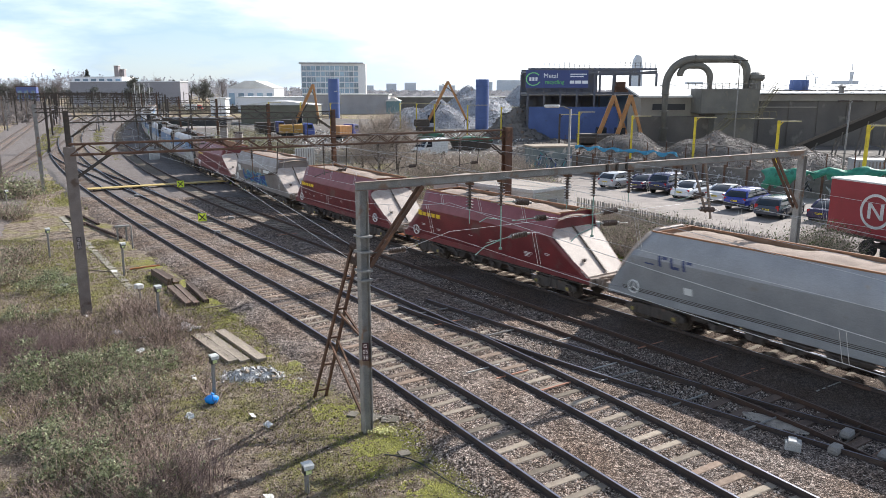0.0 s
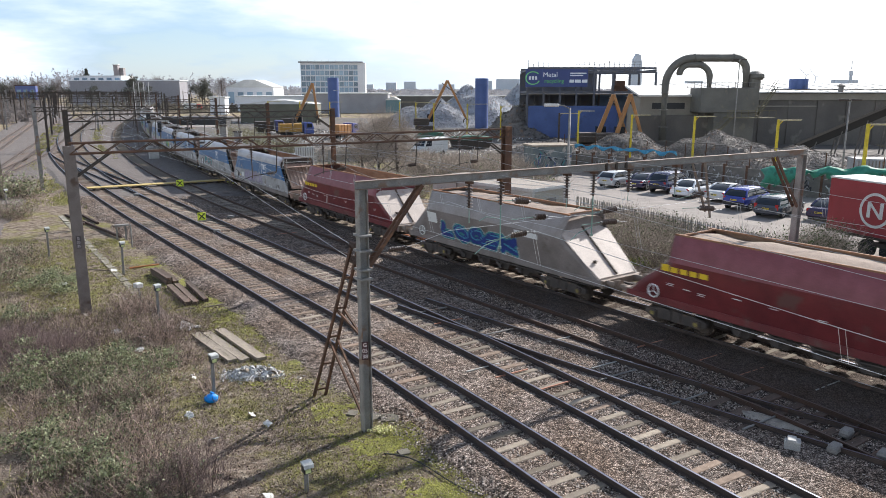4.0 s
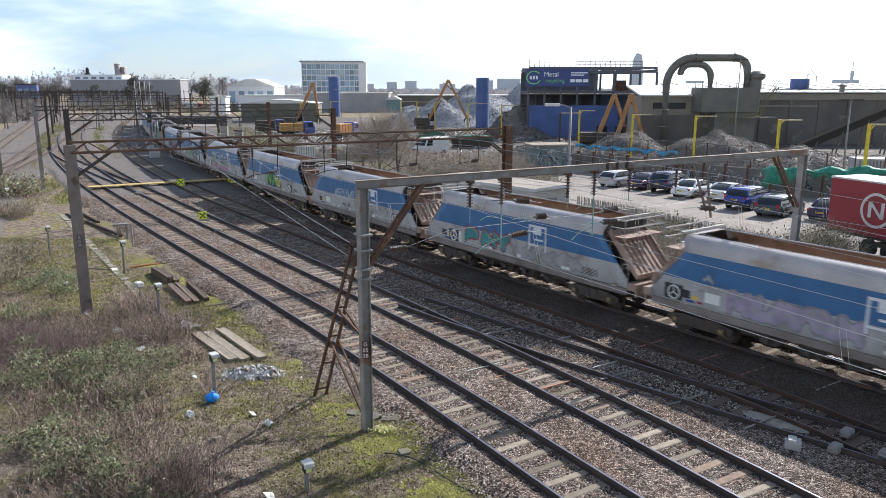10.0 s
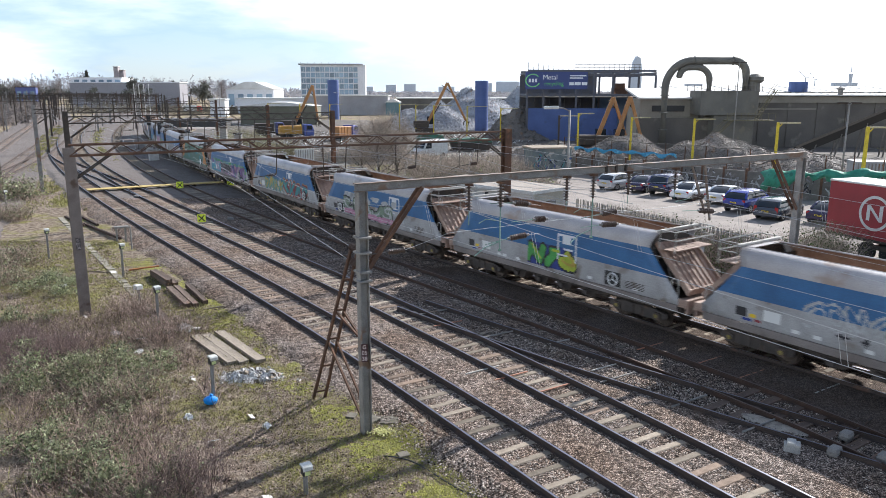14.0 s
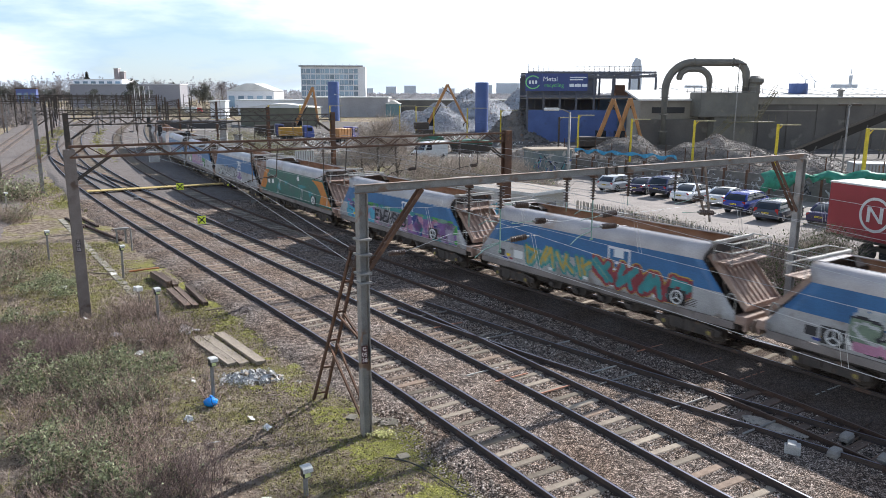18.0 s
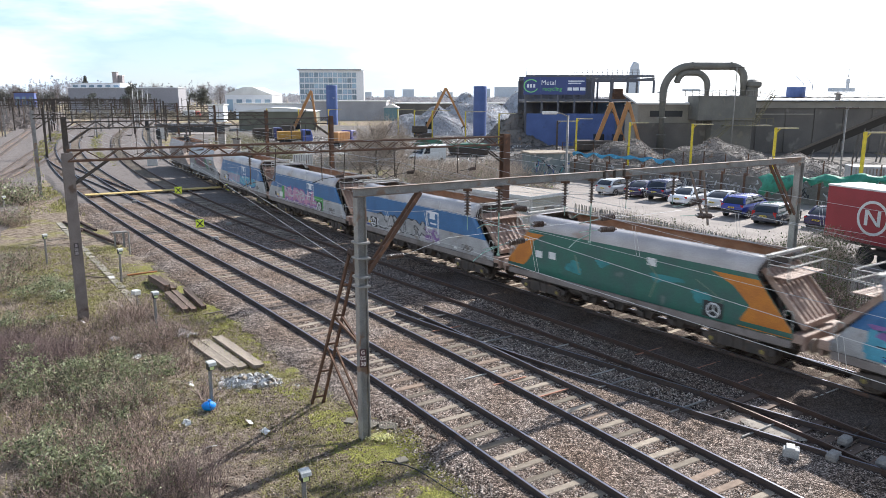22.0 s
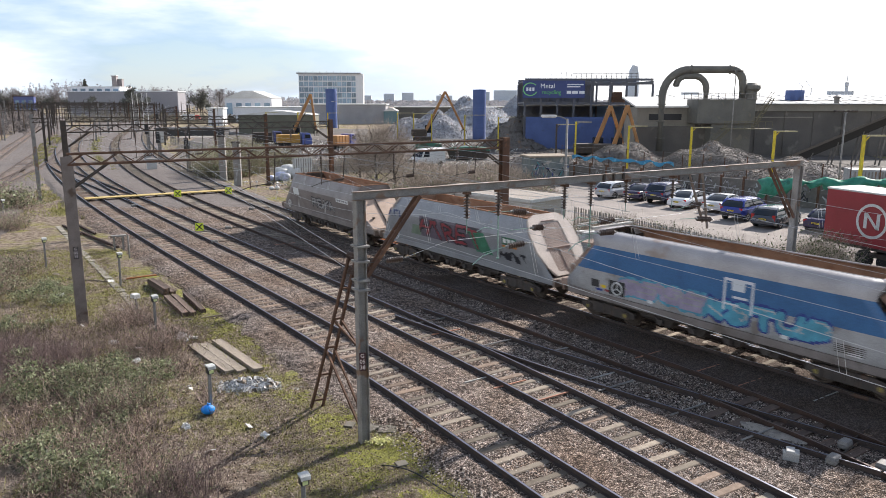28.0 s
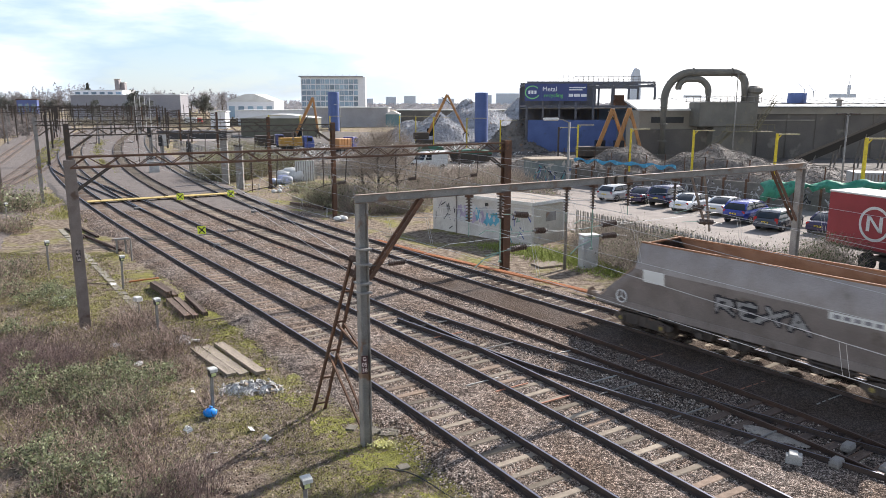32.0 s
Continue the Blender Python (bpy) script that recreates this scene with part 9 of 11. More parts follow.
def far_woods():
    """A low band of leafless woods along the horizon."""
    rs = np.random.RandomState(77)
    n, k = 3400, 44
    a = rs.uniform(-0.66, 0.66, n)
    d = rs.uniform(560, 1300, n)
    left = np.clip((-a - 0.12) / 0.25, 0, 1)
    hh = (6.5 + 4.0 * rs.rand(n)) * (0.85 + 1.35 * left + 0.3 * np.sin(a * 37) * left)
    u = rs.rand(n, k)
    q = np.abs(rs.randn(n, k)) * (1.1 - u) * 4.5
    t = rs.rand(n, k) * 6.283
    c = np.stack([(d * np.tan(a))[:, None] + q * np.cos(t), d[:, None] + q * np.sin(t), -1 + hh[:, None] * (0.1 + 0.9 * u)], 2).reshape(-1, 3)
    # nearer thickets beside the far tracks
    n, k = 700, 70
    d = 190 + 330 * rs.rand(n) ** 0.8
    a = -0.525 - 0.012 * (420 / d) - 0.12 * rs.rand(n)
    hh = 1.6 + 3.6 * rs.rand(n) * (0.3 + d / 560)
    u = rs.rand(n, k)
    q = np.abs(rs.randn(n, k)) * (1.1 - u) * 3.0
    t = rs.rand(n, k) * 6.283
    c2 = np.stack([(d * a)[:, None] + q * np.cos(t), d[:, None] + q * np.sin(t), -1 + hh[:, None] * (0.1 + 0.9 * u)], 2).reshape(-1, 3)
    v, f = leaves(c2, 0.42, rs)
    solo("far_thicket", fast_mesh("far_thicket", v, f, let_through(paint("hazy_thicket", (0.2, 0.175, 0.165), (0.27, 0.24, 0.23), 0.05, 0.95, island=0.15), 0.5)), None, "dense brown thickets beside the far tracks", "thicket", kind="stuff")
    # scrub along the foot of the depot
    n, k = 420, 60
    d = 285 + 60 * rs.rand(n)
    a = -0.5 + 0.27 * rs.rand(n)
    hh = 1.5 + 3.2 * rs.rand(n) ** 2
    u = rs.rand(n, k)
    q = np.abs(rs.randn(n, k)) * (1.1 - u) * 2.2
    t = rs.rand(n, k) * 6.283
    c3 = np.stack([(d * a)[:, None] + q * np.cos(t), d[:, None] + q * np.sin(t), -1 + hh[:, None] * (0.1 + 0.9 * u)], 2).reshape(-1, 3)
    v, f = leaves(c3, 0.3, rs)
    solo("depot_scrub", fast_mesh("depot_scrub", v, f, let_through(paint("dry_olive_scrub", (0.2, 0.18, 0.14), (0.28, 0.25, 0.2), 0.05, 0.95, island=0.3), 0.4)), None, "brown and olive scrub along the depot", "scrub", kind="stuff")
    v, f = leaves(c, 0.75, rs)
    # woods coloured pale and bluish, the haze painted in
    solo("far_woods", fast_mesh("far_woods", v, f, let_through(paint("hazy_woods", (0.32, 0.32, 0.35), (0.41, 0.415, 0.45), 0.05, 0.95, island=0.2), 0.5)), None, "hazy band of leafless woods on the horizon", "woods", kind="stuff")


far_woods()

# ---- trackside bank: planks, posts, rubble, undergrowth ----
OLDWOOD = paint("weathered_timber", (0.33, 0.28, 0.22), (0.24, 0.195, 0.155), 4.0, 0.9, stretch=(1, 6, 6), vary=0.15)
TARWOOD = paint("tarred_timber", (0.1, 0.066, 0.05), (0.15, 0.105, 0.08), 4.0, 0.85, stretch=(1, 6, 6), c3=(0.17, 0.1, 0.07), spots=0.6, vary=0.2)
RUBBLE = paint("white_rubble", (0.74, 0.73, 0.71), (0.38, 0.37, 0.36), 14, 0.9, island=0.3, bump=0.6, bscale=30, vary=0.35)
BLUE_BAG = plain("blue_plastic", (0.0, 0.24, 0.72), 0.35)
MOSS = paint("bright_moss", (0.36, 0.35, 0.075), (0.25, 0.245, 0.065), 3, 0.95, bump=0.8, bscale=60, island=0.3)
BRAMBLE = paint("dry_bramble", (0.15, 0.103, 0.085), (0.47, 0.36, 0.295), 4, 0.9, island=0.9)
STRAW = paint("dead_grass", (0.5, 0.43, 0.31), (0.33, 0.27, 0.2), 5, 0.95, island=0.4)
GRASS = paint("rough_grass", (0.26, 0.255, 0.085), (0.39, 0.37, 0.14), 3, 0.9, island=0.45)
LEAF = paint("bramble_leaf", (0.16, 0.185, 0.09), (0.33, 0.35, 0.21), 5, 0.6, island=0.8)
for k in (GRASS, LEAF, STRAW):
    let_through(k, 0.4)
CABLE = plain("dark_cable", (0.03, 0.03, 0.03), 0.6)


def plank(name, a, b, w, t, mat, label, z=0.0, wear=1.0):
    """A timber lying on the ground from a to b, its edges and ends uneven."""
    a, b = Vector((*a, 0)), Vector((*b, 0))
    d = b - a
    m = (a + b) / 2
    L, n, seed = d.length, 18, rng.uniform(0, 50)
    ring = [(-0.5, -0.5), (0.0, -0.5), (0.5, -0.5), (0.5, 0.5), (0.17, 0.5), (-0.17, 0.5), (-0.5, 0.5)]
    rows = []
    for i in range(n + 1):
        u = i / n
        end = 0.06 * wear * (1 if i in (0, n) else 0)
        row = []
        for j, (p, q) in enumerate(ring):
            k = noise.noise((u * 6 + seed, j * 1.7, 3))
            row.append((-L / 2 + L * u + end * noise.noise((j * 2.1, seed, i)), p * w + 0.018 * wear * k, q * t + (0.014 * wear * noise.noise((u * 9, j * 2.3, seed)) - 0.01 * wear * (q > 0 and abs(p) < 0.3))))
        rows.append(row + [row[0]])
    g = G().grid(rows)
    for r, flip in ((rows[0], False), (rows[-1], True)):
        c = len(g.v)
        g.v += r[:-1]
        g.f.append(tuple(range(c, c + len(ring)))[::-1 if flip else 1])
    return solo(name, g, mat, label, "timber", bevel=0.008, m=pose(m.x, m.y, ground_z(m.x, m.y) + t / 2 + z, rng.uniform(-3, 3), rng.uniform(-1.0, 1.0), math.degrees(math.atan2(d.y, d.x))))


plank("plank", (-9.4, 26.6), (-7.15, 23.7), 0.36, 0.12, OLDWOOD, "long weathered plank lying by the track")
plank("plank", (-9.0, 26.7), (-6.75, 23.7), 0.34, 0.12, OLDWOOD, "long weathered plank lying beside others")
plank("plank", (-8.6, 27.0), (-6.2, 23.8), 0.36, 0.12, OLDWOOD, "long weathered plank on dark bearers", 0.02)
plank("plank", (-9.1, 26.4), (-6.9, 23.5), 0.5, 0.1, TARWOOD, "dark bearer beneath the planks", -0.08)
for a, b, w, t, z, lab in (((-14.6, 36.0), (-13.0, 33.8), 0.26, 0.2, 0.0, "tarred old sleeper at the bottom of a stack"), ((-14.3, 36.1), (-12.7, 33.9), 0.25, 0.2, 0.0, "tarred old sleeper beside another one"), ((-14.5, 35.8), (-12.9, 33.7), 0.26, 0.18, 0.2, "split tarred sleeper on top of the stack"),
                            ((-12.75, 33.2), (-10.9, 30.3), 0.28, 0.22, 0.0, "rotten tarred sleeper lying by the track"), ((-12.45, 33.3), (-10.6, 30.4), 0.25, 0.2, 0.02, "cracked tarred sleeper lying by the track"), ((-12.0, 33.5), (-10.3, 30.8), 0.2, 0.2, 0.05, "narrow split sleeper propped on its edge"),
                            ((-12.0, 29.6), (-10.5, 27.3), 0.26, 0.26, 0.0, "short tarred sleeper among brambles"), ((-10.8, 28.6), (-9.9, 27.9), 0.22, 0.14, 0.0, "broken end of a tarred sleeper")):
    plank("old_sleeper", a, b, w, t, TARWOOD, lab, z, 1.2)
for k, (a, b) in enumerate((((-27.5, 53.0), (-24.5, 49.5)), ((-26.8, 53.6), (-23.8, 50.0)), ((-25.0, 50.5), (-20.0, 44.8)))):
    plank("spare_rail", a, b, 0.14, 0.16, RAIL_RUST, "rusty spare rail lying on the cess")


def rubble():
    root = thing("rubble_heap", "heap of white broken plaster and concrete", "rubble", pose(-6.2, 22.5, -0.36))

    def top(u, v):
        q = math.hypot(u / 1.15, v / 0.52)
        return max(0.0, 1 - q ** 1.4) * 0.34 * (0.8 + 0.6 * noise.noise((u * 2.2, v * 2.2, 4))) + 0.05 * noise.noise((u * 9, v * 9, 1)) * max(0.0, 1 - q)

    rows = [[(-1.2 + 2.4 * i / 60, -0.56 + 1.12 * j / 30, top(-1.2 + 2.4 * i / 60, -0.56 + 1.12 * j / 30)) for j in range(31)] for i in range(61)]
    part("mound", G().grid(rows), RUBBLE, root, "mound of fine pale debris")
    rs = np.random.RandomState(4)
    shapes = []
    for k in range(12):
        vs = [Vector((x * (0.6 + 0.8 * rs.rand()), y * (0.6 + 0.8 * rs.rand()), w * 0.6 * (0.5 + 0.9 * rs.rand()))) for x in (-1, 1) for y in (-1, 1) for w in (-1, 1)]
        shapes.append(G().add(vs, [(0, 1, 3, 2), (4, 6, 7, 5), (0, 4, 5, 1), (2, 3, 7, 6), (0, 2, 6, 4), (1, 5, 7, 3)]).mesh("lump", RUBBLE if k % 6 else CONCRETE))
    for k in range(298):
        u, v = rs.randn() * 0.62, rs.randn() * 0.3
        sz = 0.016 + 0.06 * rs.rand() ** 2.4
        part("lump", shapes[k % 12], None, root, at=Matrix.Translation((u, v, top(u, v) + 0.3 * sz)) @ Euler((rs.rand() * 6, rs.rand() * 6, rs.rand() * 6)).to_matrix().to_4x4() @ Matrix.Scale(sz, 4))


rubble()
rs = np.random.RandomState(77)
for k in range(26):
    x, y = -10.2 + 0.35 * rs.randn(), 27.4 + 0.3 * rs.randn()
    solo("plaster_lump", G().box((0, 0, 0.03), (0.1 + 0.16 * rs.rand(), 0.08 + 0.1 * rs.rand(), 0.07)), RUBBLE, "broken white plaster lump beside the planks", "rubble", "white plaster lumps", bevel=0.015, m=pose(x, y, ground_z(x, y) + 0.05, rs.uniform(-25, 25), rs.uniform(-25, 25), rs.rand() * 360))
bag = thing("blue_bag", "crumpled bright blue plastic bag on the ground", "bag", pose(-6.87, 20.4, -0.33))
rows = []
for i in range(9):
    t = i / 8 * math.pi
    rows.append([(0.21 * math.sin(t) * math.cos(2 * math.pi * j / 14) * (1 + 0.25 * noise.noise((i * 0.7, j % 14 * 0.9, 1))), 0.17 * math.sin(t) * math.sin(2 * math.pi * j / 14) * (1 + 0.3 * noise.noise((i * 0.8, j % 14 * 0.7, 4))), 0.14 - 0.14 * math.cos(t) + 0.03 * noise.noise((i, j % 14, 7))) for j in range(15)])
part("bag_body", G().grid(rows), BLUE_BAG, bag, smooth=True)
part("bag_knot", G().cyl((0, 0, 0.25), (0.03, 0.02, 0.33), 0.03, 0.06, 7), BLUE_BAG, bag)


def marker(x, y, h, rz, label="short grey post with a white-capped lamp box"):
    """Trackside post with a small hooded box on top."""
    root = thing("marker_post", label, "post", pose(x, y, ground_z(x, y), rng.uniform(-2, 2), rng.uniform(-2, 2), rz), "marker posts along the cess")
    part("post", G().box((0, 0, h / 2), (0.09, 0.09, h)), GALV, root, bevel=0.01)
    part("box", G().box((0.06, 0, h + 0.04), (0.2, 0.2, 0.24)), TRIM, root, bevel=0.02)
    part("cap", G().prism([(-0.06, h + 0.15), (0.2, h + 0.15), (0.215, h + 0.08), (0.225, h + 0.085), (0.21, h + 0.175), (0.16, h + 0.2), (-0.02, h + 0.2)], -0.12, 0.12), PALEGREY, root, "white weathered cap", bevel=0.012)
    part("face", G().box((0.17, 0, h + 0.0), (0.02, 0.13, 0.09)), STRAW_LABEL, root)
    part("conduit", G().cyl((-0.06, 0, 0), (-0.06, 0, h), 0.02, n=6), CABLE, root)


PALEGREY = paint("pale_grey_plastic", (0.68, 0.68, 0.65), (0.5, 0.5, 0.47), 8, 0.6)
STRAW_LABEL = plain("yellow_green_label", (0.6, 0.65, 0.3), 0.5)
for x, y, h, rz in ((-3.15, 15.45, 0.6, -60), (-6.9, 20.75, 1.25, -50), (-11.4, 28.3, 1.35, -50), (-16.0, 35.8, 1.5, -50), (-21.7, 39.6, 1.5, -50), (-31.5, 45.0, 1.4, -40), (-27.5, 44.0, 1.3, -40), (-33.5, 56.0, 1.4, -40)):
    marker(x, y, h, rz)
for x, y in ((-18.2, 42.2), (-30.5, 60.5), (-28.8, 57.5)):
    solo("stake", G().cyl((0, 0, 0), (0, 0, 1.4), 0.045, n=8), GALV, "plain grey steel stake beside the track", "stake", m=pose(x, y, -0.35))
bench = thing("cable_stand", "low grey steel cable stand with two legs", "stand", pose(-19.7, 44.3, -0.35, 0, 0, 30))
part("top", G().box((0, 0, 0.95), (0.9, 0.3, 0.1)), GALV, bench)
for s in (-0.25, 0.25):
    part("leg", G().box((s, 0, 0.45), (0.1, 0.1, 0.9)), GALV, bench)
sb = thing("small_white_box", "small white box on a short post", "junction box", pose(-13.4, 31.3, -0.35, 0, 0, -40))
part("post", G().box((0.05, 0, 0.3), (0.07, 0.07, 0.6)), GALV, sb)
part("box", G().box((0, 0, 0.68), (0.34, 0.3, 0.2)), WHITE, sb, bevel=0.02)


def trough():
    """A line of concrete cable trough lids."""
    root = thing("cable_trough", "run of grey concrete cable trough lids", "cable trough")
    P, Q = Vector((-28.0, 53.2, 0)), Vector((-10.8, 27.6, 0))
    d = Q - P
    n = int(d.length / 1.0)
    me = G().box((0, 0, 0), (0.97, 0.36, 0.1)).mesh("lid", paint("mossy_trough_lid", (0.36, 0.33, 0.27), (0.25, 0.225, 0.17), 2.5, 0.95, vary=0.2), 0.015)
    a = math.degrees(math.atan2(d.y, d.x))
    for i in range(n):
        c = P + d * (i + 0.5) / n
        part("lid", me, None, root, at=pose(c.x, c.y, ground_z(c.x, c.y) - 0.012, rng.uniform(-2, 2), rng.uniform(-2, 2), a + rng.uniform(-2, 2)))


trough()


def crossing():
    """Yellow-edged boarded crossing over the tracks."""
    root = thing("boarded_crossing", "worn yellow boarded crossing laid over the tracks", "crossing")
    P, Q = Vector((-31.9, 65.6, 0)), Vector((-20.4, 72.2, 0))
    d = (Q - P).normalized()
    nrm = Vector((-d.y, d.x, 0))
    a = math.degrees(math.atan2(d.y, d.x))
    n = 12
    L = (Q - P).length
    BOARD = paint("faded_yellow_board", (0.62, 0.46, 0.17), (0.5, 0.36, 0.14), 1.5, 0.8)
    for i in range(n):
        c = P + d * L * (i + 0.5) / n
        part("board", G().box((0, 0, 0), (L / n - 0.03, 1.05, 0.08)), BOARD, root, at=pose(c.x, c.y, 0.05, 0, 0, a), bevel=0.01)
        part("bearer", G().box((0, 0, 0), (0.12, 1.0, 0.2)), TARWOOD, root, at=pose(c.x, c.y, -0.08, 0, 0, a))


crossing()


def cross_board(x, y, z, s, post):
    root = thing("cross_board", "lime yellow square board with a black cross", "sign", pose(x, y, 0, 0, 0, math.degrees(math.atan2(-y, -x)) + 90), "lime cross boards")
    part("board", G().box((0, 0, z), (s, 0.03, s)), LIME, root)
    for q in (-1, 1):
        part("cross_bar", G().beam((-s * 0.36, -0.02, z - q * s * 0.36), (s * 0.36, -0.02, z + q * s * 0.36), 0.01, 0.07), TRIM, root)
    part("post", G().box((0, 0.04, (z - 0.3) / 2), (0.05, 0.05, z + 0.3)), GALV, root)


cross_board(-16.7, 50.3, 0.12, 0.55, True)
cross_board(-24.2, 67.5, 0.25, 0.62, True)
cross_board(-20.3, 70.2, 0.2, 0.62, True)


PALEBOX = paint("dirty_pale_lid", (0.5, 0.49, 0.47), (0.4, 0.39, 0.37), 4, 0.7)


def lineside_box(x, y, w, d, h, rz, label, white=True):
    root = thing("lineside_box", label, "equipment box", pose(x, y, -0.2, 0, 0, rz))
    part("body", G().box((0, 0, h / 2), (w, d, h)), paint("grey_box_paint", (0.42, 0.42, 0.41), rough=0.6), root, bevel=0.02)
    part("lid", G().box((-0.02, 0, h + 0.03), (w * 0.55, d + 0.06, 0.08)), PALEBOX, root, bevel=0.015)
    part("lid", G().box((w * 0.32, 0, h), (w * 0.36, d + 0.04, 0.06)), PALEBOX, root, bevel=0.015)
    part("foot", G().box((0, 0, -0.03), (w + 0.1, d + 0.1, 0.08)), DARKSTEEL, root)


lineside_box(8.85, 17.2, 0.38, 0.26, 0.28, -25, "pale grey point machine box beside the turnout")


def point_motor(x, y, rz):
    root = thing("point_machine", "low grey points machine across the sleepers", "point machine", pose(x, y, -0.16, 0, 0, rz))
    part("casing", G().box((0, 0, 0.1), (0.42, 0.26, 0.18)), GALV, root, bevel=0.04)
    part("lid", G().box((0, 0, 0.2), (0.36, 0.24, 0.04)), GALV, root, bevel=0.02)
    part("rod", G().cyl((0.3, 0, 0.08), (1.7, 0, 0.08), 0.025, n=6), DARKSTEEL, root)


for x, y, rz in ((9.85, 17.05, 40), (10.6, 17.9, 40), (-14.3, 45.8, 35), (-14.9, 51.0, 35), (-15.6, 60.2, 35), (10.9, 16.7, 40), (-26.0, 62.0, 35)):
    point_motor(x, y, rz)


def extra_timbers():
    """Long turnout timbers and stretcher bars where the lines cross at the nearest turnout, with rusty cross rods."""
    root = thing("turnout_fittings", "dark turnout timbers and stretcher bars", "turnout")
    for k in range(10):
        y = 14.6 + 0.62 * k
        x = poly_x(TRACKS["3"], max(y, 14)) - 0.6
        part("timber", G().box((0, 0, 0), (3.9, 0.26, 0.14)), TARWOOD, root, at=pose(x, y + 0.4, -0.235 + 0.004 * k, 0, 0, 33 + rng.uniform(-3, 3)))
    for k, (x, y) in enumerate(((5.5, 22.0), (7.2, 20.2), (8.6, 18.6), (2.0, 26.2), (-0.5, 29.0))):
        part("stretcher", G().cyl((x - 0.6, y - 0.4, -0.1), (x + 0.7, y + 0.45, -0.1), 0.03, n=6), GALV, root)
    BOND = plain("rusty_orange_rod", (0.36, 0.16, 0.1), 0.7)
    for k, (x, y) in enumerate(((1.3, 22.7), (3.4, 21.2), (2.2, 22.2), (5.4, 23.0), (9.0, 23.6), (10.0, 22.4), (11.8, 21.2), (-9.8, 45.5), (-2.0, 44.5), (4.4, 25.6), (7.4, 25.0), (0.2, 27.6))):
        part("cross_rod", G().beam((x - 0.55, y - 0.36, -0.12), (x + 0.55, y + 0.36, -0.12), 0.05, 0.03), BOND if k % 3 else PALE_RAIL, root)


extra_timbers()

ORANGE_PIPE = plain("orange_pipe", (0.42, 0.16, 0.06), 0.6)
SLAB = paint("mossy_broken_slab", (0.2, 0.18, 0.145), (0.14, 0.125, 0.095), 3, 0.95)
# poles, pipes and broken plaster on the cess
for a, b, r, mat, lab in (((-16.26, 37.1), (-15.0, 37.85), 0.05, "orange", "orange plastic pipe lying on moss"), ((-14.57, 38.25), (-13.77, 38.6), 0.045, "orange", "short orange plastic pipe lying on moss"), ((-12.0, 33.75), (-11.54, 34.4), 0.035, "wood", "thin pale pole lying by the sleepers"),
                          ((-10.15, 30.0), (-8.67, 30.85), 0.03, "wood", "long thin pale pole pointing at the track"), ((-11.2, 29.6), (-10.5, 29.9), 0.03, "wood", "thin broken pole among brambles"), ((-19.4, 37.0), (-16.9, 36.4), 0.03, "wood", "long thin pale pole lying on turf")):
    solo("pole" if mat == "wood" else "pipe", G().tube([(a[0], a[1], ground_z(*a) + 0.05), ((a[0] + b[0]) / 2 + 0.02, (a[1] + b[1]) / 2, ground_z(*a) + 0.07), (b[0], b[1], ground_z(*b) + 0.05)], r, 7), OLDWOOD if mat == "wood" else ORANGE_PIPE, lab, "pole" if mat == "wood" else "pipe")
for k, (x, y, r) in enumerate(((-10.15, 27.55, 0.3), (-9.9, 27.35, 0.22), (-18.0, 33.8, 0.22), (-18.9, 37.4, 0.16), (-12.5, 26.9, 0.2), (-10.8, 24.9, 0.18), (-7.25, 19.55, 0.16), (-12.1, 17.2, 0.25))):
    rows = []
    for i in range(8):
        q = i / 7 * math.pi
        rows.append([(r * math.sin(q) * math.cos(6.2832 * (j % 12) / 12) * (1 + 0.7 * noise.noise((i * 0.9 + k, j % 12 * 1.3, 2))), r * 0.7 * math.sin(q) * math.sin(6.2832 * (j % 12) / 12) * (1 + 0.7 * noise.noise((i * 0.8, j % 12 * 1.1 + k, 5))), r * 0.45 * (1 - math.cos(q)) * (0.8 + 0.5 * noise.noise((i * 1.1, j % 12 * 1.7, k)))) for j in range(13)])
    solo("crumpled_sheet", G().grid(rows), RUBBLE if k % 2 else WHITE, "crumpled dirty white plastic sheet on the bank", "litter", "litter on the bank", m=pose(x, y, ground_z(x, y) - 0.02, 0, 0, 50 * k))
rows = []
for i in range(13):
    u = i / 12
    cx, cy = 8.45 + 1.3 * u, 19.4 - 1.25 * u
    w = 0.36 * math.sin(math.pi * min(max(u, 0.02), 0.98)) ** 0.4
    rows.append([(cx + 0.55 * q * w + 0.05 * noise.noise((i * 0.9, q * 3, 1)), cy + 0.83 * q * w, -0.152 + 0.03 * (1 - q * q) + 0.01 * noise.noise((i * 1.1, q * 4, 2))) for q in (-1, -0.7, -0.35, 0, 0.35, 0.7, 1)])
solo("spilled_sand", G().grid(rows), paint("pale_spilled_sand", (0.42, 0.37, 0.31), (0.3, 0.26, 0.215), 3, 0.95, c3=(0.2, 0.17, 0.145), spots=0.58, sscale=4), "pale spilled sand between the point rails", "sand", smooth=True)
# cable loop on the moss and the bundle of orange pipes along the goods line
solo("loose_cable", G().tube([(-1.5 + 0.22 * k, 17.2 - 0.16 * k + 0.25 * math.sin(k * 0.5), -0.28) for k in range(12)], 0.018, 5), CABLE, "thin dark cable lying on moss", "cable")
pipes = thing("orange_pipe_run", "bundle of orange cable pipes along the line", "cable pipes")
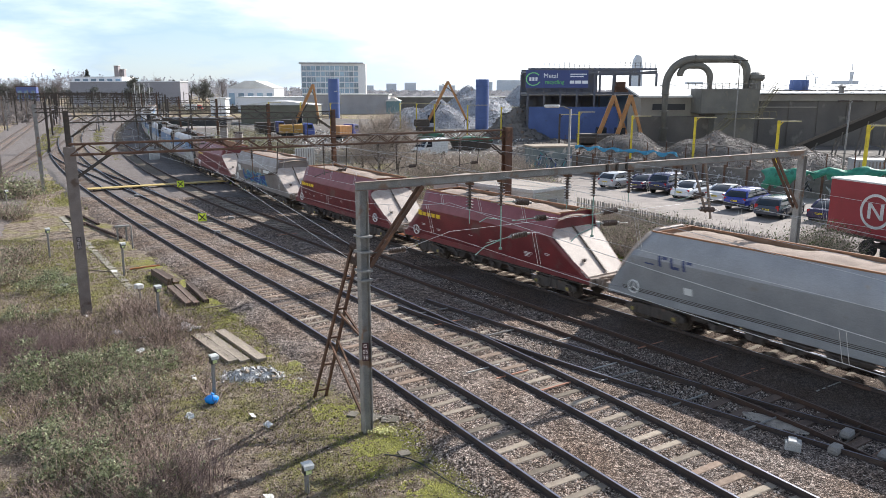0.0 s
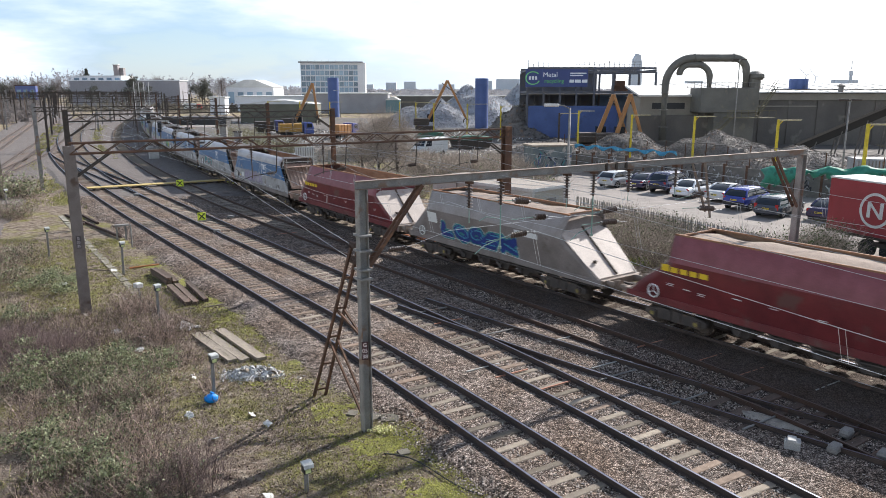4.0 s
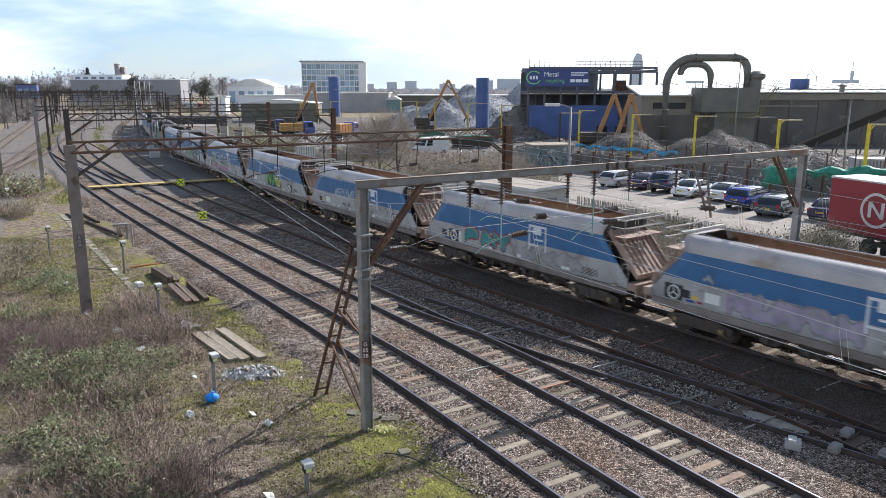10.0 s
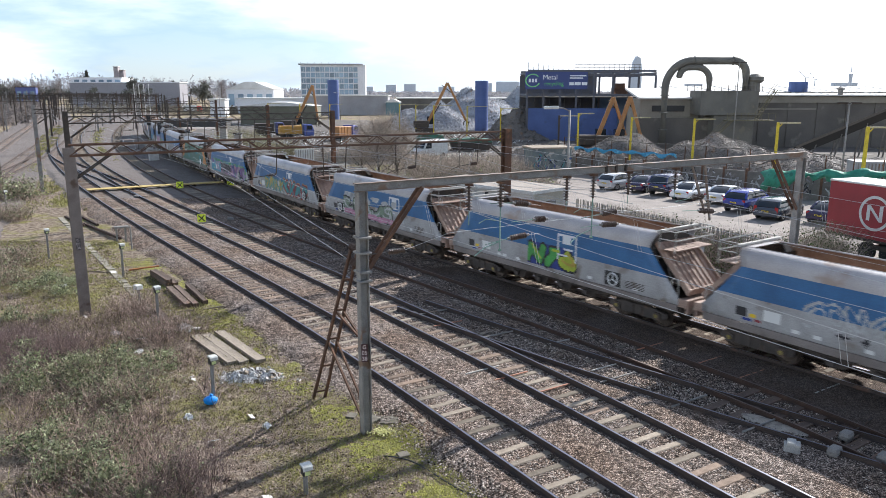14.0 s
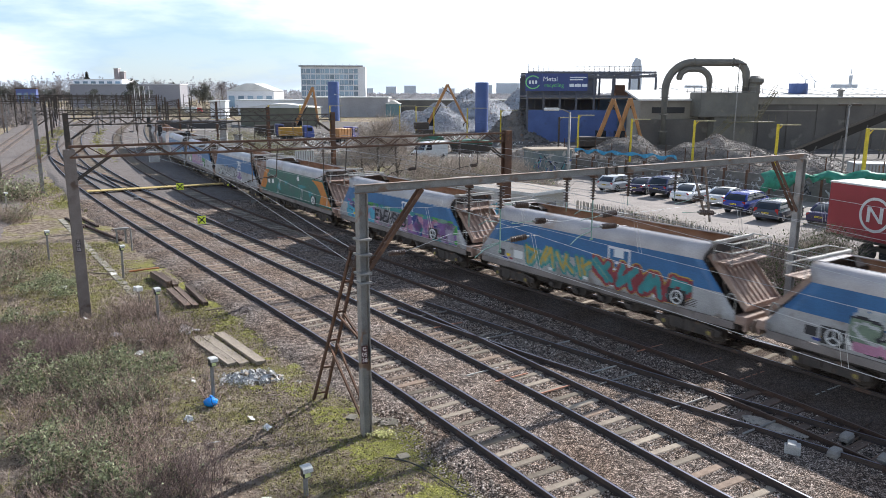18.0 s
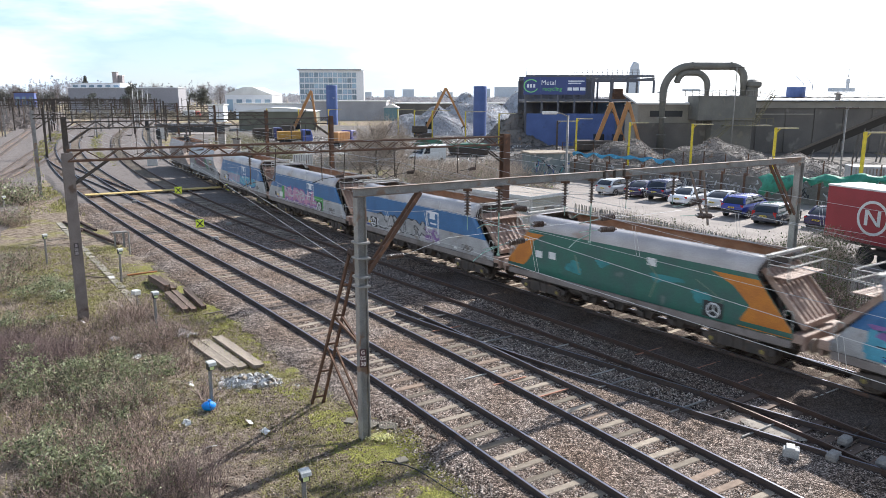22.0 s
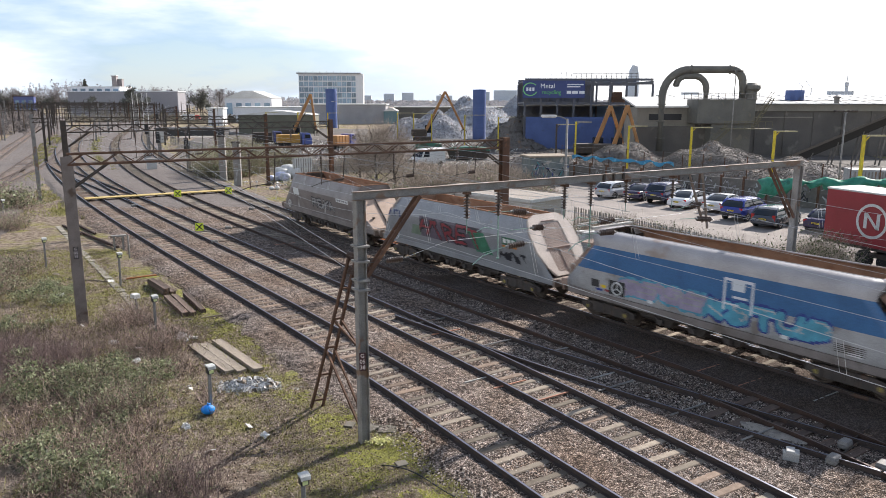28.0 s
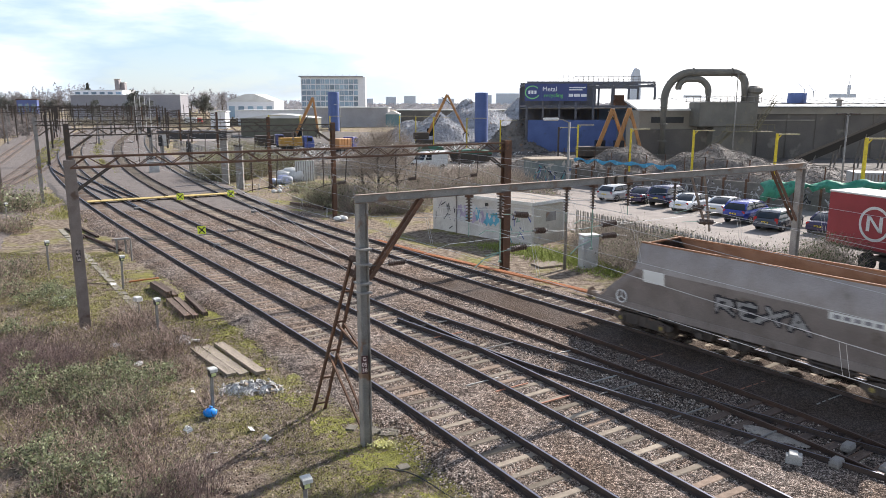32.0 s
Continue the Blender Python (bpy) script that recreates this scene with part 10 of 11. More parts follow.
for k in range(3):
    part("pipe", G().tube([(-4.5 + 0.16 * k, 47.6, -0.1), (-1.0 + 0.16 * k, 43.0, -0.1), (2.6 + 0.16 * k, 39.0, -0.1), (6.5 + 0.16 * k, 34.6, -0.1), (8.6 + 0.16 * k, 32.0, -0.1)], 0.05, 6), ORANGE_PIPE, pipes)
solo("manhole_slab", G().box((6.0, 41.0, -0.28), (1.7, 1.1, 0.12), 25), CONCRETE, "pale concrete slab set in grass", "slab", bevel=0.02)
for k, (x, y, s) in enumerate(((-1.5, 19.3, 0.5), (-1.0, 17.3, 0.3), (-2.0, 19.4, 0.45), (-2.6, 19.6, 0.3))):
    solo("paving_slab", G().box((0, 0, 0), (s, s * 0.9, 0.06)), SLAB, "broken concrete slab beside the mast", "slab", m=pose(x, y, -0.3, 0, 0, 25 * k), bevel=0.01)
flowers = np.random.RandomState(3)
v, f = leaves(np.stack([-1.62 + 0.17 * flowers.randn(260), 18.5 + 0.1 * flowers.randn(260), -0.3 + 0.1 * flowers.rand(260)], 1), 0.03, flowers)
solo("primrose_clump", fast_mesh("primrose_clump", v, f, plain("pale_yellow_petal", (0.75, 0.72, 0.35), 0.6)), None, "clump of pale yellow flowers by the mast", "flowers", kind="stuff")


# ---- undergrowth ----
def bank_edge(y):
    return float(np.interp(y, (11, 14, 17, 20, 22.5, 26, 30, 35, 42), (-1.8, -3.4, -4.6, -6.6, -7.9, -9.8, -12.8, -17.0, -23)))


def scatter(n, seed, keep):
    rs = np.random.RandomState(seed)
    out = []
    while len(out) < n:
        y = 11.5 + 33 * rs.rand() ** 1.5
        x = -0.66 * y + (bank_edge(y) + 0.66 * y + 3.5) * rs.rand()
        if keep(x, y, rs):
            out.append((x, y, ground_z(x, y)))
    return np.array(out), rs


GREEN = ((-11.6, 23.2, 1.2), (-9.9, 23.0, 0.9), (-10.3, 22.0, 0.8), (-12.8, 21.6, 1.3), (-10.7, 18.6, 1.1), (-8.3, 17.0, 0.9), (-18.9, 33.5, 1.5))


def undergrowth():
    def woody(x, y, rs):
        k = noise.noise((x * 0.28, y * 0.28, 2)) + 0.5 * noise.noise((x * 0.9, y * 0.9, 6))
        e = bank_edge(y) - x
        return e > -0.3 and min((x - c[0]) ** 2 + (y - c[1]) ** 2 - (0.35 * c[2]) ** 2 for c in GREEN) > 0 and k > 0.08 - 0.035 * min(e, 6) + 0.12 * max(0, 19.5 - y) / 4 + (0.6 if y > 28.5 else 0)

    def grassy(x, y, rs):
        return noise.noise((x * 0.5, y * 0.5, 12)) + 0.3 * noise.noise((x * 2, y * 2, 1)) > -0.15 and x < bank_edge(y) + 3.2

    n = 9500
    p, rs = scatter(n, 5, woody)
    d = rs.randn(n, 3) * np.array([0.8, 0.8, 0.5]) + np.array([0, 0, 0.9])
    d[:, 2] = np.abs(d[:, 2]) + 0.1
    v, f = sticks(p, d, 0.25 + 0.65 * rs.rand(n) ** 2, 0.005 + 0.007 * rs.rand(n), 0.5, rs, 2)
    solo("bramble_thicket", fast_mesh("bramble_thicket", v, f, BRAMBLE), None, "tangle of dry brown bramble stems", "undergrowth", kind="stuff")
    n = 10000
    p, rs = scatter(n, 6, grassy)
    d = rs.randn(n, 3) * 0.7 + np.array([0, 0, 1.0])
    v, f = sticks(p, d, 0.1 + 0.2 * rs.rand(n), np.full(n, 0.009), 0.5, rs, 1)
    solo("rough_grass", fast_mesh("rough_grass", v, f, GRASS), None, "rough olive green grass", "grass", kind="stuff")
    n = 4500
    p, rs = scatter(n, 7, lambda x, y, r: grassy(x + 5, y, r))
    d = rs.randn(n, 3) * 0.9 + np.array([0, 0, 0.7])
    d[:, 2] = np.abs(d[:, 2])
    v, f = sticks(p, d, 0.15 + 0.3 * rs.rand(n), np.full(n, 0.007), 0.5, rs, 1)
    solo("dead_grass", fast_mesh("dead_grass", v, f, STRAW), None, "pale dead grass stalks", "grass", kind="stuff")
    # mossy turf round the masts
    n = 11000
    p, rs = scatter(n, 16, lambda x, y, r: y > 27 and noise.noise((x * 0.3, y * 0.3, 41)) + 0.6 * noise.noise((x * 1.3, y * 1.3, 4)) > -0.05)
    p[:, 2] += 0.015 + 0.03 * rs.rand(n)
    v, f = leaves(p, 0.045, rs)
    solo("mossy_turf", fast_mesh("mossy_turf", v, f, GRASS), None, "thin olive mossy turf on bare earth", "turf", kind="stuff")
    # leafy clumps: centre and radius
    rs = np.random.RandomState(8)
    clumps = np.array(((-11.6, 23.2, 1.2), (-9.9, 23.0, 0.9), (-10.3, 22.0, 0.8), (-12.8, 21.6, 1.3), (-10.7, 17.8, 1.1), (-8.3, 16.3, 0.9), (-7.4, 15.5, 0.8), (-9.4, 16.2, 0.9), (-18.9, 33.5, 1.5), (-12.0, 22.2, 1.0), (-14.6, 24.0, 0.8), (-6.6, 15.0, 0.5), (-17.0, 28.5, 0.8), (-9.2, 19.6, 0.5)))
    n = 22000
    k = rs.choice(len(clumps), n, p=clumps[:, 2] ** 2 / (clumps[:, 2] ** 2).sum())
    b = rs.randn(len(clumps), 9, 2) * 0.7
    j = rs.randint(0, 9, n)
    xy = clumps[k, :2] + clumps[k, 2:] * (b[k, j] + 0.2 * rs.randn(n, 2))
    hgt = 0.3 + 0.7 * rs.rand(len(clumps), 9)
    up = hgt[k, j] * (1 - 0.6 * np.minimum(1, np.hypot(*(b[k, j]).T) / 1.2)) * clumps[k, 2] ** 0.5
    p = np.stack([xy[:, 0], xy[:, 1], np.full(n, -0.33) + up * (0.25 + 0.9 * rs.rand(n) ** 0.6)], 1)
    v, f = leaves(p, 0.042, rs)
    solo("bramble_leaves", fast_mesh("bramble_leaves", v, f, LEAF), None, "green bramble leaves over the bank", "undergrowth", kind="stuff")
    # fallen leaves and bits of stem on the bare earth
    n = 34000
    p, rs = scatter(n, 14, lambda x, y, r: True)
    p[:, 2] += 0.02 + 0.03 * rs.rand(n)
    v, f = leaves(p, 0.03, rs)
    solo("leaf_litter", fast_mesh("leaf_litter", v, f, paint("fallen_leaves", (0.15, 0.095, 0.07), (0.42, 0.33, 0.26), 9, 0.9, island=0.9)), None, "fallen brown leaves on bare earth", "leaf litter", kind="stuff")
    # broken twigs and dead stalks lying about
    n = 24000
    p, rs = scatter(n, 15, lambda x, y, r: bank_edge(y) - 7 < x < bank_edge(y) + 2.2 and r.rand() < 0.35 + noise.noise((x * 0.9, y * 0.9, 17)))
    p[:, 2] += 0.015 + 0.05 * rs.rand(n)
    d = rs.randn(n, 3) * np.array([1, 1, 0.28])
    v, f = sticks(p, d, 0.07 + 0.24 * rs.rand(n) ** 1.5, 0.003 + 0.004 * rs.rand(n), 0.3, rs, 1)
    solo("twig_litter", fast_mesh("twig_litter", v, f, paint("broken_twigs", (0.2, 0.145, 0.12), (0.52, 0.44, 0.37), 7, 0.9, island=0.9)), None, "broken twigs and dead stalks on the earth", "twigs", kind="stuff")
    # litter
    rs = np.random.RandomState(12)
    for k in range(46):
        y = 13 + 26 * rs.rand()
        x = bank_edge(y) - 9 * rs.rand() ** 1.5 + 1.5
        s = 0.06 + 0.1 * rs.rand()
        gg = G()
        rows = [[(s * (i - 1.5) * 0.6, s * (j - 1.5) * 0.45, 0.03 * noise.noise((i * 1.3 + k, j * 1.7, k)) + 0.03) for j in range(4)] for i in range(4)]
        gg.grid(rows)
        ob = solo("litter", gg, WHITE if k % 3 else CONCRETE, "scrap of pale litter on the bank", "litter", "litter on the bank", m=pose(x, y, ground_z(x, y) + 0.05, rs.uniform(-30, 30), rs.uniform(-30, 30), rs.uniform(0, 360)))
        ob.modifiers.new("thick", "SOLIDIFY").thickness = 0.012


undergrowth()


def shrub(x, y, r, h, stems, leafn, seed, label, mat=BRAMBLE, leaf=LEAF, z=-0.35, upright=0.8, rad=0.009):
    rs = np.random.RandomState(seed)
    root = thing("shrub", label, "shrub", pose(x, y, z))
    p = np.stack([rs.randn(stems) * r * 0.42, rs.randn(stems) * r * 0.42, np.zeros(stems)], 1)
    d = np.stack([p[:, 0] * 0.5 / r + rs.randn(stems) * 0.55, p[:, 1] * 0.5 / r + rs.randn(stems) * 0.55, np.full(stems, upright) + 0.4 * rs.rand(stems)], 1)
    L = h * (0.45 + 0.6 * rs.rand(stems))
    v, f = sticks(p, d, L, np.full(stems, rad), 0.3, rs)
    tagged(part("stem_tangle", fast_mesh("stems", v, f, mat), None, root, "mass of thin bare stems"), kind="stuff")
    m = stems * 2
    u = 0.3 + 0.6 * rs.rand(m)
    i = rs.randint(0, stems, m)
    dn = d / np.linalg.norm(d, axis=1, keepdims=True)
    q = p[i] + dn[i] * (L[i] * u)[:, None]
    v, f = sticks(q, dn[i] + rs.randn(m, 3) * 0.7, h * 0.22 * (0.4 + rs.rand(m)), np.full(m, rad * 0.6), 0.3, rs, 2)
    tagged(part("twig_tangle", fast_mesh("twigs", v, f, mat), None, root), kind="stuff")
    if leafn:
        i = rs.randint(0, stems, leafn)
        q = p[i] + dn[i] * (L[i] * (0.2 + 0.8 * rs.rand(leafn)))[:, None] + rs.randn(leafn, 3) * 0.08 * h
        v, f = leaves(q, 0.036 if y < 30 else 0.055 if y < 55 else 0.11, rs)
        tagged(part("foliage", fast_mesh("leaves", v, f, leaf), None, root), kind="stuff")


DARKSTEM = paint("dark_mauve_stems", (0.15, 0.1, 0.092), (0.26, 0.19, 0.175), 4, 0.9, island=0.5)
OLIVE = paint("olive_stems", (0.33, 0.3, 0.2), (0.26, 0.22, 0.15), 4, 0.9, island=0.4)
# on the near bank
shrub(-5.7, 15.6, 1.0, 1.6, 130, 60, 40, "sparse clump of tall upright reddish stems", DARKSTEM, upright=2.4, rad=0.007)
shrub(-6.6, 15.2, 0.9, 0.8, 260, 300, 39, "low tangle of thin brown stems", BRAMBLE, rad=0.006)
shrub(-9.6, 21.0, 1.3, 0.9, 420, 2400, 41, "low green leafy bramble clump")
shrub(-11.4, 22.6, 1.3, 0.9, 420, 2000, 42, "low green leafy bramble clump")
shrub(-13.6, 24.2, 1.4, 0.9, 1700, 150, 43, "dense reddish-brown thicket of dry stems", DARKSTEM)
shrub(-15.4, 25.0, 1.3, 0.9, 1400, 150, 44, "dense reddish-brown thicket of dry stems", DARKSTEM)
shrub(-8.9, 17.5, 1.3, 0.8, 420, 1500, 45, "low green leafy bramble clump")
shrub(-7.0, 16.0, 1.2, 0.9, 500, 300, 46, "tangle of dry grey-brown stems")
shrub(-10.6, 26.5, 1.5, 1.0, 600, 200, 47, "tangle of dry brown bramble stems")
shrub(-12.8, 29.5, 1.3, 1.0, 500, 100, 48, "tangle of dry reddish stems by the mast")
shrub(-21.5, 34.0, 1.5, 1.3, 500, 1500, 49, "low green shrub near the mast")
shrub(-23.0, 38.0, 1.5, 1.2, 500, 1200, 50, "low green shrub on the bank")
shrub(-36.5, 62.0, 2.2, 2.4, 500, 1500, 51, "scrubby green bush beside the far track")
shrub(-31.0, 52.0, 1.6, 1.6, 400, 1000, 52, "scrubby green bush on the bank")
# beyond the goods line
for k, (x, y, r, h, leafn, lab) in enumerate((
        (-9.5, 66, 2.6, 2.6, 900, "olive bramble bush beside the line"), (-6.2, 63, 2.6, 2.8, 700, "dense bare bramble bush beside the line"), (-11.4, 70, 2.0, 1.5, 700, "olive bramble bush beside the line"), (-3.6, 63, 2.4, 2.4, 500, "brown bare bush behind the hut"),
        (1.5, 72, 3.0, 3.0, 300, "broad brown bare bush"), (4.5, 70, 3.0, 2.8, 300, "broad brown bare bush"), (-1.5, 78, 3.0, 3.0, 300, "broad brown bare bush"), (6.5, 76, 2.8, 2.6, 300, "broad brown bare bush"), (8.5, 66, 2.2, 2.0, 300, "low brown bush by the car park"),
        (-25, 93, 2.8, 3.6, 2200, "tall green-tinged bush beside the line"), (-25.5, 88, 2.8, 3.8, 2200, "tall green-tinged bush beside the line"), (-28, 95, 3.0, 3.6, 2000, "tall green-tinged bush beside the line"), (-14.4, 77, 1.6, 1.2, 500, "low olive bush near the rubbish"),
        (9.8, 45.5, 1.7, 2.3, 500, "leafless bush by the palisade"), (11.4, 44.0, 1.7, 2.4, 500, "leafless bush by the palisade"), (12.8, 41.5, 1.7, 2.4, 700, "leafless bush by the palisade"), (10.4, 40.2, 1.6, 2.2, 700, "leafless bush beside the train"), (11.8, 37.5, 1.6, 2.3, 700, "leafless bush beside the train"),
        (14.6, 36.8, 1.5, 2.5, 800, "leafy scrub along the palisade"), (15.2, 33.5, 1.5, 2.6, 900, "leafy scrub along the palisade"), (15.8, 30.8, 1.5, 2.6, 900, "leafy scrub along the palisade"), (16.2, 28.2, 1.5, 1.9, 900, "leafy scrub along the palisade"), (16.2, 25.4, 1.5, 1.9, 900, "leafy scrub along the palisade"), (17.2, 22.6, 1.5, 1.9, 900, "leafy scrub along the palisade"), (13.6, 31.0, 1.3, 1.4, 600, "low scrub beside the goods line"), (14.4, 27.5, 1.3, 1.3, 600, "low scrub beside the goods line"),
        (19.2, 36.8, 1.3, 2.6, 900, "tall weedy bush in front of the trailer"), (20.4, 38.6, 1.2, 2.4, 800, "tall weedy bush in front of the trailer"), (17.2, 40.6, 1.2, 1.3, 300, "low dead scrub inside the palisade"), (14.4, 46.0, 1.4, 1.4, 300, "low dead scrub inside the palisade"), (10.9, 49.6, 1.5, 1.7, 200, "pale dead brambles inside the palisade"), (13.2, 45.2, 1.5, 1.6, 200, "pale dead brambles inside the palisade"), (15.3, 41.4, 1.5, 1.7, 200, "pale dead brambles inside the palisade"), (17.4, 37.6, 1.4, 1.7, 200, "pale dead brambles inside the palisade"), (12.2, 50.0, 1.4, 1.5, 300, "low dead scrub inside the palisade"))):
    shrub(x, y, r, h, int((260 if 20 < y < 52 else 230) * r * h ** 0.5), leafn * (3 if 20 < y < 42 and x > 12 else 1), 100 + k, lab, OLIVE if "olive" in lab or "green" in lab else DARKSTEM if "leafy" in lab or "low scrub" in lab else TWIG, LEAF if x < 12 else IVY, rad=0.02 if y > 55 else 0.010)
bare_tree(-5.8, 65, 7.2, 2.4, 9, "slender leafless tree among brambles", twigs=1800)
bare_tree(-4.2, 66, 6.6, 2.2, 10, "slender leafless tree among brambles", twigs=1500)
bare_tree(-7.4, 67, 6.0, 2.0, 11, "slender leafless sapling among brambles", twigs=1200)


# ---- loose ballast stones nearest the camera ----
def loose_stones():
    rs = np.random.RandomState(31)
    n = 82000
    y = 12.5 + 28 * rs.rand(n) ** 1.7
    a = np.array([poly_x(TRACKS["1"], max(q, NEAR_Y)) if q >= NEAR_Y else poly_x(TRACKS["1"], NEAR_Y) + (NEAR_Y - q) * 0.62 for q in y]) - 2.6
    b = np.array([poly_x(TRACKS["4"], max(q, NEAR_Y)) if q >= NEAR_Y else poly_x(TRACKS["4"], NEAR_Y) + (NEAR_Y - q) * 0.55 for q in y]) + 2.0
    x = a + (b - a) * rs.rand(n)
    near = np.full(n, 9.0)
    for key in ("1", "2", "4"):
        near = np.minimum(near, np.abs(x - np.array([poly_x(TRACKS[key], max(q, NEAR_Y)) + max(0, NEAR_Y - q) * 0.6 for q in y])))
    goods = np.array([poly_x(TRACKS["3"], max(q, NEAR_Y)) + max(0, NEAR_Y - q) * 0.6 for q in y]) - 0.9
    keep = (x < goods) | (rs.rand(n) < 0.22)
    x, y, a, near = x[keep], y[keep], a[keep], near[keep]
    n = len(x)
    z = np.where(near < 1.55, -0.188, -0.155) - 0.14 * np.clip((a + 1.0 - x), 0, 1)
    s = 0.016 + 0.02 * rs.rand(n)
    base = np.array([(1, 0, 0), (-1, 0, 0), (0, 1, 0), (0, -1, 0), (0, 0, 0.8), (0, 0, -0.8)], float)
    v = base[None] * (0.65 + 0.7 * rs.rand(n, 6, 1)) * s[:, None, None]
    t = rs.rand(n) * 6.283
    c, sn = np.cos(t)[:, None], np.sin(t)[:, None]
    v = np.stack([v[..., 0] * c - v[..., 1] * sn, v[..., 0] * sn + v[..., 1] * c, v[..., 2] + 0.3 * v[..., 0]], -1) + np.stack([x, y, z], 1)[:, None, :]
    k = np.array([(0, 2, 4), (2, 1, 4), (1, 3, 4), (3, 0, 4), (2, 0, 5), (1, 2, 5), (3, 1, 5), (0, 3, 5)])
    f = (np.arange(n)[:, None, None] * 6 + k[None]).reshape(-1, 3)
    solo("loose_ballast", fast_mesh("loose_ballast", v.reshape(-1, 3), f, STONE), None, "loose grey and brown ballast stones", "ballast", kind="stuff")


loose_stones()


def moss():
    """Cushions of bright moss on the cess, and stray stones among them."""
    rs = np.random.RandomState(61)
    pts, stray = [], []
    while len(pts) < 42000:
        y = 12 + 32 * rs.rand() ** 1.4
        e = poly_x(TRACKS["1"], max(y, NEAR_Y)) + max(0, NEAR_Y - y) * 0.62 - 2.2
        x = e - 3.6 * rs.rand() ** 1.3 + 0.5
        k = noise.noise((x * 0.55, y * 0.55, 31)) + 0.55 * noise.noise((x * 2.3, y * 2.3, 5)) + 0.3 * noise.noise((x * 7, y * 7, 2))
        if k > 0.1 - (0.3 if y < 19 else 0.0):
            pts.append((x, y, max(ground_z(x, y), -0.3 if x > e - 0.6 else -9) + 0.01 + 0.025 * rs.rand()))
        elif len(stray) < 9000 and rs.rand() < 0.3:
            stray.append((x, y, ground_z(x, y) + 0.015))
    while len(pts) < 50000:
        y = 12.5 + 6.8 * rs.rand()
        e = -0.55 - 0.6 * (y - 18.6)
        x = e - 2.6 * rs.rand() ** 1.6 + 0.25
        if noise.noise((x * 0.8, y * 0.8, 51)) + 0.5 * noise.noise((x * 3, y * 3, 5)) > -0.1:
            pts.append((x, y, ground_z(x, y) + 0.03 + 0.03 * rs.rand()))
    c = np.array(pts)
    n = len(c)
    t, s = rs.rand(n) * 6.283, 0.013 * (0.6 + 0.8 * rs.rand(n))
    v = np.stack([np.stack([c[:, 0] + s * np.cos(t + j * 1.571), c[:, 1] + s * np.sin(t + j * 1.571), c[:, 2] + s * 0.35 * rs.randn(n)], 1) for j in range(4)], 1).reshape(-1, 3)
    f = np.arange(n)[:, None] * 4 + np.array([[0, 1, 2, 3]])
    solo("moss_cushions", fast_mesh("moss_cushions", v, f, MOSS), None, "bright yellow-green moss along the ballast edge", "moss", kind="stuff")
    # carpets of moss: small flat ragged cushions, thick where the patches are
    pts = []
    while len(pts) < 26000:
        y = 12.8 + 27 * rs.rand() ** 1.6
        near_edge = y < 19.4
        e = -0.5 - 0.6 * (y - 18.6) if near_edge else poly_x(TRACKS["1"], y) - 2.35
        w = 2.9 * rs.rand() ** 1.2
        x = e + 0.15 - w
        k = noise.noise((x * 0.75, y * 0.75, 51)) + 0.6 * noise.noise((x * 2.6, y * 2.6, 5)) + 0.4 * noise.noise((x * 8, y * 8, 3))
        if k > (0.0 if near_edge else 0.1) + 0.11 * w:
            pts.append((x, y, ground_z(x, y) + 0.012))
    c = np.array(pts)
    n = len(c)
    t, sz = rs.rand(n, 1) * 6.283 + np.arange(6)[None] * 1.047, (0.014 + 0.03 * rs.rand(n, 1) ** 2) * (0.6 + 0.8 * rs.rand(n, 6)) * (1 + 0.02 * np.maximum(0, c[:, 1:2] - 18))
    ring = np.stack([c[:, :1] + sz * np.cos(t), c[:, 1:2] + sz * np.sin(t), np.repeat(c[:, 2:], 6, 1) - 0.004], 2)
    v = np.concatenate([ring, (c + np.array([0, 0, 0.012]))[:, None, :]], 1).reshape(-1, 3)
    base = np.arange(n)[:, None] * 7
    f = np.concatenate([base + np.array([[j, (j + 1) % 6, 6]]) for j in range(6)], 0)
    solo("moss_carpet", fast_mesh("moss_carpet", v, f, MOSS), None, "olive and yellow-green moss carpet beside the ballast", "moss", kind="stuff")
    v, f = shards(len(stray), lambda r, m: np.array(stray), 0.035, 8)
    solo("stray_stones", fast_mesh("stray_stones", v, f, STONE), None, "stray ballast stones on bare earth", "stones", kind="stuff")


moss()


def short_turf():
    """Thin olive and straw-coloured turf on the earth beside the moss."""
    rs = np.random.RandomState(91)
    out = []
    while len(out) < 15000:
        y = 12.3 + 21 * rs.rand() ** 1.5
        e = -0.5 - 0.6 * (y - 18.6) if y < 19.4 else poly_x(TRACKS["1"], y) - 2.5
        x = e - 4.2 * rs.rand()
        if noise.noise((x * 0.6, y * 0.6, 71)) + 0.5 * noise.noise((x * 2.4, y * 2.4, 7)) > -0.2:
            out.append((x, y, ground_z(x, y)))
    p = np.array(out)
    for name, a, b, mat, lab in (("turf", 0, 9000, GRASS, "thin olive turf beside the moss"), ("dead_turf", 9000, 15000, STRAW, "straw-coloured dead turf beside the moss")):
        n = b - a
        d = rs.randn(n, 3) * 0.8 + np.array([0, 0, 0.8])
        d[:, 2] = np.abs(d[:, 2])
        v, f = sticks(p[a:b], d, 0.05 + 0.09 * rs.rand(n), np.full(n, 0.006), 0.4, rs, 1)
        solo(name, fast_mesh(name, v, f, mat), None, lab, "grass", kind="stuff")


short_turf()


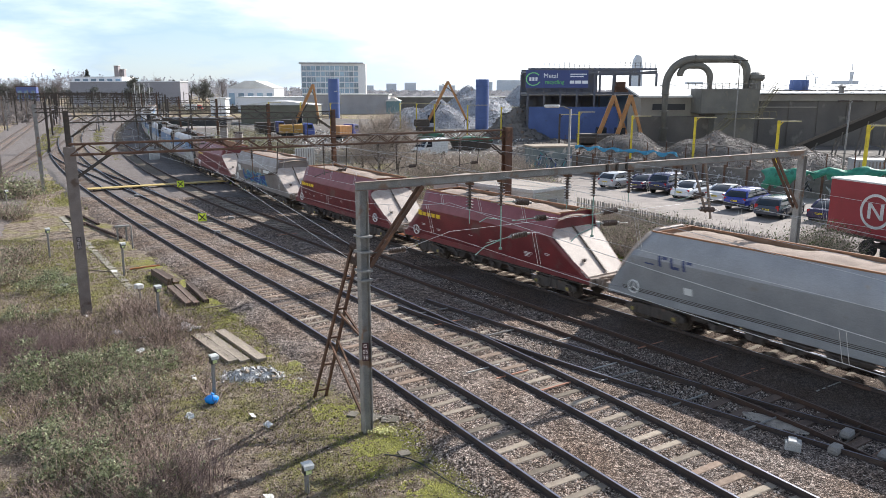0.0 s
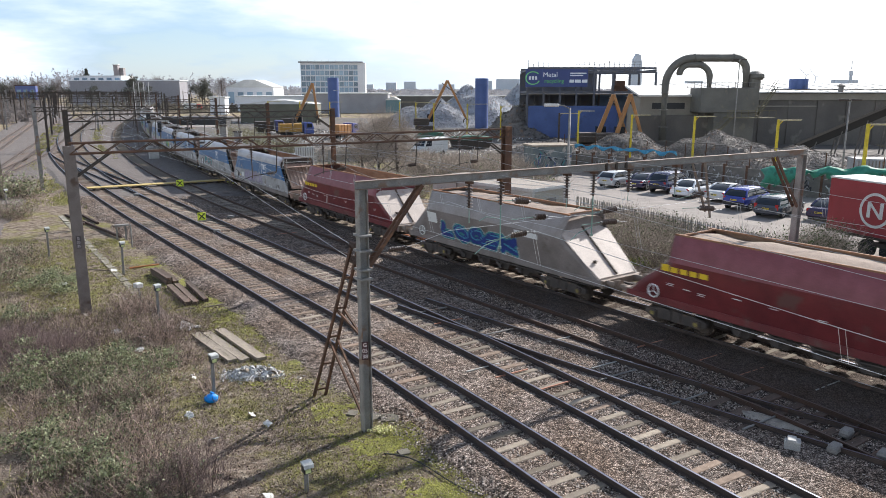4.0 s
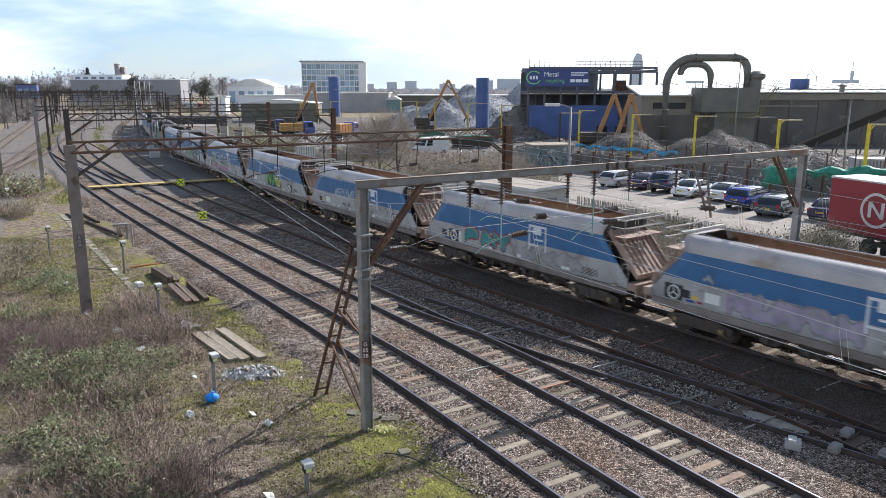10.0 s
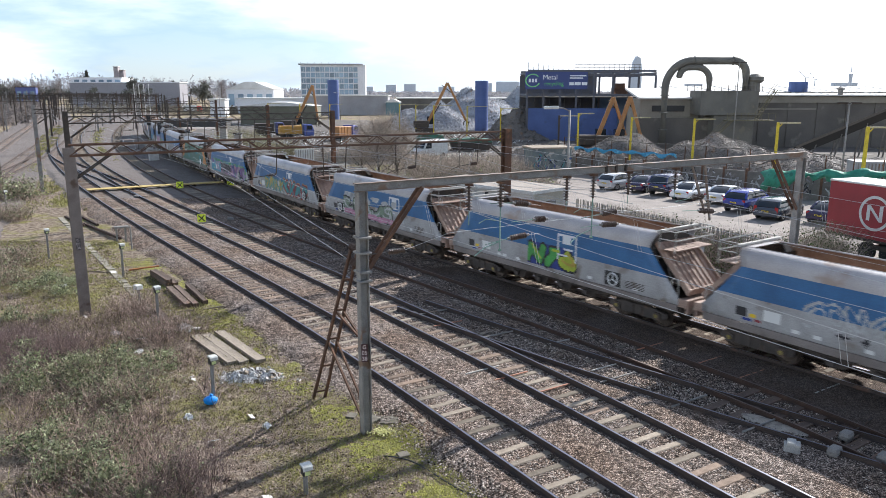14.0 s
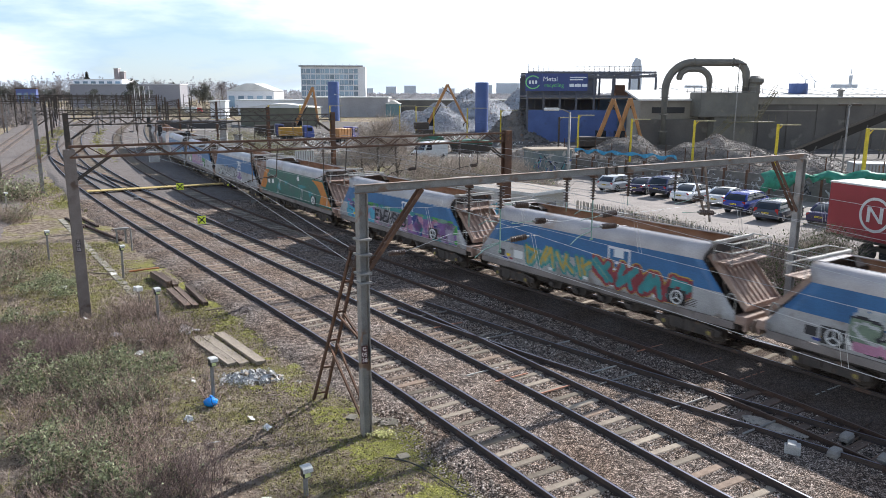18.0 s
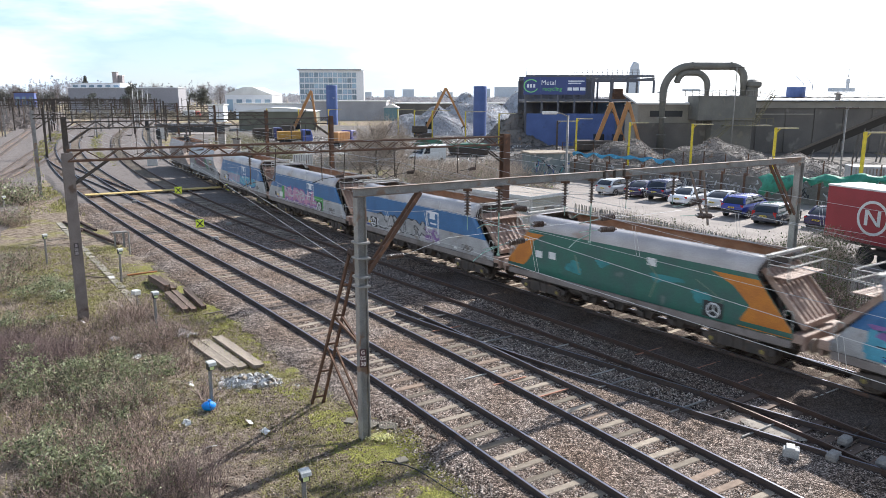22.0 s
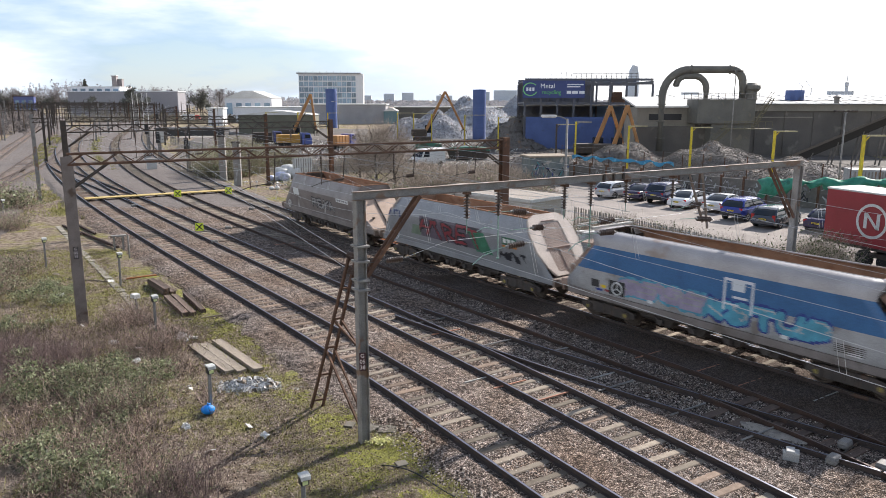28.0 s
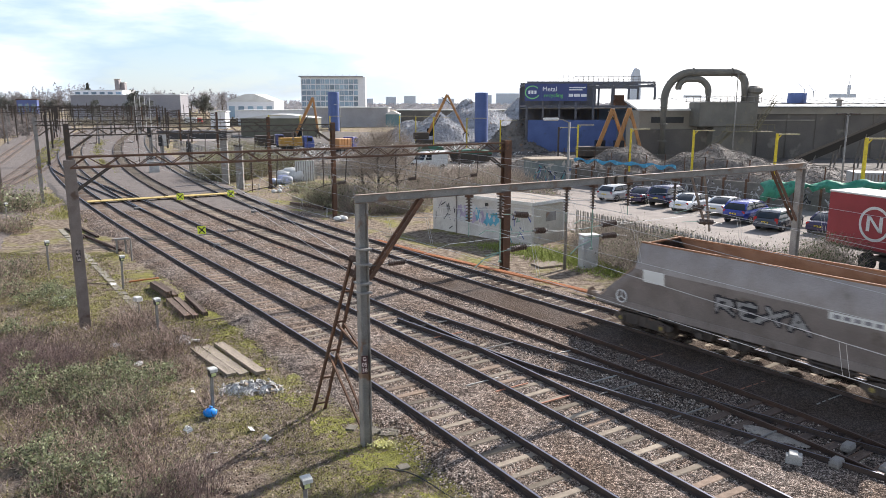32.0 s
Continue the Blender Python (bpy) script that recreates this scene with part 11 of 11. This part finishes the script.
def verge():
    """Fresh green grass between the hut and the goods line."""
    rs = np.random.RandomState(71)
    n = 5200
    y = 37.5 + 9.5 * rs.rand(n)
    x = 7.6 - 0.78 * (y - 41.5) + 1.9 * rs.randn(n) * 0.5 + 0.3
    p = np.stack([x, y, np.array([ground_z(float(a), float(b)) for a, b in zip(x, y)])], 1)
    d = rs.randn(n, 3) * 0.5 + np.array([0, 0, 1.0])
    v, f = sticks(p, d, 0.14 + 0.2 * rs.rand(n), np.full(n, 0.018), 0.5, rs, 1)
    solo("grass_verge", fast_mesh("grass_verge", v, f, paint("fresh_grass", (0.22, 0.27, 0.06), (0.33, 0.37, 0.1), 3, 0.9, island=0.4)), None, "fresh green grass beside the hut", "grass", kind="stuff")


verge()

# ---- yard floor, fly-tipped rubbish ----
solo("yard_floor", G().grid([[(-33, 95, -0.28), (-12, 93, -0.28), (6, 90, -0.28), (60, 88, -0.28)], [(-50, 140, -0.28), (-20, 140, -0.28), (10, 140, -0.28), (70, 120, -0.28)], [(-70, 230, -0.28), (-30, 230, -0.28), (20, 230, -0.28), (90, 180, -0.28)]]),
     paint("dirty_yard", (0.14, 0.122, 0.107), (0.09, 0.078, 0.069), 0.3, 0.95, c3=(0.2, 0.178, 0.158), spots=0.6, sscale=0.4), "dirty compacted yard floor", "yard", kind="structure")


def rubbish():
    rs = np.random.RandomState(9)
    cols = [WHITE, WHITE, plain("lilac_bag", (0.42, 0.45, 0.6), 0.5), plain("grey_bag", (0.3, 0.32, 0.36), 0.5), WHITE]
    for k in range(14):
        x, y = (-19.6 + 2.0 * rs.rand(), 83.6 + 2.0 * rs.rand()) if k % 5 in (2, 3) else (-19.0 + 2.2 * rs.rand(), 86.6 + 2.2 * rs.rand())
        s = (0.35 + 0.4 * rs.rand()) * (1.0 if k % 5 in (2, 3) else 1.5)
        rows = []
        for i in range(8):
            t = min(max(i / 7 * math.pi, 0.001), math.pi - 0.001)
            rows.append([(s * math.sin(t) ** 0.5 * math.copysign(abs(math.cos(2 * math.pi * j / 12)) ** 0.6, math.cos(2 * math.pi * j / 12)) * (1 + 0.3 * noise.noise((i * 0.7, j % 12, k))), s * math.sin(t) ** 0.5 * math.copysign(abs(math.sin(2 * math.pi * j / 12)) ** 0.6, math.sin(2 * math.pi * j / 12)) * (1 + 0.3 * noise.noise((i * 0.8, j % 12, k + 9))), 0.75 * s * (1 - math.cos(t))) for j in range(13)])
        solo("rubbish_bag", G().grid(rows), cols[k % 5], "dumped bulging rubbish bag", "rubbish bag", "dumped rubbish", smooth=True, m=pose(x, y, -0.36, 0, 0, rs.rand() * 360))
    root = thing("white_screen", "leaning white corrugated sheet among rubbish", "sheet", pose(-16.2, 86.5, -0.35, 0, 0, 10))
    part("sheet", G().box((0, 0, 1.2), (2.2, 0.06, 2.4)), WHITE, root)
    for k in range(8):
        part("rib", G().box((-0.95 + 0.27 * k, -0.05, 1.2), (0.08, 0.05, 2.3)), GALV, root)
    for k in range(40):
        x, y = -24 + 9 * rs.rand(), 78 + 6 * rs.rand()
        s = 0.12 + 0.2 * rs.rand()
        solo("rubble_lump", G().box((0, 0, s * 0.3), (s, s * 0.8, s * 0.6)), RUBBLE if k % 2 else CONCRETE, "pale lump of dumped rubble", "rubble", "dumped rubble", bevel=0.03, m=pose(x, y, -0.36, rs.uniform(-15, 15), rs.uniform(-15, 15), rs.rand() * 360))
    for k, (x, y, m) in enumerate(((-8.3, 57.2, WHITE), (-8.0, 57.6, WHITE), (-7.7, 57.3, WHITE), (-16.8, 75.6, WHITE), (-17.3, 75.2, WHITE))):
        rows = [[(0.3 * math.sin(i / 6 * math.pi) * math.cos(2 * math.pi * j / 10), 0.25 * math.sin(i / 6 * math.pi) * math.sin(2 * math.pi * j / 10), 0.2 * (1 - math.cos(i / 6 * math.pi)) * (1 + 0.3 * noise.noise((i, j % 10, k)))) for j in range(11)] for i in range(7)]
        solo("white_sack", G().grid(rows), m, "crumpled white sack by the gantry", "sack", "white sacks", m=pose(x, y, -0.36, 0, 0, 40 * k))
    plank("timber_baulk", (-13.8, 66.5), (-10.2, 63.2), 0.35, 0.3, TARWOOD, "dark timber baulk lying in grass")
    plank("timber_baulk", (-14.4, 70.5), (-10.6, 66.0), 0.3, 0.2, OLDWOOD, "pale timber baulk lying in grass")


rubbish()


def yard_clutter():
    """Scrap trodden into the yard, scrub along its edge, grass between the far tracks."""
    def place(r, m):
        y = 97 + 70 * r.rand(m)
        x = np.where(r.rand(m) < 0.6, -36 + 30 * r.rand(m), -8 + 26 * r.rand(m))
        return np.stack([x, y, np.full(m, -0.22)], 1)
    v, f = shards(5200, place, 0.3, 17)
    solo("scattered_scrap", fast_mesh("scattered_scrap", v, f, SCRAP), None, "scrap and rubble scattered over the yard", "scrap", kind="stuff")
    v, f = shards(900, place, 0.34, 19)
    solo("scattered_rubble", fast_mesh("scattered_rubble", v, f, RUBBLE), None, "pale rubble scattered over the yard", "rubble", kind="stuff")
    for k, (x, y, r, h, lab) in enumerate(((-11.5, 97, 2.2, 1.7, "brown scrub at the edge of the yard"), (-7.5, 99, 2.4, 1.9, "brown scrub at the edge of the yard"), (-3.5, 93, 2.2, 1.8, "brown scrub at the edge of the yard"), (2.5, 88, 2.4, 1.9, "brown scrub at the edge of the yard"),
                                           (6.5, 86, 2.4, 2.2, "brown scrub beside the tagged store"), (-14.5, 96, 2.2, 2.0, "brown scrub at the edge of the yard"), (-29, 110, 2.8, 3.2, "olive bush beside the goods line"), (-32.5, 119, 2.8, 3.0, "olive bush beside the goods line"), (-36, 130, 3.0, 3.0, "olive bush beside the goods line"), (-23, 104, 2.6, 2.6, "olive bush by the yard fence"))):
        shrub(x, y, r, h, int(260 * r), 900 if "olive" in lab else 120, 300 + k, lab, OLIVE if "olive" in lab else TWIG, LEAF, rad=0.024)
    rs = np.random.RandomState(91)
    n = 15000
    y = 55 + 130 * rs.rand(n)
    a = np.array([poly_x(TRACKS["1"], q) for q in y]) - 2.6
    b = np.interp(y, LINES["far_left"].p[:, 1], LINES["far_left"].p[:, 0]) + 2.2
    c = np.array([(poly_x(TRACKS["2"], q) + poly_x(TRACKS["3"], q)) / 2 for q in y])
    x = np.where(rs.rand(n) < 0.72, b + (a - b) * rs.rand(n), c + 0.5 * rs.randn(n))
    x = np.where((y < 95) & (x > a), a - 2 * rs.rand(n), x)
    keep = np.array([noise.noise((u * 0.2, w * 0.12, 6)) + 0.5 * noise.noise((u * 0.7, w * 0.5, 2)) > -0.05 for u, w in zip(x, y)])
    p = np.stack([x, y, np.where(x > a, -0.17, -0.36)], 1)[keep]
    d = rs.randn(len(p), 3) * 0.8 + np.array([0, 0, 0.8])
    v, f = sticks(p, d, 0.15 + 0.25 * rs.rand(len(p)), np.full(len(p), 0.03), 0.5, rs, 1)
    solo("far_verge_grass", fast_mesh("far_verge_grass", v, f, GRASS), None, "rough grass between the far tracks", "grass", kind="stuff")


yard_clutter()
for x, y, h in ((-24.6, 83.5, 5.0), (-21.6, 78.5, 4.6)):
    root = thing("signal_post", "grey concrete lineside post", "post", pose(x, y, -0.4))
    part("shaft", G().box((0, 0, h / 2), (0.75, 0.5, h)), GALV, root, bevel=0.03)
    part("cap", G().box((0, 0, h + 0.1), (0.9, 0.6, 0.2)), DARKSTEEL, root)
far = np.random.RandomState(55)
for k in range(74):
    y = 150 + 230 * far.rand()
    x = -0.52 * y + 60 * (far.rand() - 0.35) - 6 if k < 30 else (-0.6 + 0.27 * far.rand()) * y
    if min(abs(float(ln.at(ln.s_of_y(y))[0]) - x) for key, ln in LINES.items() if key in ("1", "2", "3", "4", "far_left", "far_left_outer")) < 2.4:
        continue
    h = 7 + 2 * far.rand()
    root = thing("line_mast", "distant dark mast with a bracket beside the tracks", "mast", pose(x, y, -0.5, 0, 0, 30), "distant line masts")
    part("shaft", G().box((0, 0, h / 2), (0.3, 0.3, h)), GALV if k % 3 else DARKSTEEL, root)
    part("bracket", G().beam((0, 0, h - 1.2), (2.4, 0, h - 0.5), 0.1, 0.1), DARKSTEEL, root)
    part("insulator", G().cyl((2.2, 0, h - 0.6), (2.2, 0, h - 1.5), 0.12, n=6), PORCELAIN, root)


# ---- clutter up the line ----
def lineside_case(x, y, w, h, rz, mat, label):
    root = thing("lineside_case", label, "cabinet", pose(x, y, -0.36, 0, 0, rz), "distant lineside cases")
    part("body", G().box((0, 0, h / 2 + 0.1), (w, 0.7, h)), mat, root, bevel=0.02)
    part("roof", G().box((0, 0, h + 0.14), (w + 0.12, 0.85, 0.08)), GALV, root, bevel=0.02)
    for s in (-0.35, 0.35):
        part("foot", G().box((s * w, 0, 0.05), (0.15, 0.6, 0.12)), CONCRETE, root)


CASE = paint("pale_case_paint", (0.55, 0.55, 0.54), (0.44, 0.44, 0.43), 2, 0.6)
for x, y, w, h, rz in ((-61.0, 158, 1.8, 1.6, 30), (-58.5, 156, 1.2, 1.3, 30), (-37.5, 96, 1.2, 1.4, 30), (-43.5, 110, 1.0, 1.2, 25), (-50.0, 128, 1.4, 1.5, 30), (-66.0, 176, 1.6, 1.5, 30), (-40.5, 78, 0.9, 1.1, 30), (-52.0, 104, 1.0, 1.2, 30)):
    clear = min(float(np.hypot(ln.p[:, 0] - x, ln.p[:, 1] - y).min()) for ln in [Line([tuple(ln.at(s)[:2]) for s in np.arange(0, ln.s[-1], 1.0)]) for ln in LINES.values()])
    if clear > 2.3:
        lineside_case(x, y, w, h, rz, CASE, "pale grey lineside case between the tracks")


def signal(x, y, h, rz):
    root = thing("colour_light_signal", "dark railway signal head on a grey post", "signal", pose(x, y, -0.4, 0, 0, rz), "signals up the line")
    part("post", G().cyl((0, 0, 0), (0, 0, h), 0.09, n=8), GALV, root)
    part("head", G().box((0, -0.1, h - 0.7), (0.55, 0.3, 1.5)), TRIM, root, bevel=0.04)
    for k in range(3):
        part("hood", G().cyl((0, -0.25, h - 0.25 - 0.42 * k), (0, -0.5, h - 0.25 - 0.42 * k), 0.14, n=10), TRIM, root)
    part("ladder", G().box((0.25, 0.1, h / 2), (0.3, 0.04, h - 0.8)), GALV, root)


for x, y, h, rz in ((-46.5, 118, 5.2, 20), (-39.5, 104, 4.6, 20), (-72.0, 190, 5.5, 22), (-31.5, 92, 4.4, 18)):
    signal(x, y, h, rz)
for k in range(4):
    pole = thing("white_pole", "tall plain white pole beyond the tracks", "pole", pose(-102.5 + 1.4 * k, 250 + 0.6 * k, -0.5), "tall white poles")
    part("shaft", G().cyl((0, 0, 0), (0, 0, 11.2), 0.14, 0.1, 8), WHITE, pole)
    part("cap", G().cyl((0, 0, 11.2), (0, 0, 11.35), 0.16, n=8), GALV, pole)
lorry(-100, 300, 15, plain("red_cab_paint", (0.45, 0.04, 0.04), 0.4), WHITE, "red-cabbed lorry parked far beyond the tracks", 7.0, 2.2)

# ---- sleepers: the nearest are single parts, the rest joined ----
def lay_sleepers():
    spots = sorted(SLEEPER_SPOTS, key=lambda s: s[0])
    count, rest = {}, {}
    for y, root, x, yy, a, kind in spots:
        mesh = SLEEPER["concrete" if kind == "buried" else kind]
        z = -0.163 + (-0.03 if kind == "buried" else 0.0)
        if kind == "buried" and hash01(x, yy) < 0.55:
            continue
        k = count.get(root.name, 0)
        if k < 110 and 11 < y < 75:
            count[root.name] = k + 1
            part("sleeper", mesh, None, root, at=pose(x, yy, z + rng.uniform(-0.006, 0.006), 0, 0, a))
        else:
            g = rest.setdefault((root.name, kind), (G(), root))[0]
            s = 0.14
            g.box((x, yy, z - s / 2), (2.5, 0.25, s), a)
    for (nm, kind), (g, root) in rest.items():
        ob = part("far_sleepers", g, TIMBER if kind == "timber" else CONCRETE, root, "row of distant sleepers", fix=False)
        tagged(ob, kind="stuff")


lay_sleepers()

motions()
